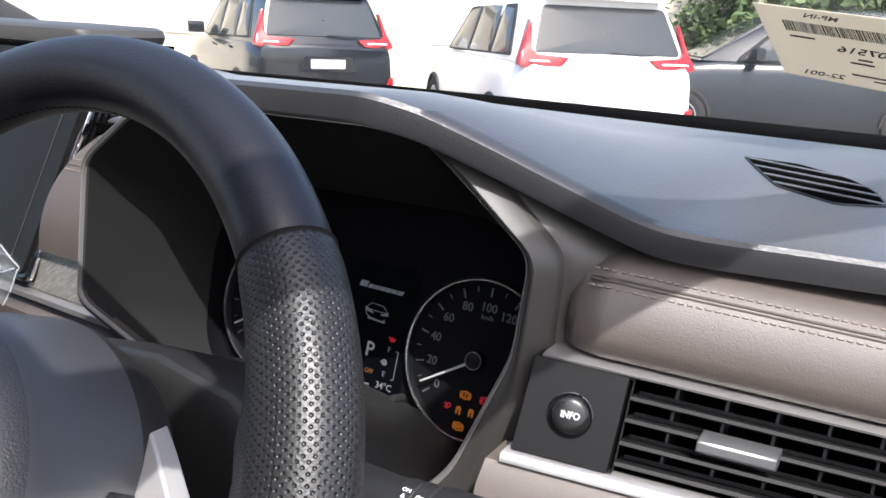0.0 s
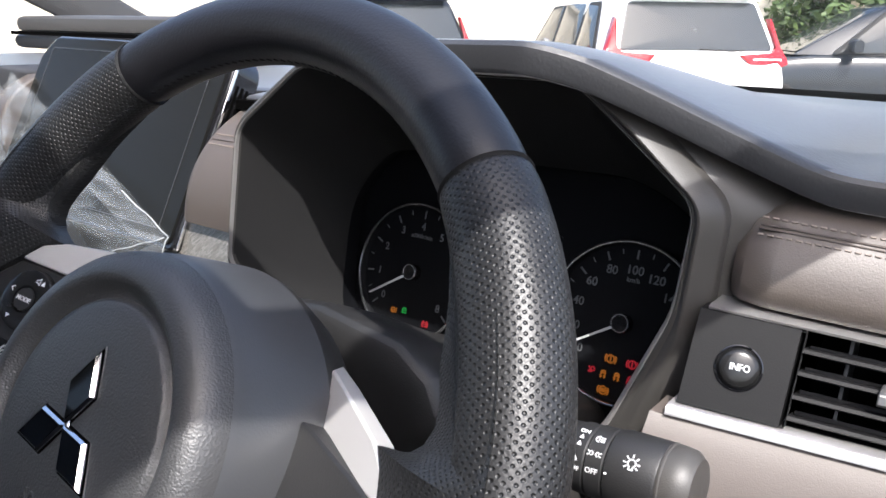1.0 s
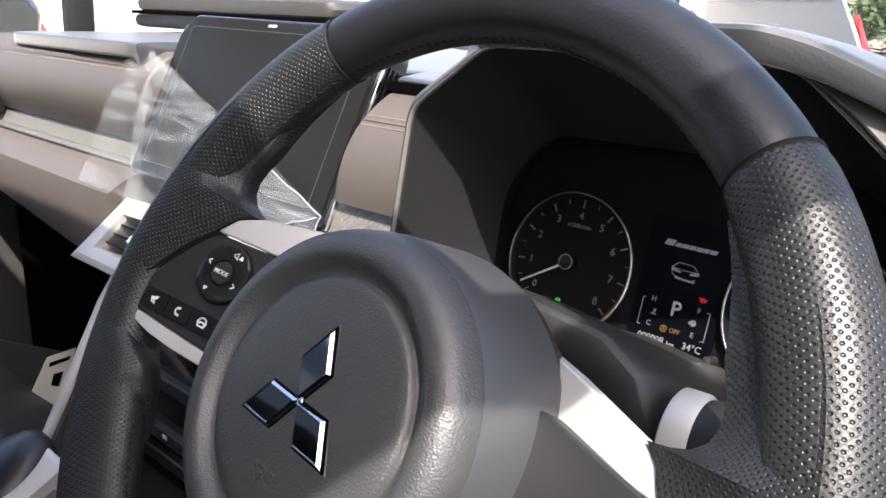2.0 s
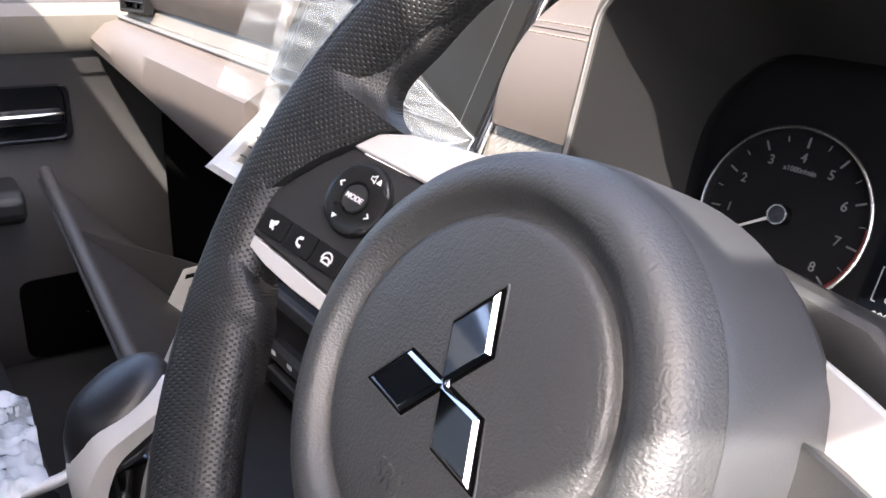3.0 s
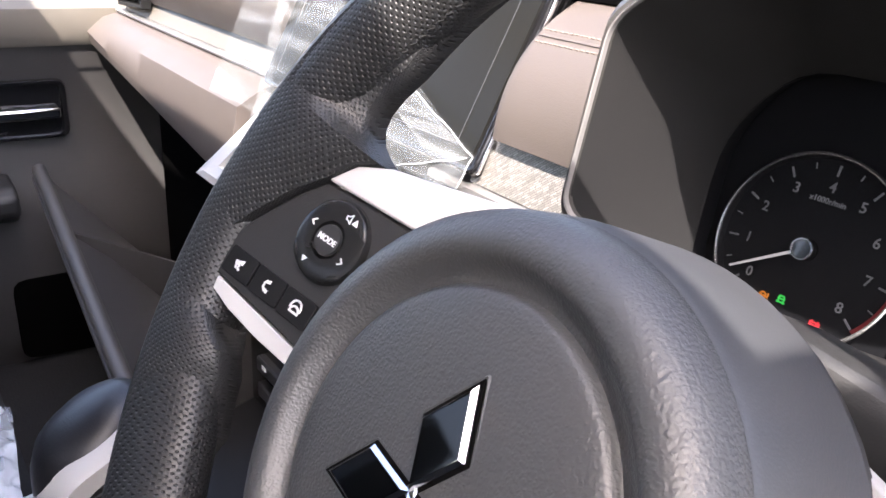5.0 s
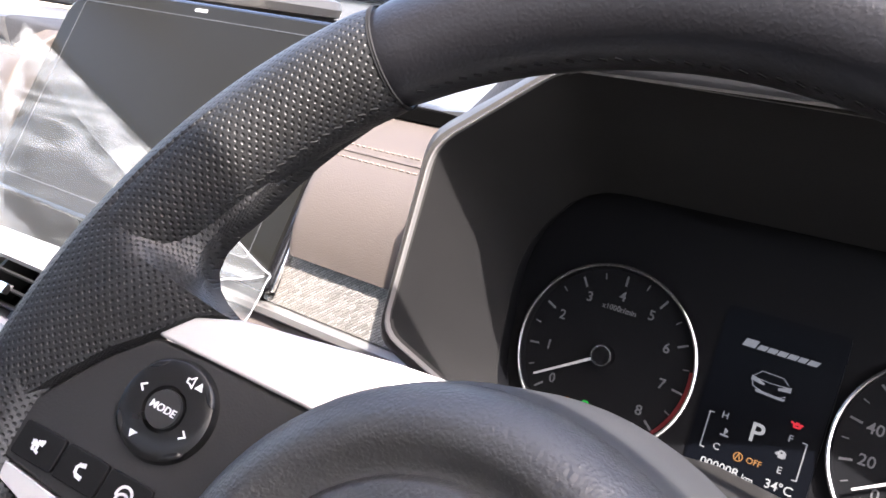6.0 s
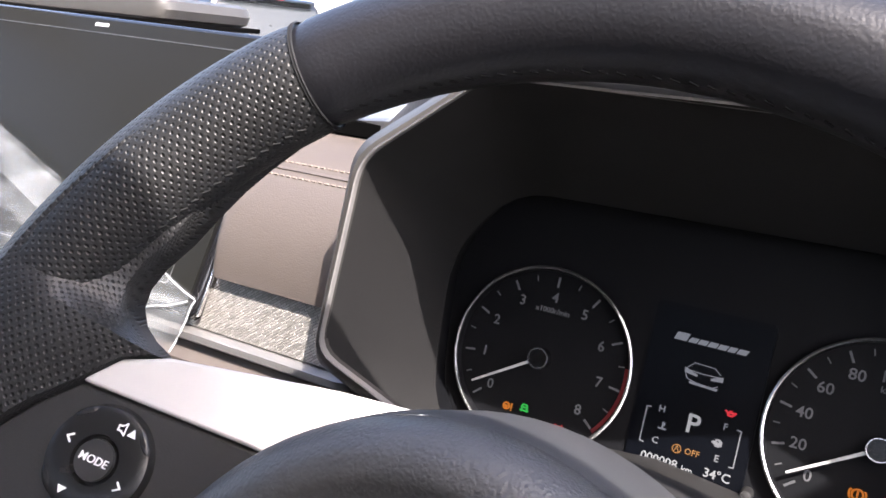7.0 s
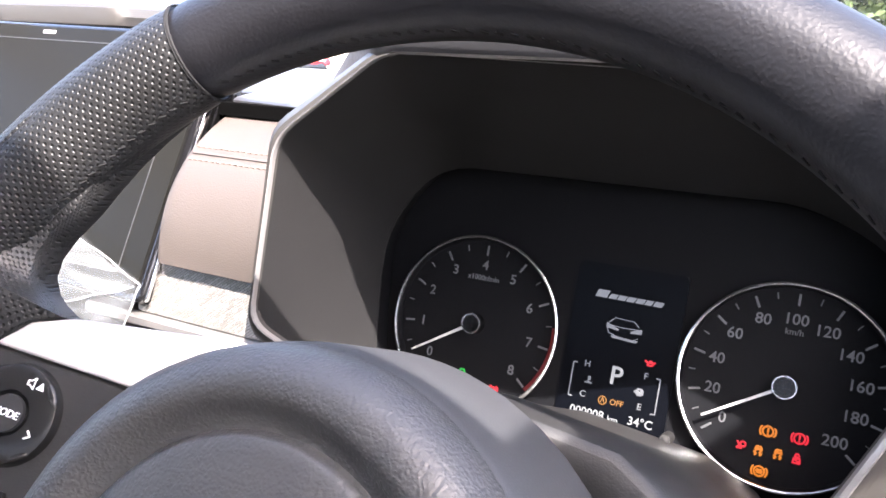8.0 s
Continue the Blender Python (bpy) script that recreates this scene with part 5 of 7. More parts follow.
# passenger side
facing("inlay", -1.06, -0.56, [(0.25, 1.0055), (0.212, 1.0050), (0.203, 0.9860), (0.23, 0.9855)], GREY_GREEN, "taupe inlay strip", ends=0.003)
facing("trim_strip", -1.08, -0.56, [(0.23, 0.9854), (0.197, 0.9853), (0.194, 0.9835), (0.195, 0.9810), (0.23, 0.9805)], STRIP_METAL, "thin silver trim line")
lower_rows = []
for x in [-1.08 + 0.53 * k / 24 for k in range(25)]:
    u = (x + 1.08) / 0.53
    zb = 0.925 - 0.055 * u
    lower_rows.append([(x, 0.24, 0.9800), (x, 0.199, 0.9798), (x, 0.178, 0.974), (x, 0.162 - 0.006 * u, 0.961), (x, 0.155 - 0.01 * u, zb + 0.030), (x, 0.159 - 0.008 * u, zb + 0.013), (x, 0.178, zb + 0.005), (x, 0.30, zb - 0.02)])
root_part("lower_panel", loft(lower_rows, caps=True), BROWN_PLASTIC, dash, label="brown padded lower panel above the glove box")
# solid block, black in place of the shade under the dashboard
root_part("underside", box(-1.08, 0.38, 0.31, 0.73, 0.60, 0.92), BLACK_AND_SHADE, dash, label="solid black block for the shaded hollow under the dashboard")
# added black fillers, so chinks in the dashboard read as shade
root_part("core", box(-0.150, -0.040, 0.266, 0.31, 0.880, 0.962), BLACK_AND_SHADE, dash, label="hidden black core")
root_part("core", box(-1.08, -0.152, 0.262, 0.70, 0.93, 1.05), BLACK_AND_SHADE, dash, label="hidden black core")
root_part("core", box(-0.16, 0.38, 0.36, 0.70, 0.80, 1.05), BLACK_AND_SHADE, dash, label="hidden black core")


def slatted_vent(name, quad, depth, slats, frame_w, label, tilt_mat):
    """A framed vent on four corner points (top left, top right, low right, low left), seen from the seat."""
    tl, tr, br, bl = (Vector(p) for p in quad)
    mid = (tl + tr + br + bl) / 4
    nrm = (br - bl).cross(tl - bl).normalized()
    if nrm.y > 0:
        nrm = -nrm
    ob = base(name, Matrix.Translation(mid), label, "air vent", group="air vents")

    def at(u, v, o):
        return tl.lerp(tr, u).lerp(bl.lerp(br, u), v) + nrm * o
    wu, wv = frame_w / (tr - tl).length, frame_w / (bl - tl).length
    rows = []
    for o, k in ((-0.01, -0.6), (0.0005, -0.5), (0.0022, 0.0), (0.0018, 0.8), (-0.004, 1.0), (-depth, 1.0)):
        rows.append([at(k * wu, k * wv, o), at(1 - k * wu, k * wv, o), at(1 - k * wu, 1 - k * wv, o), at(k * wu, 1 - k * wv, o)])
    root_part("surround", loft(rows, close_v=True), tilt_mat, ob, label="silver surround" if tilt_mat is SILVER else "", smooth=False)
    bm = bmesh.new()
    bm.faces.new([bm.verts.new(at(u, v, -depth)) for u, v in ((0, 0), (1, 0), (1, 1), (0, 1))])
    # back face near black, shade put into its colour
    root_part("shaded_well", bm, BLACK_AND_SHADE, ob, smooth=False)
    for k in range(slats):
        v = wv + (1 - 2 * wv) * (k + 0.7) / (slats + 0.4)
        root_part("slat", loft([[at(u, v + a, o) for a, o in ((-0.02, -0.004), (0.0, -0.002), (0.02, -0.004), (0.05, -depth * 0.8), (0.02, -depth * 0.8))] for u in (wu, 1 - wu)], close_v=True, caps=True), PLASTIC, ob, smooth=False)
    for u in (0.33, 0.66):
        root_part("vane", loft([[at(u + a, v, o) for a, o in ((-0.012, -0.010), (0.012, -0.010), (0.012, -depth * 0.9), (-0.012, -depth * 0.9))] for v in (wv, 1 - wv)], close_v=True, caps=True), PLASTIC, ob, smooth=False)
    root_part("tab", loft([[at(u, v, o) for v, o in ((0.44, -0.002), (0.44, 0.003), (0.56, 0.003), (0.56, -0.002))] for u in (0.40, 0.62)], close_v=True, caps=True), CHROME, ob, smooth=False)
    return ob


slatted_vent("air_vent", [(-1.055, 0.197, 1.046), (-0.950, 0.197, 1.048), (-0.950, 0.196, 1.000), (-1.055, 0.196, 0.994)], 0.03, 3, 0.0035, "small black air vent in a dark surround by the passenger door", SLAT)
slatted_vent("air_vent", [(-0.515, 0.158, 0.957), (-0.385, 0.158, 0.962), (-0.395, 0.128, 0.905), (-0.561, 0.128, 0.903)], 0.04, 3, 0.016, "black air vent in a wide silver surround under the screen", SILVER)
slatted_vent("air_vent", [(-0.365, 0.158, 0.962), (-0.300, 0.158, 0.962), (-0.295, 0.128, 0.905), (-0.365, 0.128, 0.905)], 0.04, 3, 0.010, "black air vent in a wide silver surround under the screen", SILVER)

# slotted demister vent let into the top pad
dv = base("demister_vent", pose(0.242, 0.421, 1.085), "black slotted demister vent let into the dashboard top", "air vent")
outline = rounded([(x - 0.008, y - 0.032) for x, y in ((0.198, 0.487), (0.231, 0.501), (0.268, 0.478), (0.284, 0.455), (0.293, 0.425), (0.268, 0.405), (0.233, 0.420))], 0.006, 3)


def on_top(x, y, up=0.0):
    return (x, y, dash_z(x, y, lip_at(x)) + up)


bm = bmesh.new()
cxv, cyv = 0.242, 0.421
rows = [[on_top(cxv + (x - cxv) * g, cyv + (y - cyv) * g, u) for x, y in outline] for g, u in ((1.03, -0.002), (1.025, 0.0008), (1.0, 0.0010), (0.99, 0.0006))]
root_part("rim", loft(rows, close_v=True), PLASTIC, dv)
bm = bmesh.new()
bm.faces.new([bm.verts.new(on_top(x, y, 0.0006)) for x, y in outline])
# the pad is not cut: a flush black face paints the slots' dark depth
root_part("shaded_well", bm, BLACK_AND_SHADE, dv, smooth=False)
for k in range(4):
    y = 0.451 - 0.0185 * k
    hits = []
    for (xa, ya), (xb, yb) in zip(outline, outline[1:] + outline[:1]):
        if (ya - y) * (yb - y) < 0:
            hits.append(xa + (xb - xa) * (y - ya) / (yb - ya))
    if len(hits) >= 2:
        x0, x1 = min(hits), max(hits)
        root_part("slat", loft([[on_top(x, y + a, u) for a, u in ((-0.0012, 0.0006), (-0.0008, 0.0012), (0.0018, 0.0012), (0.0024, 0.0006))] for x in (x0, x1)], close_v=True, caps=True), DASH, dv, smooth=False)

# ---- touch screen with its half-peeled film ----
LEAN_SCR = 0.50   # metres back per metre up
_u = Vector((0, LEAN_SCR, 1)).normalized()
scr_m = Matrix.Translation((-0.395, 0.178, 0.983)) @ Matrix(((1, 0, 0), (0, _u.y, -_u.z), (0, _u.z, _u.y))).to_4x4() @ Matrix.Diagonal((1.25, 1.06, 1, 1))
touch = base("touch_screen", scr_m, "large dark touch screen in a glossy black case on the dashboard", "screen")
case = rounded([(-0.123, 0.0), (0.123, 0.0), (0.123, 0.146), (0.112, 0.160), (-0.108, 0.163), (-0.123, 0.145)], 0.006, 4)
part("case", plate(case, -0.030, -0.0015), PIANO, touch, "glossy black case", bevel=0.002)
part("glass", plate(rounded([(-0.119, 0.004), (0.119, 0.004), (0.119, 0.143), (0.109, 0.1565), (-0.105, 0.1595), (-0.119, 0.142)], 0.005, 4), -0.0015, 0.0002), SCREEN_RIM, touch)
panel2 = rounded([(-0.105, 0.014), (0.105, 0.014), (0.105, 0.148), (-0.105, 0.150)], 0.003, 3)
part("display", plate(panel2, 0.0, 0.0006), SCREEN, touch, "dark switched-off display")
bm = bmesh.new()
for a, b in zip(panel2, panel2[1:] + panel2[:1]):
    sprig([a, b], 0.0005, 0.0006, bm)
part("display_edge", bm, TAB, touch, "thin bright line round the display", smooth=False)
part("side_trim", plate([(0.1236, 0.002), (0.1246, 0.003), (0.1246, 0.142), (0.1236, 0.146)], -0.006, -0.003), CHROME, touch, "chrome side trim", bevel=0.0006)
part("name_mark", plate(rect(0.0, 0.1545, 0.010, 0.0022), 0.0002, 0.0006), SILVER, touch, "plain silver bar", smooth=False)
part("stand", box(-0.08, 0.08, 0.01, 0.10, -0.075, -0.030), PLASTIC, touch)
for k in range(4):
    # thin black slabs on the case paint in the slots' shade
    part("cooling_slot", box(0.1225, 0.1233, 0.104 + 0.0, 0.132, -0.0270 + 0.005 * k, -0.0245 + 0.005 * k), BLACK_AND_SHADE, touch, smooth=False)


def film_material(thin, thick, tint=(0.50, 0.53, 0.54), wide=0.08):
    """Clear film, whiter along its creases."""
    m = bpy.data.materials.new("crinkled_clear_film")
    m.use_nodes = True
    n, l = m.node_tree.nodes, m.node_tree.links
    b = n["Principled BSDF"]
    b.inputs["Base Color"].default_value = (*tint, 1)
    b.inputs["Roughness"].default_value = 0.18
    co = n.new("ShaderNodeTexCoord")
    t1 = n.new("ShaderNodeTexNoise")
    t1.inputs["Scale"].default_value = 17
    t1.inputs["Detail"].default_value = 4
    t1.inputs["Roughness"].default_value = 0.5
    t1.inputs["Distortion"].default_value = 1.0
    mp = n.new("ShaderNodeMapping")
    mp.inputs["Rotation"].default_value = (0, radians(38), 0)
    mp.inputs["Scale"].default_value = (0.25, 1.0, 2.0)   # folds drawn out along the sheet
    l.new(co.outputs["Object"], mp.inputs["Vector"])
    l.new(mp.outputs[0], t1.inputs["Vector"])
    mid = n.new("ShaderNodeMath")
    mid.operation = "SUBTRACT"
    mid.inputs[1].default_value = 0.5
    l.new(t1.outputs["Fac"], mid.inputs[0])
    ab = n.new("ShaderNodeMath")
    ab.operation = "ABSOLUTE"
    l.new(mid.outputs[0], ab.inputs[0])
    mr = n.new("ShaderNodeMapRange")
    mr.interpolation_type = "SMOOTHSTEP"
    mr.inputs["From Min"].default_value, mr.inputs["From Max"].default_value = 0.0, wide
    mr.inputs["To Min"].default_value, mr.inputs["To Max"].default_value = thick, thin
    l.new(ab.outputs[0], mr.inputs["Value"])
    l.new(mr.outputs[0], b.inputs["Alpha"])
    bu = n.new("ShaderNodeBump")
    bu.inputs["Strength"].default_value = 0.25
    bu.inputs["Distance"].default_value = 0.004
    l.new(ab.outputs[0], bu.inputs["Height"])
    l.new(bu.outputs[0], b.inputs["Normal"])
    return m


FILM = film_material(0.065, 0.19, (0.48, 0.51, 0.52), 0.09)
WRAP = film_material(0.22, 0.62, (0.86, 0.88, 0.89), 0.16)


def crumpled(name, corners, nu, nv, amp, scale, label, category, seed, curl=0.0, base_at=None, mat=None):
    """A crinkled sheet over four corners (top left, top right, low right, low left)."""
    tl, tr, br, bl = (Vector(p) for p in corners)
    nrm = (br - bl).cross(tl - bl).normalized()
    if nrm.y > 0:
        nrm = -nrm
    rows = []
    for i in range(nu + 1):
        row = []
        for j in range(nv + 1):
            u, v = j / nv, i / nu
            p = tl.lerp(tr, u).lerp(bl.lerp(br, u), v)
            q = p * scale + Vector((seed, seed * 0.7, 0))
            ridge = 0.9 - 2.6 * abs(noise.noise(q)) + 0.5 * noise.noise(q * 0.6)   # sharp creases between flat fields
            fine = 0.6 - 2.0 * abs(noise.noise(q * 2.7))
            edge = noise.noise(Vector((u * 6, v * 6, seed))) * 0.002
            row.append(p + nrm * (amp * ridge + amp * 0.35 * fine + curl * max(0.0, v - 0.8) ** 2 * 10) + (tr - tl).normalized() * edge * (abs(u - 0.5) * 2) + (bl - tl).normalized() * edge * (abs(v - 0.5) * 2))
        rows.append(row)
    m = Matrix.Translation(base_at or bl)
    bm = loft(rows)
    bmesh.ops.transform(bm, matrix=m.inverted(), verts=bm.verts)
    ob = part(name, bm, mat or FILM, None)
    ob.matrix_basis = m
    return tagged(ob, label, category)


film = crumpled("protective_film", [(-0.572, 0.226, 1.102), (-0.2285, 0.1722, 0.9989), (-0.2349, 0.1607, 0.9709), (-0.510, 0.150, 0.958)], 50, 60, 0.0030, 13, "crinkled clear protective film half peeled off the screen", "plastic film", 3.1)
fold = crumpled("folded_edge", [(-0.566, 0.222, 1.099), (-0.2320, 0.1695, 0.9985), (-0.256, 0.163, 0.9880), (-0.560, 0.212, 1.080)], 16, 60, 0.0008, 14, "doubled-over clear edge of the peeled film", "", 7.7)
fold.matrix_basis = film.matrix_basis.inverted() @ fold.matrix_basis
fold.parent = film
FILM_EDGE = clear("milky_film_edge", (0.80, 0.83, 0.84), 0.25, 0.34, 0.5)
for ends in (((-0.2290, 0.1700, 0.9985), (-0.2352, 0.1590, 0.9712)), ((-0.3050, 0.1800, 1.0215), (-0.2290, 0.1700, 0.9988)), ((-0.2950, 0.1610, 0.9770), (-0.2330, 0.1690, 0.9970))):
    bm = tube([Vector(ends[0]).lerp(Vector(ends[1]), k / 8) + Vector((0, -0.0006 * math.sin(k), 0.0005 * math.sin(1.7 * k))) for k in range(9)], 0.0005, 6)
    bmesh.ops.transform(bm, matrix=film.matrix_basis.inverted(), verts=bm.verts)
    part("crease", bm, FILM_EDGE, film, "bright milky crease")
crumpled("protective_film", [(-0.612, 0.214, 1.085), (-0.556, 0.222, 1.100), (-0.470, 0.150, 0.968), (-0.592, 0.150, 0.968)], 34, 34, 0.0050, 14, "thin crumpled end of clear film beside the screen", "plastic film", 11.3)

# ---- leather document case lying on the dashboard ----
bag = base("document_case", pose(-0.74, 0.48, 1.10), "dark leather zip case lying on the dashboard", "case")
for k, (z0, z1, grow) in enumerate(((1.111, 1.131, 1.0), (1.134, 1.156, 0.97))):
    out = rounded([(-0.98, 0.41), (-0.515, 0.42), (-0.515, 0.55), (-0.98, 0.57)], 0.02, 4)
    cxm, cym = -0.745, 0.49
    rows = [[(cxm + (x - cxm) * g * grow, cym + (y - cym) * g * grow, z) for x, y in out] for g, z in ((0.94, z0), (0.985, z0 + 0.003), (1.0, (z0 + z1) / 2), (0.985, z1 - 0.003), (0.94, z1), (0.5, z1 + 0.002), (0.02, z1 + 0.002))]
    root_part("half", loft(rows, close_v=True), LEATHER if k == 0 else BEZEL, bag, label="padded leather half")
out = rounded([(-0.983, 0.407), (-0.512, 0.417), (-0.512, 0.553), (-0.983, 0.573)], 0.02, 4)
root_part("zip", loft([[(x, y, z) for x, y in out] for z in (1.1300, 1.1312, 1.1336, 1.1348)], close_v=True), BLACK_AND_SHADE, bag, label="black zip")

# ---- passenger door ----
door = base("door_1", pose(XL, -0.2, 0.5), "dark grey passenger door with a silver pull handle", "door", kind="structure")
X = XL
sec = [(0.0, 0.46), (0.012, 0.50), (0.012, 0.70), (0.0, 0.74), (-0.010, 0.80), (-0.010, 0.90), (0.010, 0.935), (0.006, 0.99), (-0.02, 1.02)]
root_part("panel", loft([[(X + d, y, z) for d, z in sec] + [(X - 0.05, y, 1.02), (X - 0.05, y, 0.46)] for y in (0.62, 0.4, 0.2, 0.0, -0.3, -0.62)], close_v=True, caps=True), TRIM, door, label="dark grey door panel")
root_part("belt_trim", loft([[(X + d, y, z) for d, z in ((0.013, 0.935), (0.022, 0.950), (0.020, 0.985), (0.0, 1.000))] for y in (0.30, 0.0, -0.62)]), GREY_GREEN, door, label="taupe upper door trim")
root_part("handle_cup", loft([[(X + o, 0.055 + (y - 0.055) * g, 0.845 + (z - 0.845) * g) for y, z in rounded([(-0.006, 0.884), (0.118, 0.884), (0.118, 0.808), (-0.006, 0.808)], 0.014, 4)] for o, g in ((-0.006, 1.10), (0.002, 1.06), (0.002, 0.96), (-0.006, 0.94), (-0.007, 0.02))], close_v=True), PIANO, door, label="dark recessed handle cup")
root_part("pull_handle", box(X - 0.004, X + 0.012, 0.006, 0.112, 0.834, 0.850), CHROME, door, label="chrome pull handle", bevel=0.004)
root_part("armrest", loft([[(X + d, y, z) for d, z in ((0.0, 0.70), (0.05, 0.705), (0.072, 0.72), (0.072, 0.745), (0.055, 0.757), (0.0, 0.760))] for y in (0.035, 0.02, -0.2, -0.62)], caps=True), PLASTIC, door, label="black armrest", bevel=0.006)
for y0, y1 in ((-0.20, -0.02), (0.015, 0.20)):
    # raised flat patch, its black painting the shade inside the pocket
    root_part("door_pocket", loft([[(X + o, (y0 + y1) / 2 + (y - (y0 + y1) / 2) * g, 0.53 + (z - 0.53) * g) for y, z in rounded([(y0, 0.60), (y1, 0.60), (y1 - 0.01, 0.46), (y0, 0.47)], 0.02, 3)] for o, g in ((0.0125, 1.0), (0.0150, 0.99), (0.0150, 0.95), (0.0140, 0.02))], close_v=True), BLACK_AND_SHADE, door, label="flat black patch for the door pocket's shaded hollow")
crumpled("door_film", [(X + 0.03, -0.30, 0.92), (X + 0.03, 0.005, 0.91), (X + 0.045, 0.000, 0.765), (X + 0.045, -0.30, 0.765)], 24, 30, 0.006, 16, "crinkled clear plastic wrap on the door panel", "plastic film", 4.2, mat=FILM)
door2 = base("door_2", pose(XR, -0.2, 0.5), "dark grey driver's door beside the steering wheel", "door", kind="structure")
root_part("panel", loft([[(XR - d, y, z) for d, z in sec] + [(XR + 0.05, y, 1.02), (XR + 0.05, y, 0.46)] for y in (0.62, 0.2, -0.62)], close_v=True, caps=True), TRIM, door2, label="dark grey door panel")
for X_, name in ((XL - 0.02, "window_2"), (XR + 0.02, "window_3")):
    bm = loft([[(X_ + (0.08 if X_ < 0 else -0.08) * k, y, 1.02 + 0.5 * k) for y in (0.6, 0.1, -0.6)] for k in (0, 0.5, 1)])
    w = tagged(part(name, bm, GLASS), "clear side window glass of the car", "window", kind="structure")
    w.visible_shadow = False

# ---- open glove box ----
glove = base("glove_box", pose(-0.78, 0.15, 0.62), "open dark grey glove box lid hanging under the dashboard", "glove box")
A, B = Vector((-1.005, 0.057, 0.786)), Vector((-0.53, 0.040, 0.676))
A2, B2 = Vector((-1.0, 0.215, 0.60)), Vector((-0.53, 0.20, 0.53))
nl = (B - A).cross(A2 - A).normalized()
if nl.z < 0:
    nl = -nl
rows = [[A + nl * 0.004, A2 + nl * 0.004, A2 - nl * 0.012, A - nl * 0.012], [B + nl * 0.004, B2 + nl * 0.004, B2 - nl * 0.012, B - nl * 0.012]]
root_part("lid", loft(rows, close_v=True, caps=True), TRIM, glove, label="dark grey lid", bevel=0.003)
root_part("lid_edge", tube([A.lerp(B, k / 10) + nl * 0.004 for k in range(11)], 0.0095, 12), BEZEL, glove, label="rounded lid edge")
side_a = [A.lerp(B, 0.30) + nl * 0.004, A2.lerp(B2, 0.30) + nl * 0.004, A2.lerp(B2, 0.30) + nl * 0.095]
bm = bmesh.new()
off = (B - A).normalized() * 0.004
fr = [bm.verts.new(p) for p in side_a]
bk = [bm.verts.new(p + off) for p in side_a]
bm.faces.new(fr)
bm.faces.new(bk[::-1])
for i in range(3):
    bm.faces.new((fr[i], fr[(i + 1) % 3], bk[(i + 1) % 3], bk[i]))
root_part("stay", bm, TRIM, glove, label="triangular stay", smooth=False)
# no open bin: a solid block whose black paints the hollow's shade
root_part("bin", box(-0.98, -0.56, 0.215, 0.30, 0.58, 0.86), BLACK_AND_SHADE, glove, label="solid black block for the glove box's shaded hollow")
tag_ob = tagged(part("paper_tag", plate([(0.1764, 0.6871), (0.2158, 0.6901), (0.1824, 0.6102), (0.1487, 0.6393)], -0.8206, -0.8198, axis=0), material("white_paper", (0.72, 0.72, 0.68), rough=0.7, vary=0.06), smooth=False), "white paper tag hanging in the open glove box", "tag")
for bar_q in ([(0.1792, 0.6788), (0.2079, 0.6807), (0.2043, 0.6751), (0.1771, 0.6729)], [(0.1825, 0.6611), (0.1953, 0.6611), (0.1871, 0.641), (0.1772, 0.6461)]):
    part("print_bar", plate(bar_q, -0.8198, -0.8193, axis=0), BLACK_AND_SHADE, tag_ob, smooth=False)

# ---- centre console, gear lever ----
console = base("centre_console", pose(CX, 0.0, 0.46), "dark centre console with silver side trim", "console")
root_part("stack_block", loft([[(x, y, z) for x, z in ((-0.505, 0.885), (-0.215, 0.885), (-0.215, 0.46), (-0.505, 0.46))] for y in (0.140, 0.40)], close_v=True, caps=True), PIANO, console, label="glossy black centre stack", bevel=0.006)
root_part("tunnel", loft([[(-0.515, y, 0.46), (-0.515, y, h - 0.02), (-0.500, y, h), (-0.225, y, h), (-0.210, y, h - 0.02), (-0.210, y, 0.46)] for y, h in ((0.16, 0.70), (0.03, 0.662), (-0.02, 0.636), (-0.10, 0.624), (-0.55, 0.622))], caps=True), SLAT, console, label="black tunnel", bevel=0.004)
for z in (0.862, 0.800, 0.742, 0.715):
    root_part("switch_strip", box(-0.47, -0.25, 0.132, 0.142, z, z + 0.014), PLASTIC, console, label="row of black switches", bevel=0.002)
for z, x in ((0.751, -0.452), (0.751, -0.420)):
    root_part("switch_mark", box(x - 0.004, x + 0.004, 0.1312, 0.1318, z - 0.002, z + 0.002), PRINT, console, smooth=False)
rod = [(-0.520, 0.150, 0.890), (-0.520, 0.130, 0.862), (-0.520, 0.085, 0.780), (-0.520, 0.044, 0.705), (-0.520, 0.024, 0.676), (-0.520, -0.01, 0.652), (-0.520, -0.05, 0.641), (-0.520, -0.14, 0.632), (-0.520, -0.5, 0.630)]
root_part("shift_plate", box(-0.385, -0.265, -0.115, 0.035, 0.600, 0.684), PIANO, console, label="glossy black plate round the lever", bevel=0.006)
root_part("side_trim", tube(rod, 0.0060, 10), SILVER, console, label="bright silver side trim")
root_part("side_cheek", plate([(0.150, 0.885), (0.042, 0.700), (0.030, 0.46), (0.40, 0.46), (0.40, 0.885)], -0.517, -0.508, axis=0), TRIM, console, smooth=False)
lever = base("gear_lever", pose(-0.325, -0.045, 0.685), "black leather gear lever knob with silver trim on the console", "gear lever")
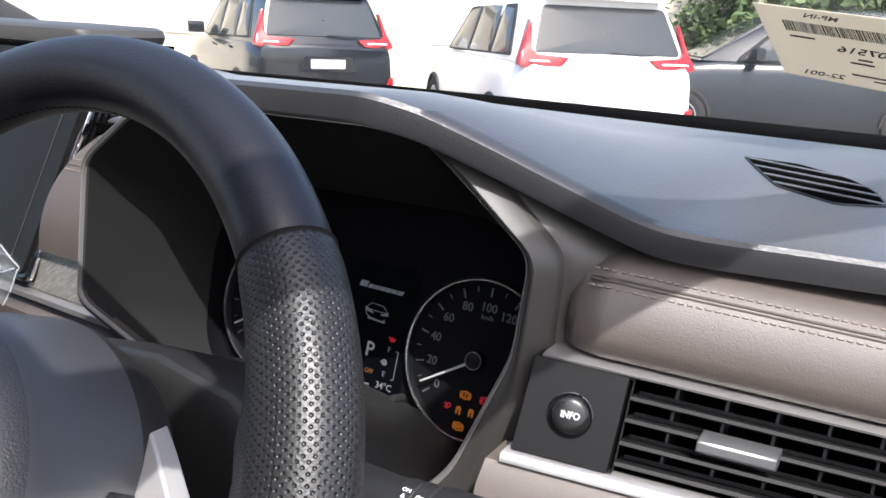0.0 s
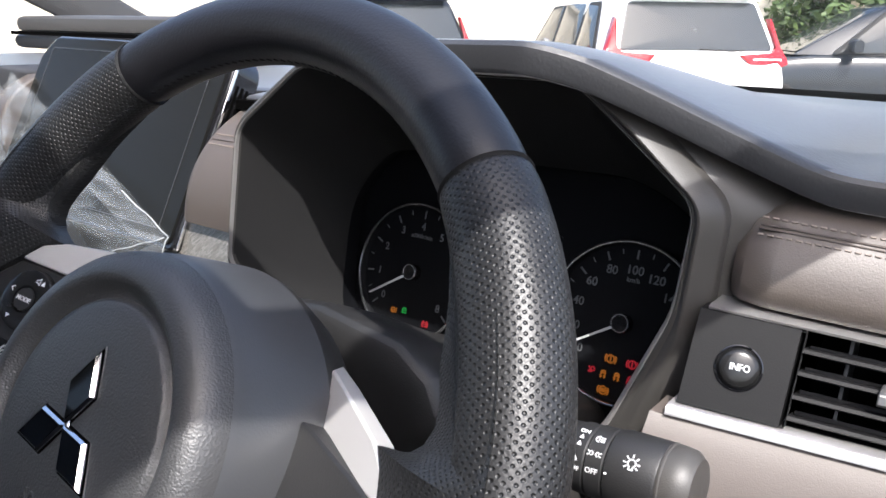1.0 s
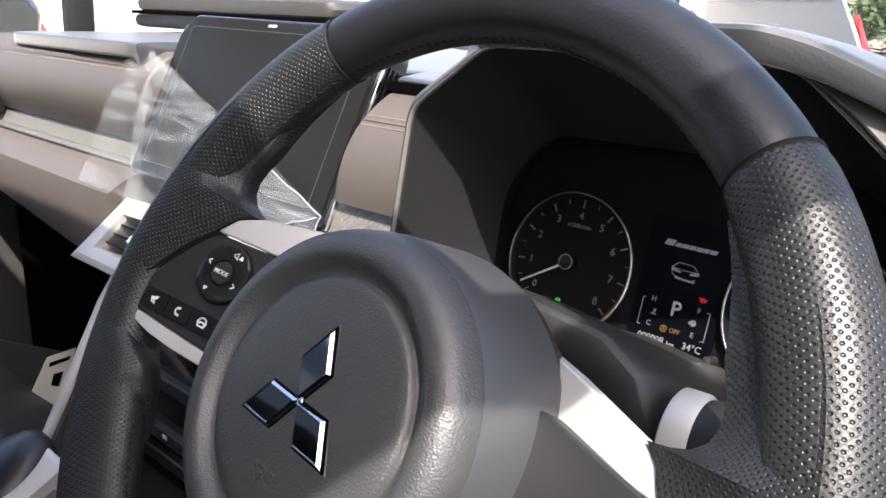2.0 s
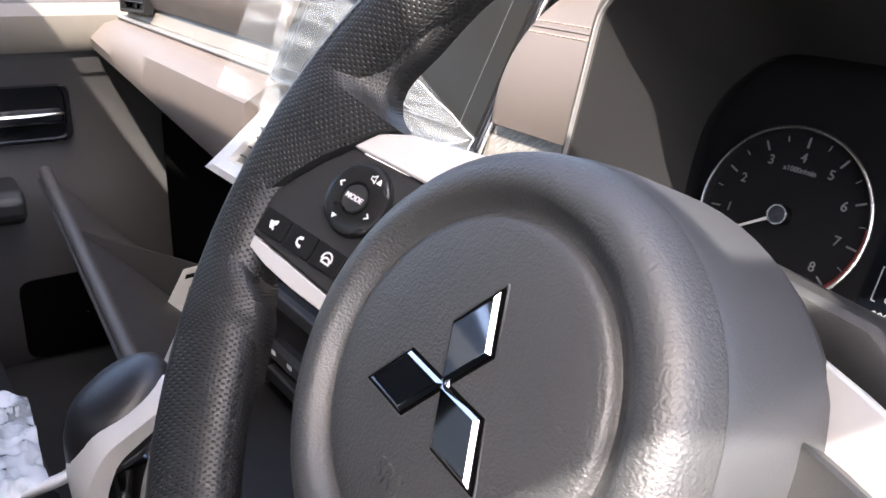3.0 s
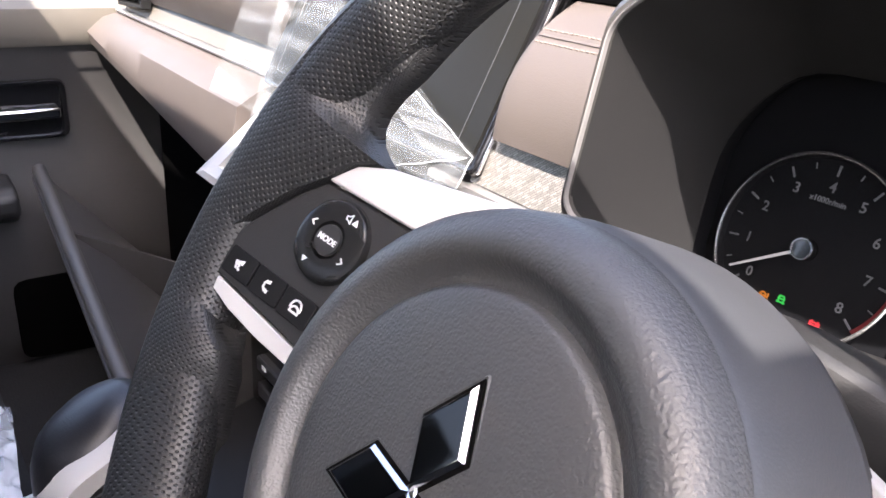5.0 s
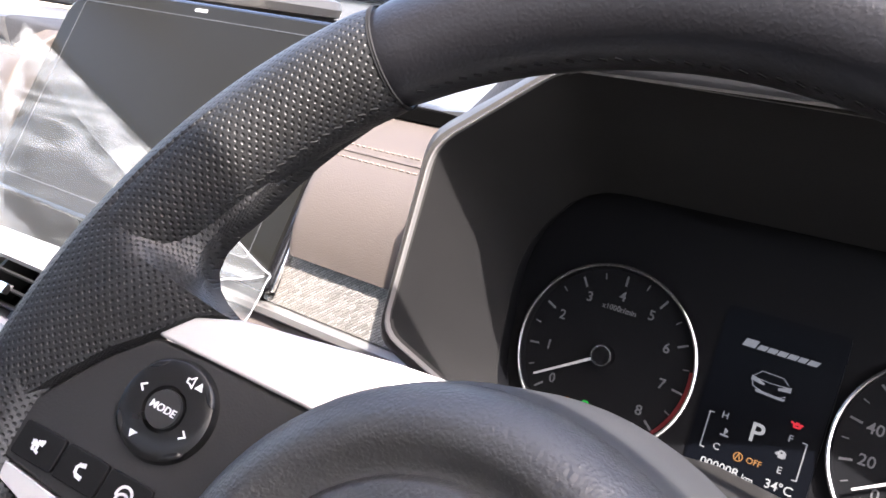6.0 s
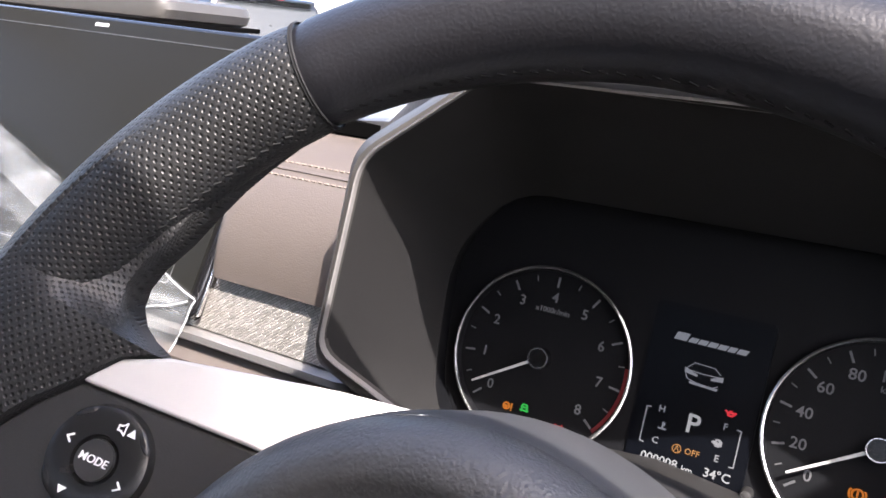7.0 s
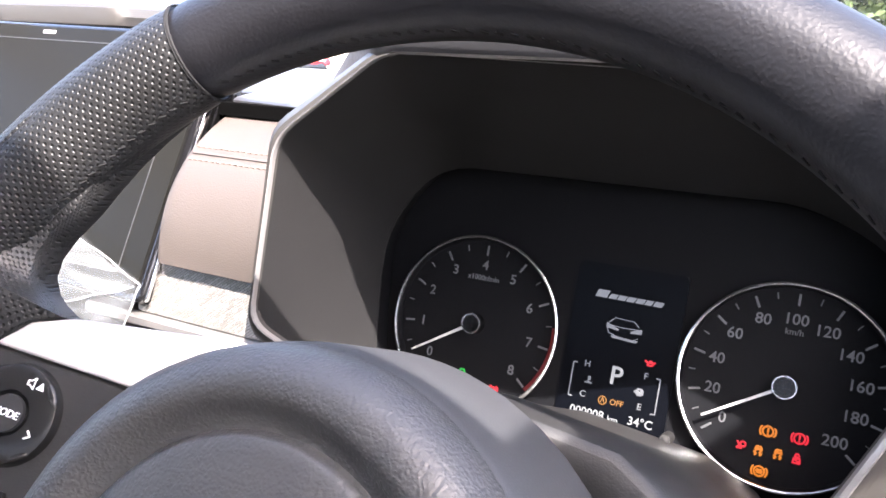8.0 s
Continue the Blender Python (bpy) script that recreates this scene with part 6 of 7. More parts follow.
root_part("gaiter", loft([[(-0.325 + r * math.cos(2 * math.pi * k / 16), -0.045 + r * math.sin(2 * math.pi * k / 16), z) for k in range(16)] for r, z in ((0.045, 0.682), (0.040, 0.692), (0.028, 0.702), (0.020, 0.718), (0.018, 0.730))], close_v=True), LEATHER, lever)
root_part("neck", loft([[(-0.328 + rx * math.cos(2 * math.pi * k / 20), -0.045 + dy + ry * math.sin(2 * math.pi * k / 20), z) for k in range(20)] for rx, ry, dy, z in ((0.015, 0.016, 0, 0.715), (0.016, 0.022, 0, 0.745), (0.018, 0.030, 0.002, 0.765), (0.020, 0.034, 0.004, 0.786))], close_v=True, caps=True), PIANO, lever, label="dark neck")
root_part("knob", loft([[(-0.325 + rx * math.cos(2 * math.pi * k / 28), -0.045 + dy + ry * math.sin(2 * math.pi * k / 28), z + 0.34 * ry * math.sin(2 * math.pi * k / 28)) for k in range(28)] for rx, ry, dy, z in ((0.024, 0.036, 0.004, 0.7980), (0.030, 0.043, 0.004, 0.7990), (0.0325, 0.046, 0.004, 0.8000), (0.0325, 0.046, 0.004, 0.8020), (0.0315, 0.045, 0.004, 0.8035), (0.0322, 0.046, 0.004, 0.8065), (0.0326, 0.046, 0.004, 0.8140), (0.0315, 0.044, 0.003, 0.8220), (0.0275, 0.039, 0.002, 0.8300), (0.019, 0.028, 0.002, 0.8355), (0.008, 0.012, 0.002, 0.8375), (0.001, 0.001, 0.002, 0.8380))], close_v=True, caps=True), LEATHER, lever, label="black leather knob with a seam")
outer_f = rounded([(0.042, 0.842), (-0.026, 0.818), (-0.044, 0.794), (-0.036, 0.712), (0.004, 0.712), (0.014, 0.772)], 0.012, 4)
inner_f = rounded([(0.030, 0.826), (-0.014, 0.807), (-0.026, 0.787), (-0.020, 0.742), (-0.004, 0.742), (0.006, 0.780)], 0.008, 4)
rows = [[(x + 0.024, -0.045 + y, z) for y, z in pts] for x, pts in ((-0.350, outer_f), (-0.310, outer_f), (-0.306, [(y * 0.97, 0.76 + (z - 0.76) * 0.96) for y, z in outer_f]), (-0.308, inner_f), (-0.322, inner_f))]
root_part("side_frame", loft(rows, close_v=True), SILVER, lever, label="satin silver frame below the knob")
bm = bmesh.new()
bmesh.ops.create_uvsphere(bm, u_segments=16, v_segments=8, radius=0.008)
for v in bm.verts:
    v.co = Vector((-0.294 + v.co.x * 0.8, -0.055 + v.co.y * 0.9, 0.770 + v.co.z * 1.6))
root_part("release_button", bm, SATIN, lever, label="dark release button")
lever.matrix_world = Matrix.Translation((-0.325, -0.039, 0.665)) @ Matrix.Diagonal((1.0, 0.78, 1.17, 1.0))

# ---- front passenger seat, still in its plastic wrap ----
seat = base("passenger_seat", pose(-0.80, -0.35, 0.46), "black cloth passenger seat partly wrapped in clear plastic", "seat")
rows = []
for k in range(9):
    t = k / 8
    x = -1.04 + 0.47 * t
    e = 1 - abs(2 * t - 1) ** 4
    rows.append([(x, -0.62, 0.46), (x, -0.62, 0.62 + 0.03 * e), (x, -0.40, 0.62 + 0.02 * e), (x, -0.16, 0.635 + 0.02 * e), (x, -0.075, 0.625 + 0.015 * e), (x, -0.045, 0.590), (x, -0.05, 0.52), (x, -0.08, 0.46)])
root_part("cushion", loft(rows, caps=True), SEATCLOTH, seat, label="black cloth cushion")
rows = [[(x, y + 0.02 * abs(x + 0.8), z) for y, z in ((-0.50, 0.62), (-0.52, 0.80), (-0.60, 1.05), (-0.66, 1.20), (-0.74, 1.20), (-0.72, 0.62))] for x in (-1.03, -0.98, -0.80, -0.62, -0.57)]
root_part("backrest", loft(rows, caps=True), SEATCLOTH, seat, label="black cloth backrest")
crumpled("seat_wrap", [(-0.718, -0.139, 0.655), (-0.640, -0.050, 0.660), (-0.443, -0.068, 0.695), (-0.438, -0.150, 0.695)], 36, 36, 0.010, 22, "crinkled clear plastic wrap on the passenger seat", "plastic film", 9.4, mat=WRAP)

# ---- vehicle paper behind the windscreen, seen from its back ----
pq = [Vector(p) for p in ((0.179, 0.463, 1.199), (0.188, 0.568, 1.1505), (0.288, 0.601, 1.1358), (0.262, 0.481, 1.191))]
BEIGE = material("cream_paper", (0.62, 0.585, 0.49), rough=0.7, grain=0.15, grain_size=0.002, vary=0.05, pattern="NOISE")
_pn = BEIGE.node_tree.nodes
_tl, _mx = _pn.new("ShaderNodeBsdfTranslucent"), _pn.new("ShaderNodeMixShader")
_tl.inputs["Color"].default_value = (0.74, 0.70, 0.60, 1)
_mx.inputs[0].default_value = 0.55
BEIGE.node_tree.links.new(_pn["Principled BSDF"].outputs[0], _mx.inputs[1])
BEIGE.node_tree.links.new(_tl.outputs[0], _mx.inputs[2])
BEIGE.node_tree.links.new(_mx.outputs[0], _pn["Material Output"].inputs[0])
INK = material("dark_ink", (0.05, 0.045, 0.04), rough=0.8, vary=0.0)
px_ = (pq[3] - pq[0]).normalized()
pn = (pq[1] - pq[0]).cross(px_).normalized()
if pn.y > 0:
    pn = -pn
py_ = pn.cross(px_)
pm = Matrix.Translation(pq[0]) @ Matrix((px_, py_, pn)).transposed().to_4x4()
card = base("vehicle_paper", pm, "cream paper sheet with mirrored print stuck behind the windscreen", "paper")
loc = [pm.inverted() @ p for p in pq]
part("sheet", plate([(p.x, p.y) for p in loc], -0.0010, -0.0004), BEIGE, card, smooth=False)


def on_card(u, v):
    a, d, c, b = loc
    p = a.lerp(b, u).lerp(d.lerp(c, u), v)
    return p.x, p.y


rnd = random.Random(5)
u = 0.17
while u < 0.96:
    w = rnd.choice((0.006, 0.009, 0.014))
    part("code_bar", plate([on_card(u, 0.17), on_card(u + w, 0.17), on_card(u + w, 0.30), on_card(u, 0.30)], -0.0004, -0.0002), INK, card, smooth=False)
    u += w + rnd.choice((0.005, 0.008, 0.010))
ang = math.degrees(math.atan2(on_card(0.9, 0.4)[1] - on_card(0.4, 0.4)[1], on_card(0.9, 0.4)[0] - on_card(0.4, 0.4)[0]))
FLIP = Matrix.Diagonal((-1, 1, 1, 1))
for text, size, (u, v) in (("MP-IN", 0.0085, (0.48, 0.08)), ("BL07516", 0.0135, (0.75, 0.46)), ("22-001", 0.0110, (0.30, 0.90))):
    x, y = on_card(u, v)
    ob = lettering("word", text, size, pose(x, y, -0.0003, 0, 0, ang) @ FLIP, INK, card, "mirrored dark print", depth=0.0001)
for u0, u1, v in ((0.62, 0.72, 0.56), (0.55, 0.72, 0.62), (0.86, 0.93, 0.62), (0.84, 0.94, 0.68), (0.86, 0.94, 0.74), (0.52, 0.94, 0.80), (0.66, 0.94, 0.86), (0.82, 0.94, 0.92), (0.18, 0.36, 0.36)):
    part("print_bar", plate([on_card(u0, v), on_card(u1, v), on_card(u1, v + 0.022), on_card(u0, v + 0.022)], -0.0004, -0.0002), INK, card, smooth=False)

# ---- outside: ground, wall, trees, parked cars ----
GZ = -0.165
ASPHALT = material("pale_concrete_ground", (0.36, 0.34, 0.30), rough=0.9, grain=0.4, grain_size=0.03, vary=0.25, vary_size=1.5, pattern="NOISE")
ground = tagged(part("ground", loft([[(x, y, GZ) for x in (-900, -40, -10, 0, 10, 40, 900)] for y in (-900, -40, -10, 0, 10, 40, 900)]), ASPHALT, smooth=False), "pale worn concrete parking ground", "ground", kind="structure")
PLASTER = material("stained_cream_plaster", (0.62, 0.57, 0.46), rough=0.9, grain=0.3, grain_size=0.05, vary=0.30, vary_size=1.1, pattern="NOISE")
yard_wall = tagged(thing("wall_yard", pose(-8.71, 12.73, GZ, 0, 0, 17.1)), "stained cream plastered yard wall with piers", "wall", kind="structure")
part("wall_face", box(-22, 9.0, 0, 0.20, 0, 3.1), PLASTER, yard_wall, smooth=False)
for k in range(11):
    part("pier", box(-22 + 3.0 * k, -21.62 + 3.0 * k, -0.10, 0.0, 0, 3.2), PLASTER, yard_wall, bevel=0.02)
part("coping", box(-22.1, 9.1, -0.14, 0.30, 3.1, 3.24), PLASTER, yard_wall, bevel=0.02)
part("plinth", box(-22, 9.0, -0.06, 0.0, 0, 0.55), PLASTER, yard_wall, bevel=0.02)
for k in range(7):
    part("panel_recess", box(-20.9 + 3.0 * k, -19.5 + 3.0 * k, -0.03, 0.0, 0.9, 2.6), PLASTER, yard_wall, bevel=0.01)
post = tagged(part("gate_post", tube([(-2.34, 12.28, GZ), (-2.34, 12.28, GZ + 4.0)], 0.055, 12), material("weathered_post", (0.42, 0.36, 0.25), rough=0.8, vary=0.3, vary_size=0.2)), "weathered round post standing by the parked cars", "post")

LEAF = material("green_leaves", (0.075, 0.115, 0.035), rough=0.5, vary=0.45, vary_size=0.25)
BARK = material("brown_bark", (0.12, 0.09, 0.06), rough=0.9, grain=0.6, grain_size=0.02, vary=0.3, pattern="NOISE")


def tree(x, y, h, r, seed, leaves):
    rnd = random.Random(seed)
    t = tagged(thing("tree", pose(x, y, GZ)), "leafy green tree behind the parked cars", "tree", group="trees by the yard wall")
    part("trunk", tube([(0, 0, 0), (0.05, 0.03, h * 0.3), (-0.04, 0.05, h * 0.6), (0.03, 0, h * 0.85)], 0.10, 10, r_end=0.03), BARK, t)
    tips = []
    for k in range(9):
        a, up = rnd.uniform(0, 6.28), rnd.uniform(0.15, 0.7) * h
        tip = Vector((math.cos(a) * r * rnd.uniform(0.5, 0.95), math.sin(a) * r * rnd.uniform(0.5, 0.95), min(h, up + r * rnd.uniform(0.3, 0.8))))
        tips.append(tip)
        part("limb", tube([(0, 0, up), tip * 0.5 + Vector((0, 0, up * 0.5)), tip], 0.035, 6, r_end=0.008), BARK, t)
    verts, faces = [], []
    for k in range(leaves):
        c = rnd.choice(tips) if rnd.random() < 0.75 else Vector((0, 0, h * rnd.uniform(0.25, 0.9)))
        p = c + Vector((rnd.gauss(0, r * 0.30), rnd.gauss(0, r * 0.30), rnd.gauss(0, r * 0.30)))
        if p.z < 0.1:
            continue
        d = Vector((rnd.gauss(0, 1), rnd.gauss(0, 1), rnd.gauss(0, 0.6))).normalized()
        w = d.cross(Vector((rnd.gauss(0, 1), rnd.gauss(0, 1), 1))).normalized()
        ln = rnd.uniform(0.05, 0.11)
        i = len(verts)
        verts += [p - d * ln, p + w * ln * 0.45, p + d * ln, p - w * ln * 0.45]
        faces.append((i, i + 1, i + 2, i + 3))
    me = bpy.data.meshes.new("crown")
    me.from_pydata(verts, [], faces)
    me.materials.append(LEAF)
    crown = new("crown", me)
    crown.parent = t
    tagged(crown, "dense green leaves", kind="stuff")
    return t


tree(-1.62, 13.12, 3.6, 1.3, 1, 9000)
tree(0.44, 14.03, 3.9, 1.5, 2, 9000)
tree(2.45, 13.74, 3.4, 1.4, 3, 6000)
tree(-2.74, 13.46, 3.0, 0.9, 4, 3500)

TYRE = material("tyre_rubber", (0.02, 0.02, 0.02), rough=0.8, vary=0.2)
ALLOY = material("alloy_rim", (0.45, 0.45, 0.46), rough=0.3, metal=0.8, vary=0.05)
DARKGLASS = material("car_window_glass", (0.035, 0.040, 0.042), rough=0.06, vary=0.0, spec=0.6)
LAMP_RED = material("red_tail_lamp", (0.30, 0.012, 0.016), rough=0.15, vary=0.05, coat=0.3)
LAMP_CLEAR = material("clear_lamp", (0.75, 0.75, 0.75), rough=0.1, vary=0.0, coat=0.5)
PLATE_GREY = material("number_plate", (0.35, 0.36, 0.36), rough=0.5, vary=0.0)
WHITE_PAINT = material("white_car_paint", (0.78, 0.78, 0.77), rough=0.22, vary=0.02, coat=0.6)
DARK_PAINT = material("dark_blue_grey_car_paint", (0.020, 0.025, 0.031), rough=0.20, vary=0.03, coat=0.2, spec=0.4)
BLACK_PAINT = material("black_car_paint", (0.008, 0.010, 0.013), rough=0.20, vary=0.03, coat=0.4, spec=0.5)

BODY = [  # y, half width, bottom, top of the lower body
    (0.00, 0.74, 0.42, 0.98), (0.03, 0.82, 0.34, 1.02), (0.12, 0.86, 0.28, 1.04), (0.60, 0.875, 0.24, 1.05), (1.60, 0.875, 0.23, 1.04), (2.60, 0.875, 0.23, 1.03), (3.20, 0.87, 0.24, 1.02), (3.70, 0.86, 0.26, 0.97), (4.15, 0.82, 0.28, 0.90), (4.38, 0.72, 0.34, 0.82), (4.46, 0.60, 0.42, 0.74)]
CABIN = [  # y at the belt, y at the roof, half width at the belt, at the roof, roof height
    (0.035, 0.30, 0.66, 0.52, 1.56), (0.06, 0.36, 0.80, 0.62, 1.62), (0.30, 0.55, 0.815, 0.64, 1.665), (1.20, 1.25, 0.82, 0.65, 1.69), (2.10, 1.95, 0.815, 0.64, 1.67), (2.90, 2.35, 0.80, 0.62, 1.62), (3.42, 2.55, 0.72, 0.55, 1.56)]


def cabin_x(z, k=0.0):
    t = (z - 1.03) / 0.60
    return 0.818 + (0.645 - 0.818) * t + k


def back_y(z, k=0.0):
    return 0.045 + 0.27 * (z - 1.03) / 0.55 - k


def parked_car(name_label, paint, m, lamps=True):
    car = tagged(thing("car", m), name_label, "car", group="parked cars")
    rows = []
    for y, w, lo, top in BODY:
        half = [(0.0, lo), (w * 0.90, lo), (w * 0.985, lo + 0.12), (w, (lo + top) / 2), (w * 0.985, top - 0.16), (w * 0.955, top - 0.05), (w * 0.90, top), (0.0, top + 0.012)]
        rows.append([(x, y, z) for x, z in half] + [(-x, y, z) for x, z in half[-2:0:-1]])
    body = part("body", loft(rows, close_v=True, caps=True), paint, car, bevel=0.012)
    rows = []
    for yb, yr, wb, wr, zr in CABIN:
        half = [(0, yb, 1.02), (wb, yb, 1.02)]
        for k in (0.35, 0.7, 0.92):
            half.append((wb + (wr - wb) * k, yb + (yr - yb) * k, 1.02 + (zr - 0.03 - 1.02) * k))
        half += [(wr * 0.93, yr, zr - 0.012), (wr * 0.5, yr, zr + 0.01), (0, yr, zr + 0.014)]
        rows.append(half + [(-x, y, z) for x, y, z in half[-2:0:-1]])
    part("roof", loft(rows, close_v=True, caps=True), paint, car, bevel=0.01)
    glass = rounded([(-0.70, 1.125), (0.70, 1.125), (0.585, 1.535), (-0.585, 1.535)], 0.04, 4)
    rw = part("rear_window", loft([[(x * g, back_y(1.30 + (z - 1.30) * g, o), 1.30 + (z - 1.30) * g) for x, z in glass] for o, g in ((-0.02, 1.0), (0.012, 1.0), (0.014, 0.97), (0.014, 0.02))], close_v=True), DARKGLASS, car, "dark rear window")
    part("rear_wiper", loft([[(x, back_y(z, 0.03) + a, z + b) for a, b in ((0, 0), (-0.015, 0.008), (0, 0.016))] for x, z in ((0.02, 1.13), (0.30, 1.115), (0.42, 1.12))], close_v=True, caps=True), TYRE, rw)
    part("spoiler", loft([[(x, 0.30 + y, 1.585 + z) for y, z in ((0.12, 0.05), (-0.06, 0.030), (-0.10, 0.010), (-0.05, -0.005), (0.08, 0.0))] for x in (-0.56, -0.3, 0.0, 0.3, 0.56)], close_v=True, caps=True), paint, car, bevel=0.006)
    part("brake_lamp", box(-0.16, 0.16, 0.205, 0.24, 1.592, 1.612), LAMP_RED, car, "red high brake lamp", bevel=0.004)
    for s in (1, -1):
        def side_pane(pts, name="side_window"):
            q = rounded(pts, 0.03, 3)
            cy, cz = sum(p[0] for p in q) / len(q), sum(p[1] for p in q) / len(q)
            return part(name, loft([[(s * cabin_x(cz + (z - cz) * g, o), cy + (y - cy) * g, cz + (z - cz) * g) for y, z in q] for o, g in ((-0.03, 1.0), (0.010, 1.0), (0.012, 0.97), (0.012, 0.02))], close_v=True), DARKGLASS, car, "dark side window")
        band = rounded([(0.46, 1.075), (3.00, 1.045), (2.44, 1.525), (0.74, 1.545)], 0.04, 3)
        part("window_surround", loft([[(s * cabin_x(z, o), y, z) for y, z in band] for o in (-0.03, 0.0075)], close_v=True, caps=True), TYRE, car, "black window surround")
        side_pane([(0.55, 1.10), (1.10, 1.08), (1.12, 1.52), (0.78, 1.50)])
        side_pane([(1.18, 1.08), (1.98, 1.07), (1.92, 1.53), (1.20, 1.53)])
        side_pane([(2.06, 1.07), (2.92, 1.06), (2.42, 1.49), (2.00, 1.52)])
        if lamps:
            lamp_pts = [(0.845, 1.06), (0.800, 1.16), (0.722, 1.40), (0.712, 1.40), (0.738, 1.16), (0.690, 1.105), (0.390, 1.085), (0.470, 1.010), (0.800, 0.990), (0.850, 1.01)]
            lp = part("tail_lamp", loft([[(s * (0.68 + (x - 0.68) * g), back_y(z, o) + (0.10 if x > 0.78 else 0.0) * 0.5, 1.13 + (z - 1.13) * g) for x, z in lamp_pts] for o, g in ((-0.06, 1.0), (0.030, 1.0), (0.036, 0.96), (0.036, 0.85))], close_v=True, caps=True), LAMP_RED, car, "red L-shaped tail lamp")
            part("lamp_band", loft([[(s * x, back_y(z, 0.039), z) for z in (1.045, 1.060)] for x in (0.50, 0.76)]), LAMP_CLEAR, lp, smooth=False)
            part("reflector", plate([(s * 0.72, 0.46), (s * 0.84, 0.50), (s * 0.84, 0.66), (s * 0.78, 0.64)], -0.012, 0.06, axis=1), LAMP_RED, car, "red bumper reflector", bevel=0.004)
        part("door_mirror", loft([[(s * (0.86 + 0.22 * u), 2.80 + dy, 1.08 + dz) for dy, dz in ((0.05, 0.0), (0.0, -0.02), (-0.06, 0.0), (-0.06, 0.11), (0.0, 0.14), (0.05, 0.11))] for u in (0.0, 0.35, 0.9, 1.0)], close_v=True, caps=True), paint if lamps else TYRE, car, bevel=0.01)
        for y in (1.62, 2.55):
            part("door_handle", box(s * 0.870 - 0.012, s * 0.870 + 0.016, y - 0.42, y - 0.26, 0.93, 0.955), paint, car, bevel=0.005)
        for y in (0.85, 3.62):
            bm = bmesh.new()
            rows = [[(s * (0.86 - 0.20 + 0.20 * a), y + r * math.cos(2 * math.pi * k / 28), 0.33 + r * math.sin(2 * math.pi * k / 28)) for k in range(28)] for r, a in ((0.20, 0.95), (0.235, 1.02), (0.31, 1.06), (0.33, 1.0), (0.33, 0.1))]
            wh = part("wheel", loft(rows, close_v=True), TYRE, car)
            part("rim", loft([[(s * (0.86 + o), y + r * math.cos(2 * math.pi * k / 28), 0.33 + r * math.sin(2 * math.pi * k / 28)) for k in range(28)] for r, o in ((0.215, 0.0), (0.205, 0.006), (0.19, -0.02), (0.05, -0.015), (0.002, 0.0))], close_v=True), ALLOY, wh, "grey alloy rim")
            part("wheel_arch", loft([[(s * (0.872 + o), y + r * math.cos(math.pi * k / 18), 0.33 + r * math.sin(math.pi * k / 18)) for k in range(19)] for r, o in ((0.345, -0.12), (0.345, 0.012), (0.375, 0.014), (0.385, -0.01))]), TYRE, car)
    part("windscreen", loft([[(x * g, 3.42 - 1.61 * (1.28 + (z - 1.28) * g - 1.02) + o, 1.28 + (z - 1.28) * g) for x, z in rounded([(-0.67, 1.06), (0.67, 1.06), (0.53, 1.52), (-0.53, 1.52)], 0.05, 4)] for o, g in ((-0.03, 1.0), (0.016, 1.0), (0.020, 0.97), (0.020, 0.02))], close_v=True), DARKGLASS, car, "dark windscreen")
    for s in (1, -1):
        hl = part("headlamp", loft([[(s * x, y + o, z) for x, y, z in ((0.42, 4.40, 0.70), (0.74, 4.26, 0.76), (0.76, 4.22, 0.86), (0.44, 4.36, 0.78))] for o in (-0.04, 0.05)], close_v=True, caps=True), LAMP_CLEAR, car, "clear headlamp", bevel=0.01)
        part("fog_lamp", box(s * 0.60 - 0.07, s * 0.60 + 0.07, 4.33, 4.425, 0.46, 0.58), LAMP_CLEAR, car, bevel=0.015)
    part("grille", box(-0.40, 0.40, 4.40, 4.475, 0.48, 0.68), TYRE, car, "black front grille", bevel=0.02)
    part("plate_recess", loft([[(x * g, 0.0 - 0.006 + o, 0.80 + (z - 0.80) * g) for x, z in ((-0.36, 0.72), (0.36, 0.72), (0.30, 0.90), (-0.30, 0.90))] for o, g in ((-0.016, 1.0), (-0.018, 0.96), (-0.006, 0.90), (-0.006, 0.02))], close_v=True), paint, car)
    pl = part("number_plate", box(-0.215, 0.215, -0.020, -0.014, 0.755, 0.865), PLATE_GREY, car, bevel=0.004)
    bm = bmesh.new()
    for x0, w in ((-0.17, 0.10), (0.02, 0.14)):
        box(x0, x0 + w, -0.0215, -0.0205, 0.79, 0.835, bm)
    part("plate_bars", bm, LAMP_CLEAR, pl, smooth=False)
    part("bumper_strip", box(-0.62, 0.62, -0.030, 0.05, 0.40, 0.50), TYRE, car, bevel=0.02)
    return car


parked_car("white people carrier parked with its tail to the camera", WHITE_PAINT, pose(-2.36, 6.82, GZ, 0, 0, 45.1))
parked_car("black people carrier parked beside a white one", BLACK_PAINT, pose(-6.01, 7.22, GZ, 0, 0, 60.1))
parked_car("dark blue-grey people carrier parked side-on under the trees", DARK_PAINT, pose(0.20, 12.30, GZ, 0, 0, 118.1))
parked_car("white car parked at the passenger side", WHITE_PAINT, pose(-7.01, 1.81, GZ, 0, 0, 81.1))

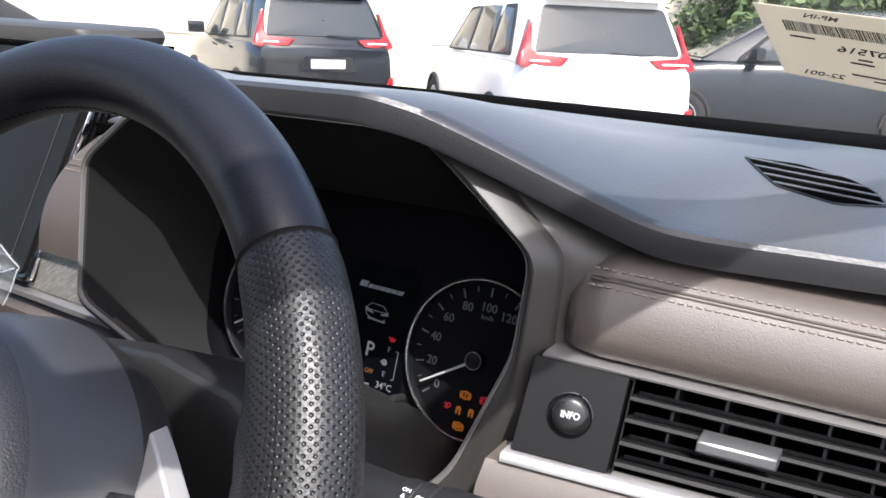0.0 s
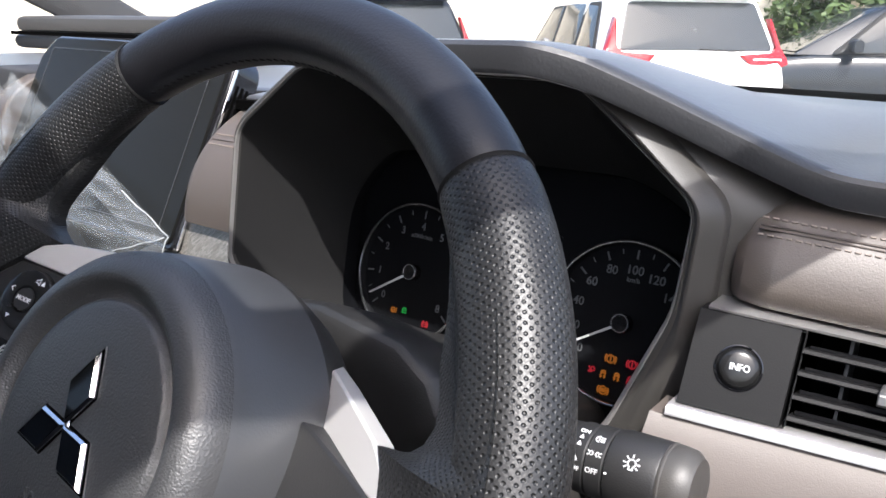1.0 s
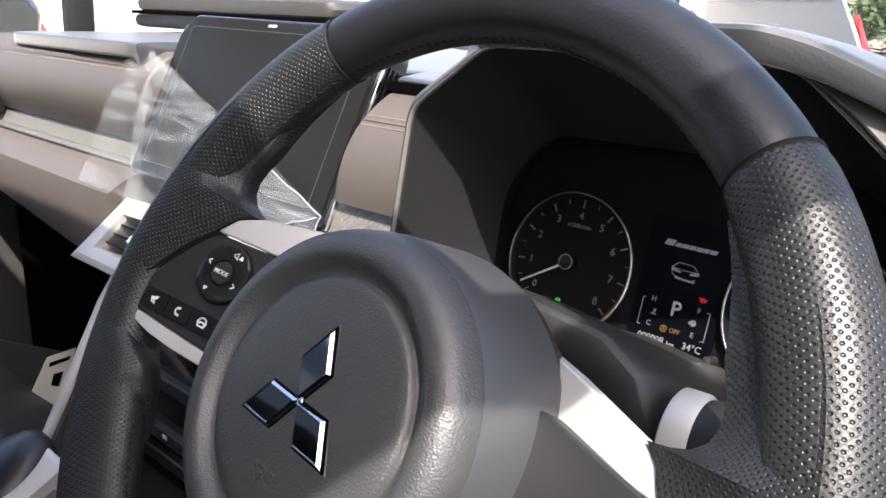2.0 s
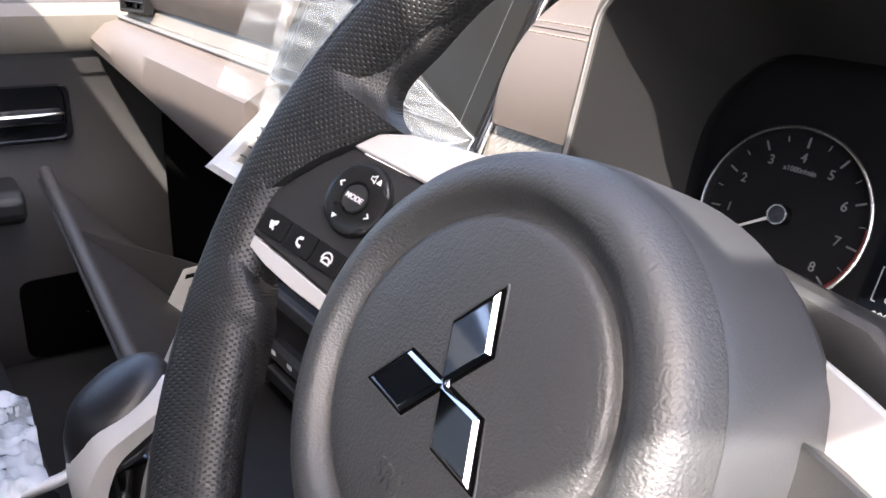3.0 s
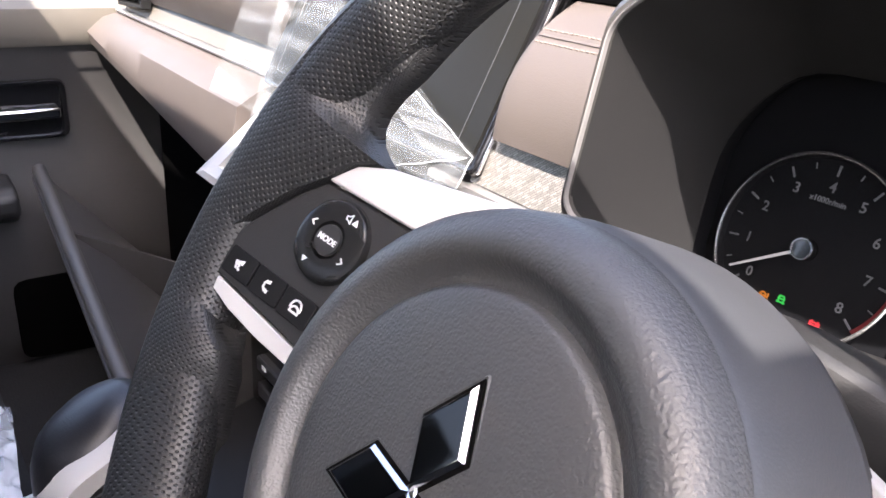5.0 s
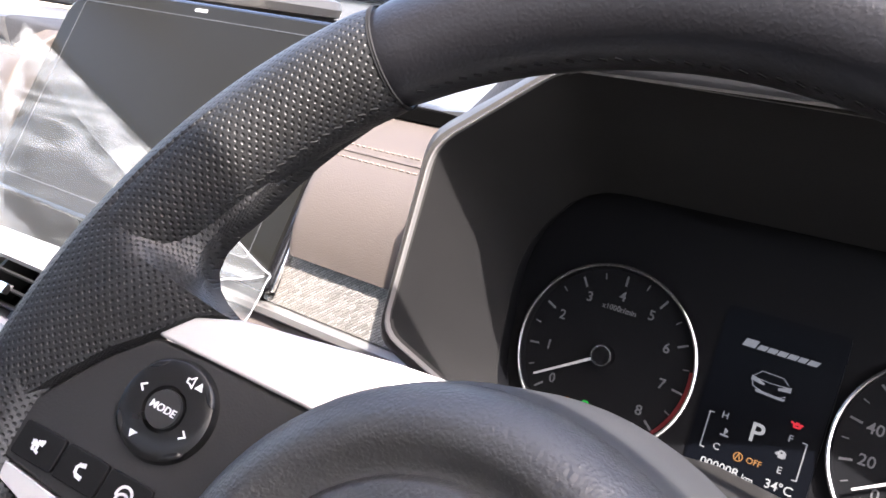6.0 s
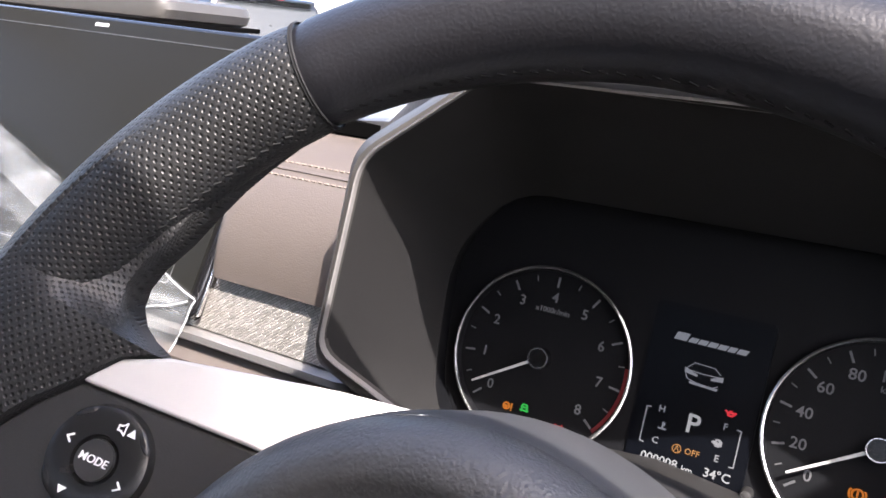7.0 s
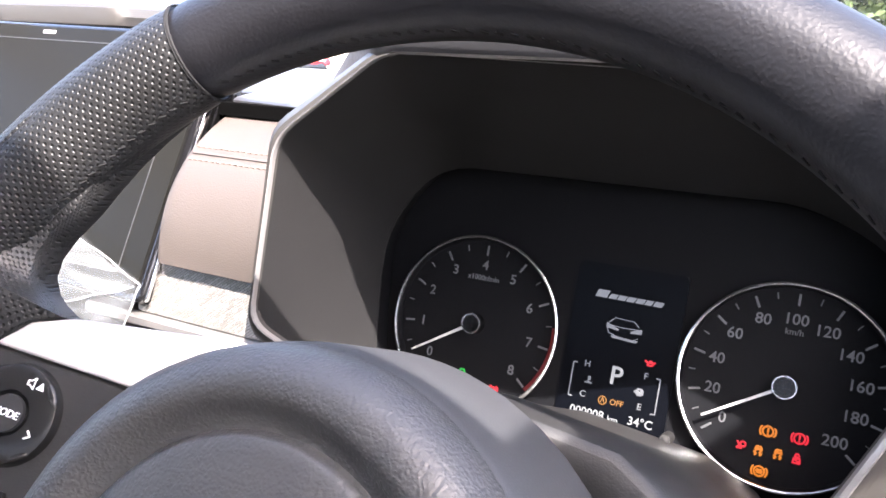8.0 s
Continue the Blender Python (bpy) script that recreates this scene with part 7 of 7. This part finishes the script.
# ---- the car's own door mirror, seen through the passenger window ----
own = base("door_mirror", pose(-1.33, 0.31, 1.03), "black door mirror outside the passenger window", "mirror")
root_part("shell", loft([[(-1.335 + 0.115 * u, 0.315 + dy * g, 1.100 + 1.35 * dz * g) for dy, dz in ((0.05, -0.06), (-0.05, -0.06), (-0.06, 0.0), (-0.05, 0.065), (0.03, 0.07), (0.07, 0.02))] for k, (u, g) in enumerate(((-1.0, 0.75), (-0.8, 1.0), (0.8, 1.0), (1.0, 0.8)))], close_v=True, caps=True), PAINT_OUT, own, label="black shell", bevel=0.008)
root_part("mirror_glass", plate([(-1.425, 1.035), (-1.245, 1.035), (-1.240, 1.168), (-1.420, 1.168)], 0.2535, 0.2560, axis=1), CHROME, own, label="mirror glass", smooth=False)
root_part("arm", box(-1.24, -1.09, 0.30, 0.34, 1.03, 1.06), PAINT_OUT, own, bevel=0.006)

# ---- the car's own underbody and wheels, which carry the cabin ----
under = thing("car_underbody", pose(CX, -0.45, GZ), "plain black underbody and wheels that carry the cabin", "underbody")
BASES[under.name] = pose(CX, -0.45, GZ)
rows = [[(CX + sx * w, y, z) for sx, z in ((-1, 0.06), (1, 0.06), (1, 0.415), (-1, 0.415))] for y, w in ((-1.72, 0.76), (0.70, 0.76), (1.30, 0.74), (1.62, 0.66))]
root_part("floor_pan", loft(rows, close_v=True, caps=True), PAINT_OUT, under, bevel=0.02)
rows = [[(CX + sx * w, y, z) for sx, z in ((-1, 0.42), (1, 0.42), (0.95, h), (-0.95, h))] for y, w, h in ((0.78, 0.80, 0.98), (1.20, 0.78, 0.86), (1.50, 0.72, 0.74), (1.62, 0.64, 0.60))]
root_part("bonnet", loft(rows, close_v=True, caps=True), PAINT_OUT, under, label="low black bonnet", bevel=0.02)
for sx in (-1, 1):
    for y in (-1.30, 1.05):
        wrows = [[(CX + sx * (0.66 + o), y + r * math.cos(2 * math.pi * k / 28), GZ + 0.32 + r * math.sin(2 * math.pi * k / 28)) for k in range(28)] for r, o in ((0.05, 0.17), (0.20, 0.16), (0.235, 0.19), (0.30, 0.20), (0.32, 0.17), (0.32, 0.02), (0.20, 0.0))]
        root_part("wheel", loft(wrows, close_v=True, caps=True), TYRE, under)
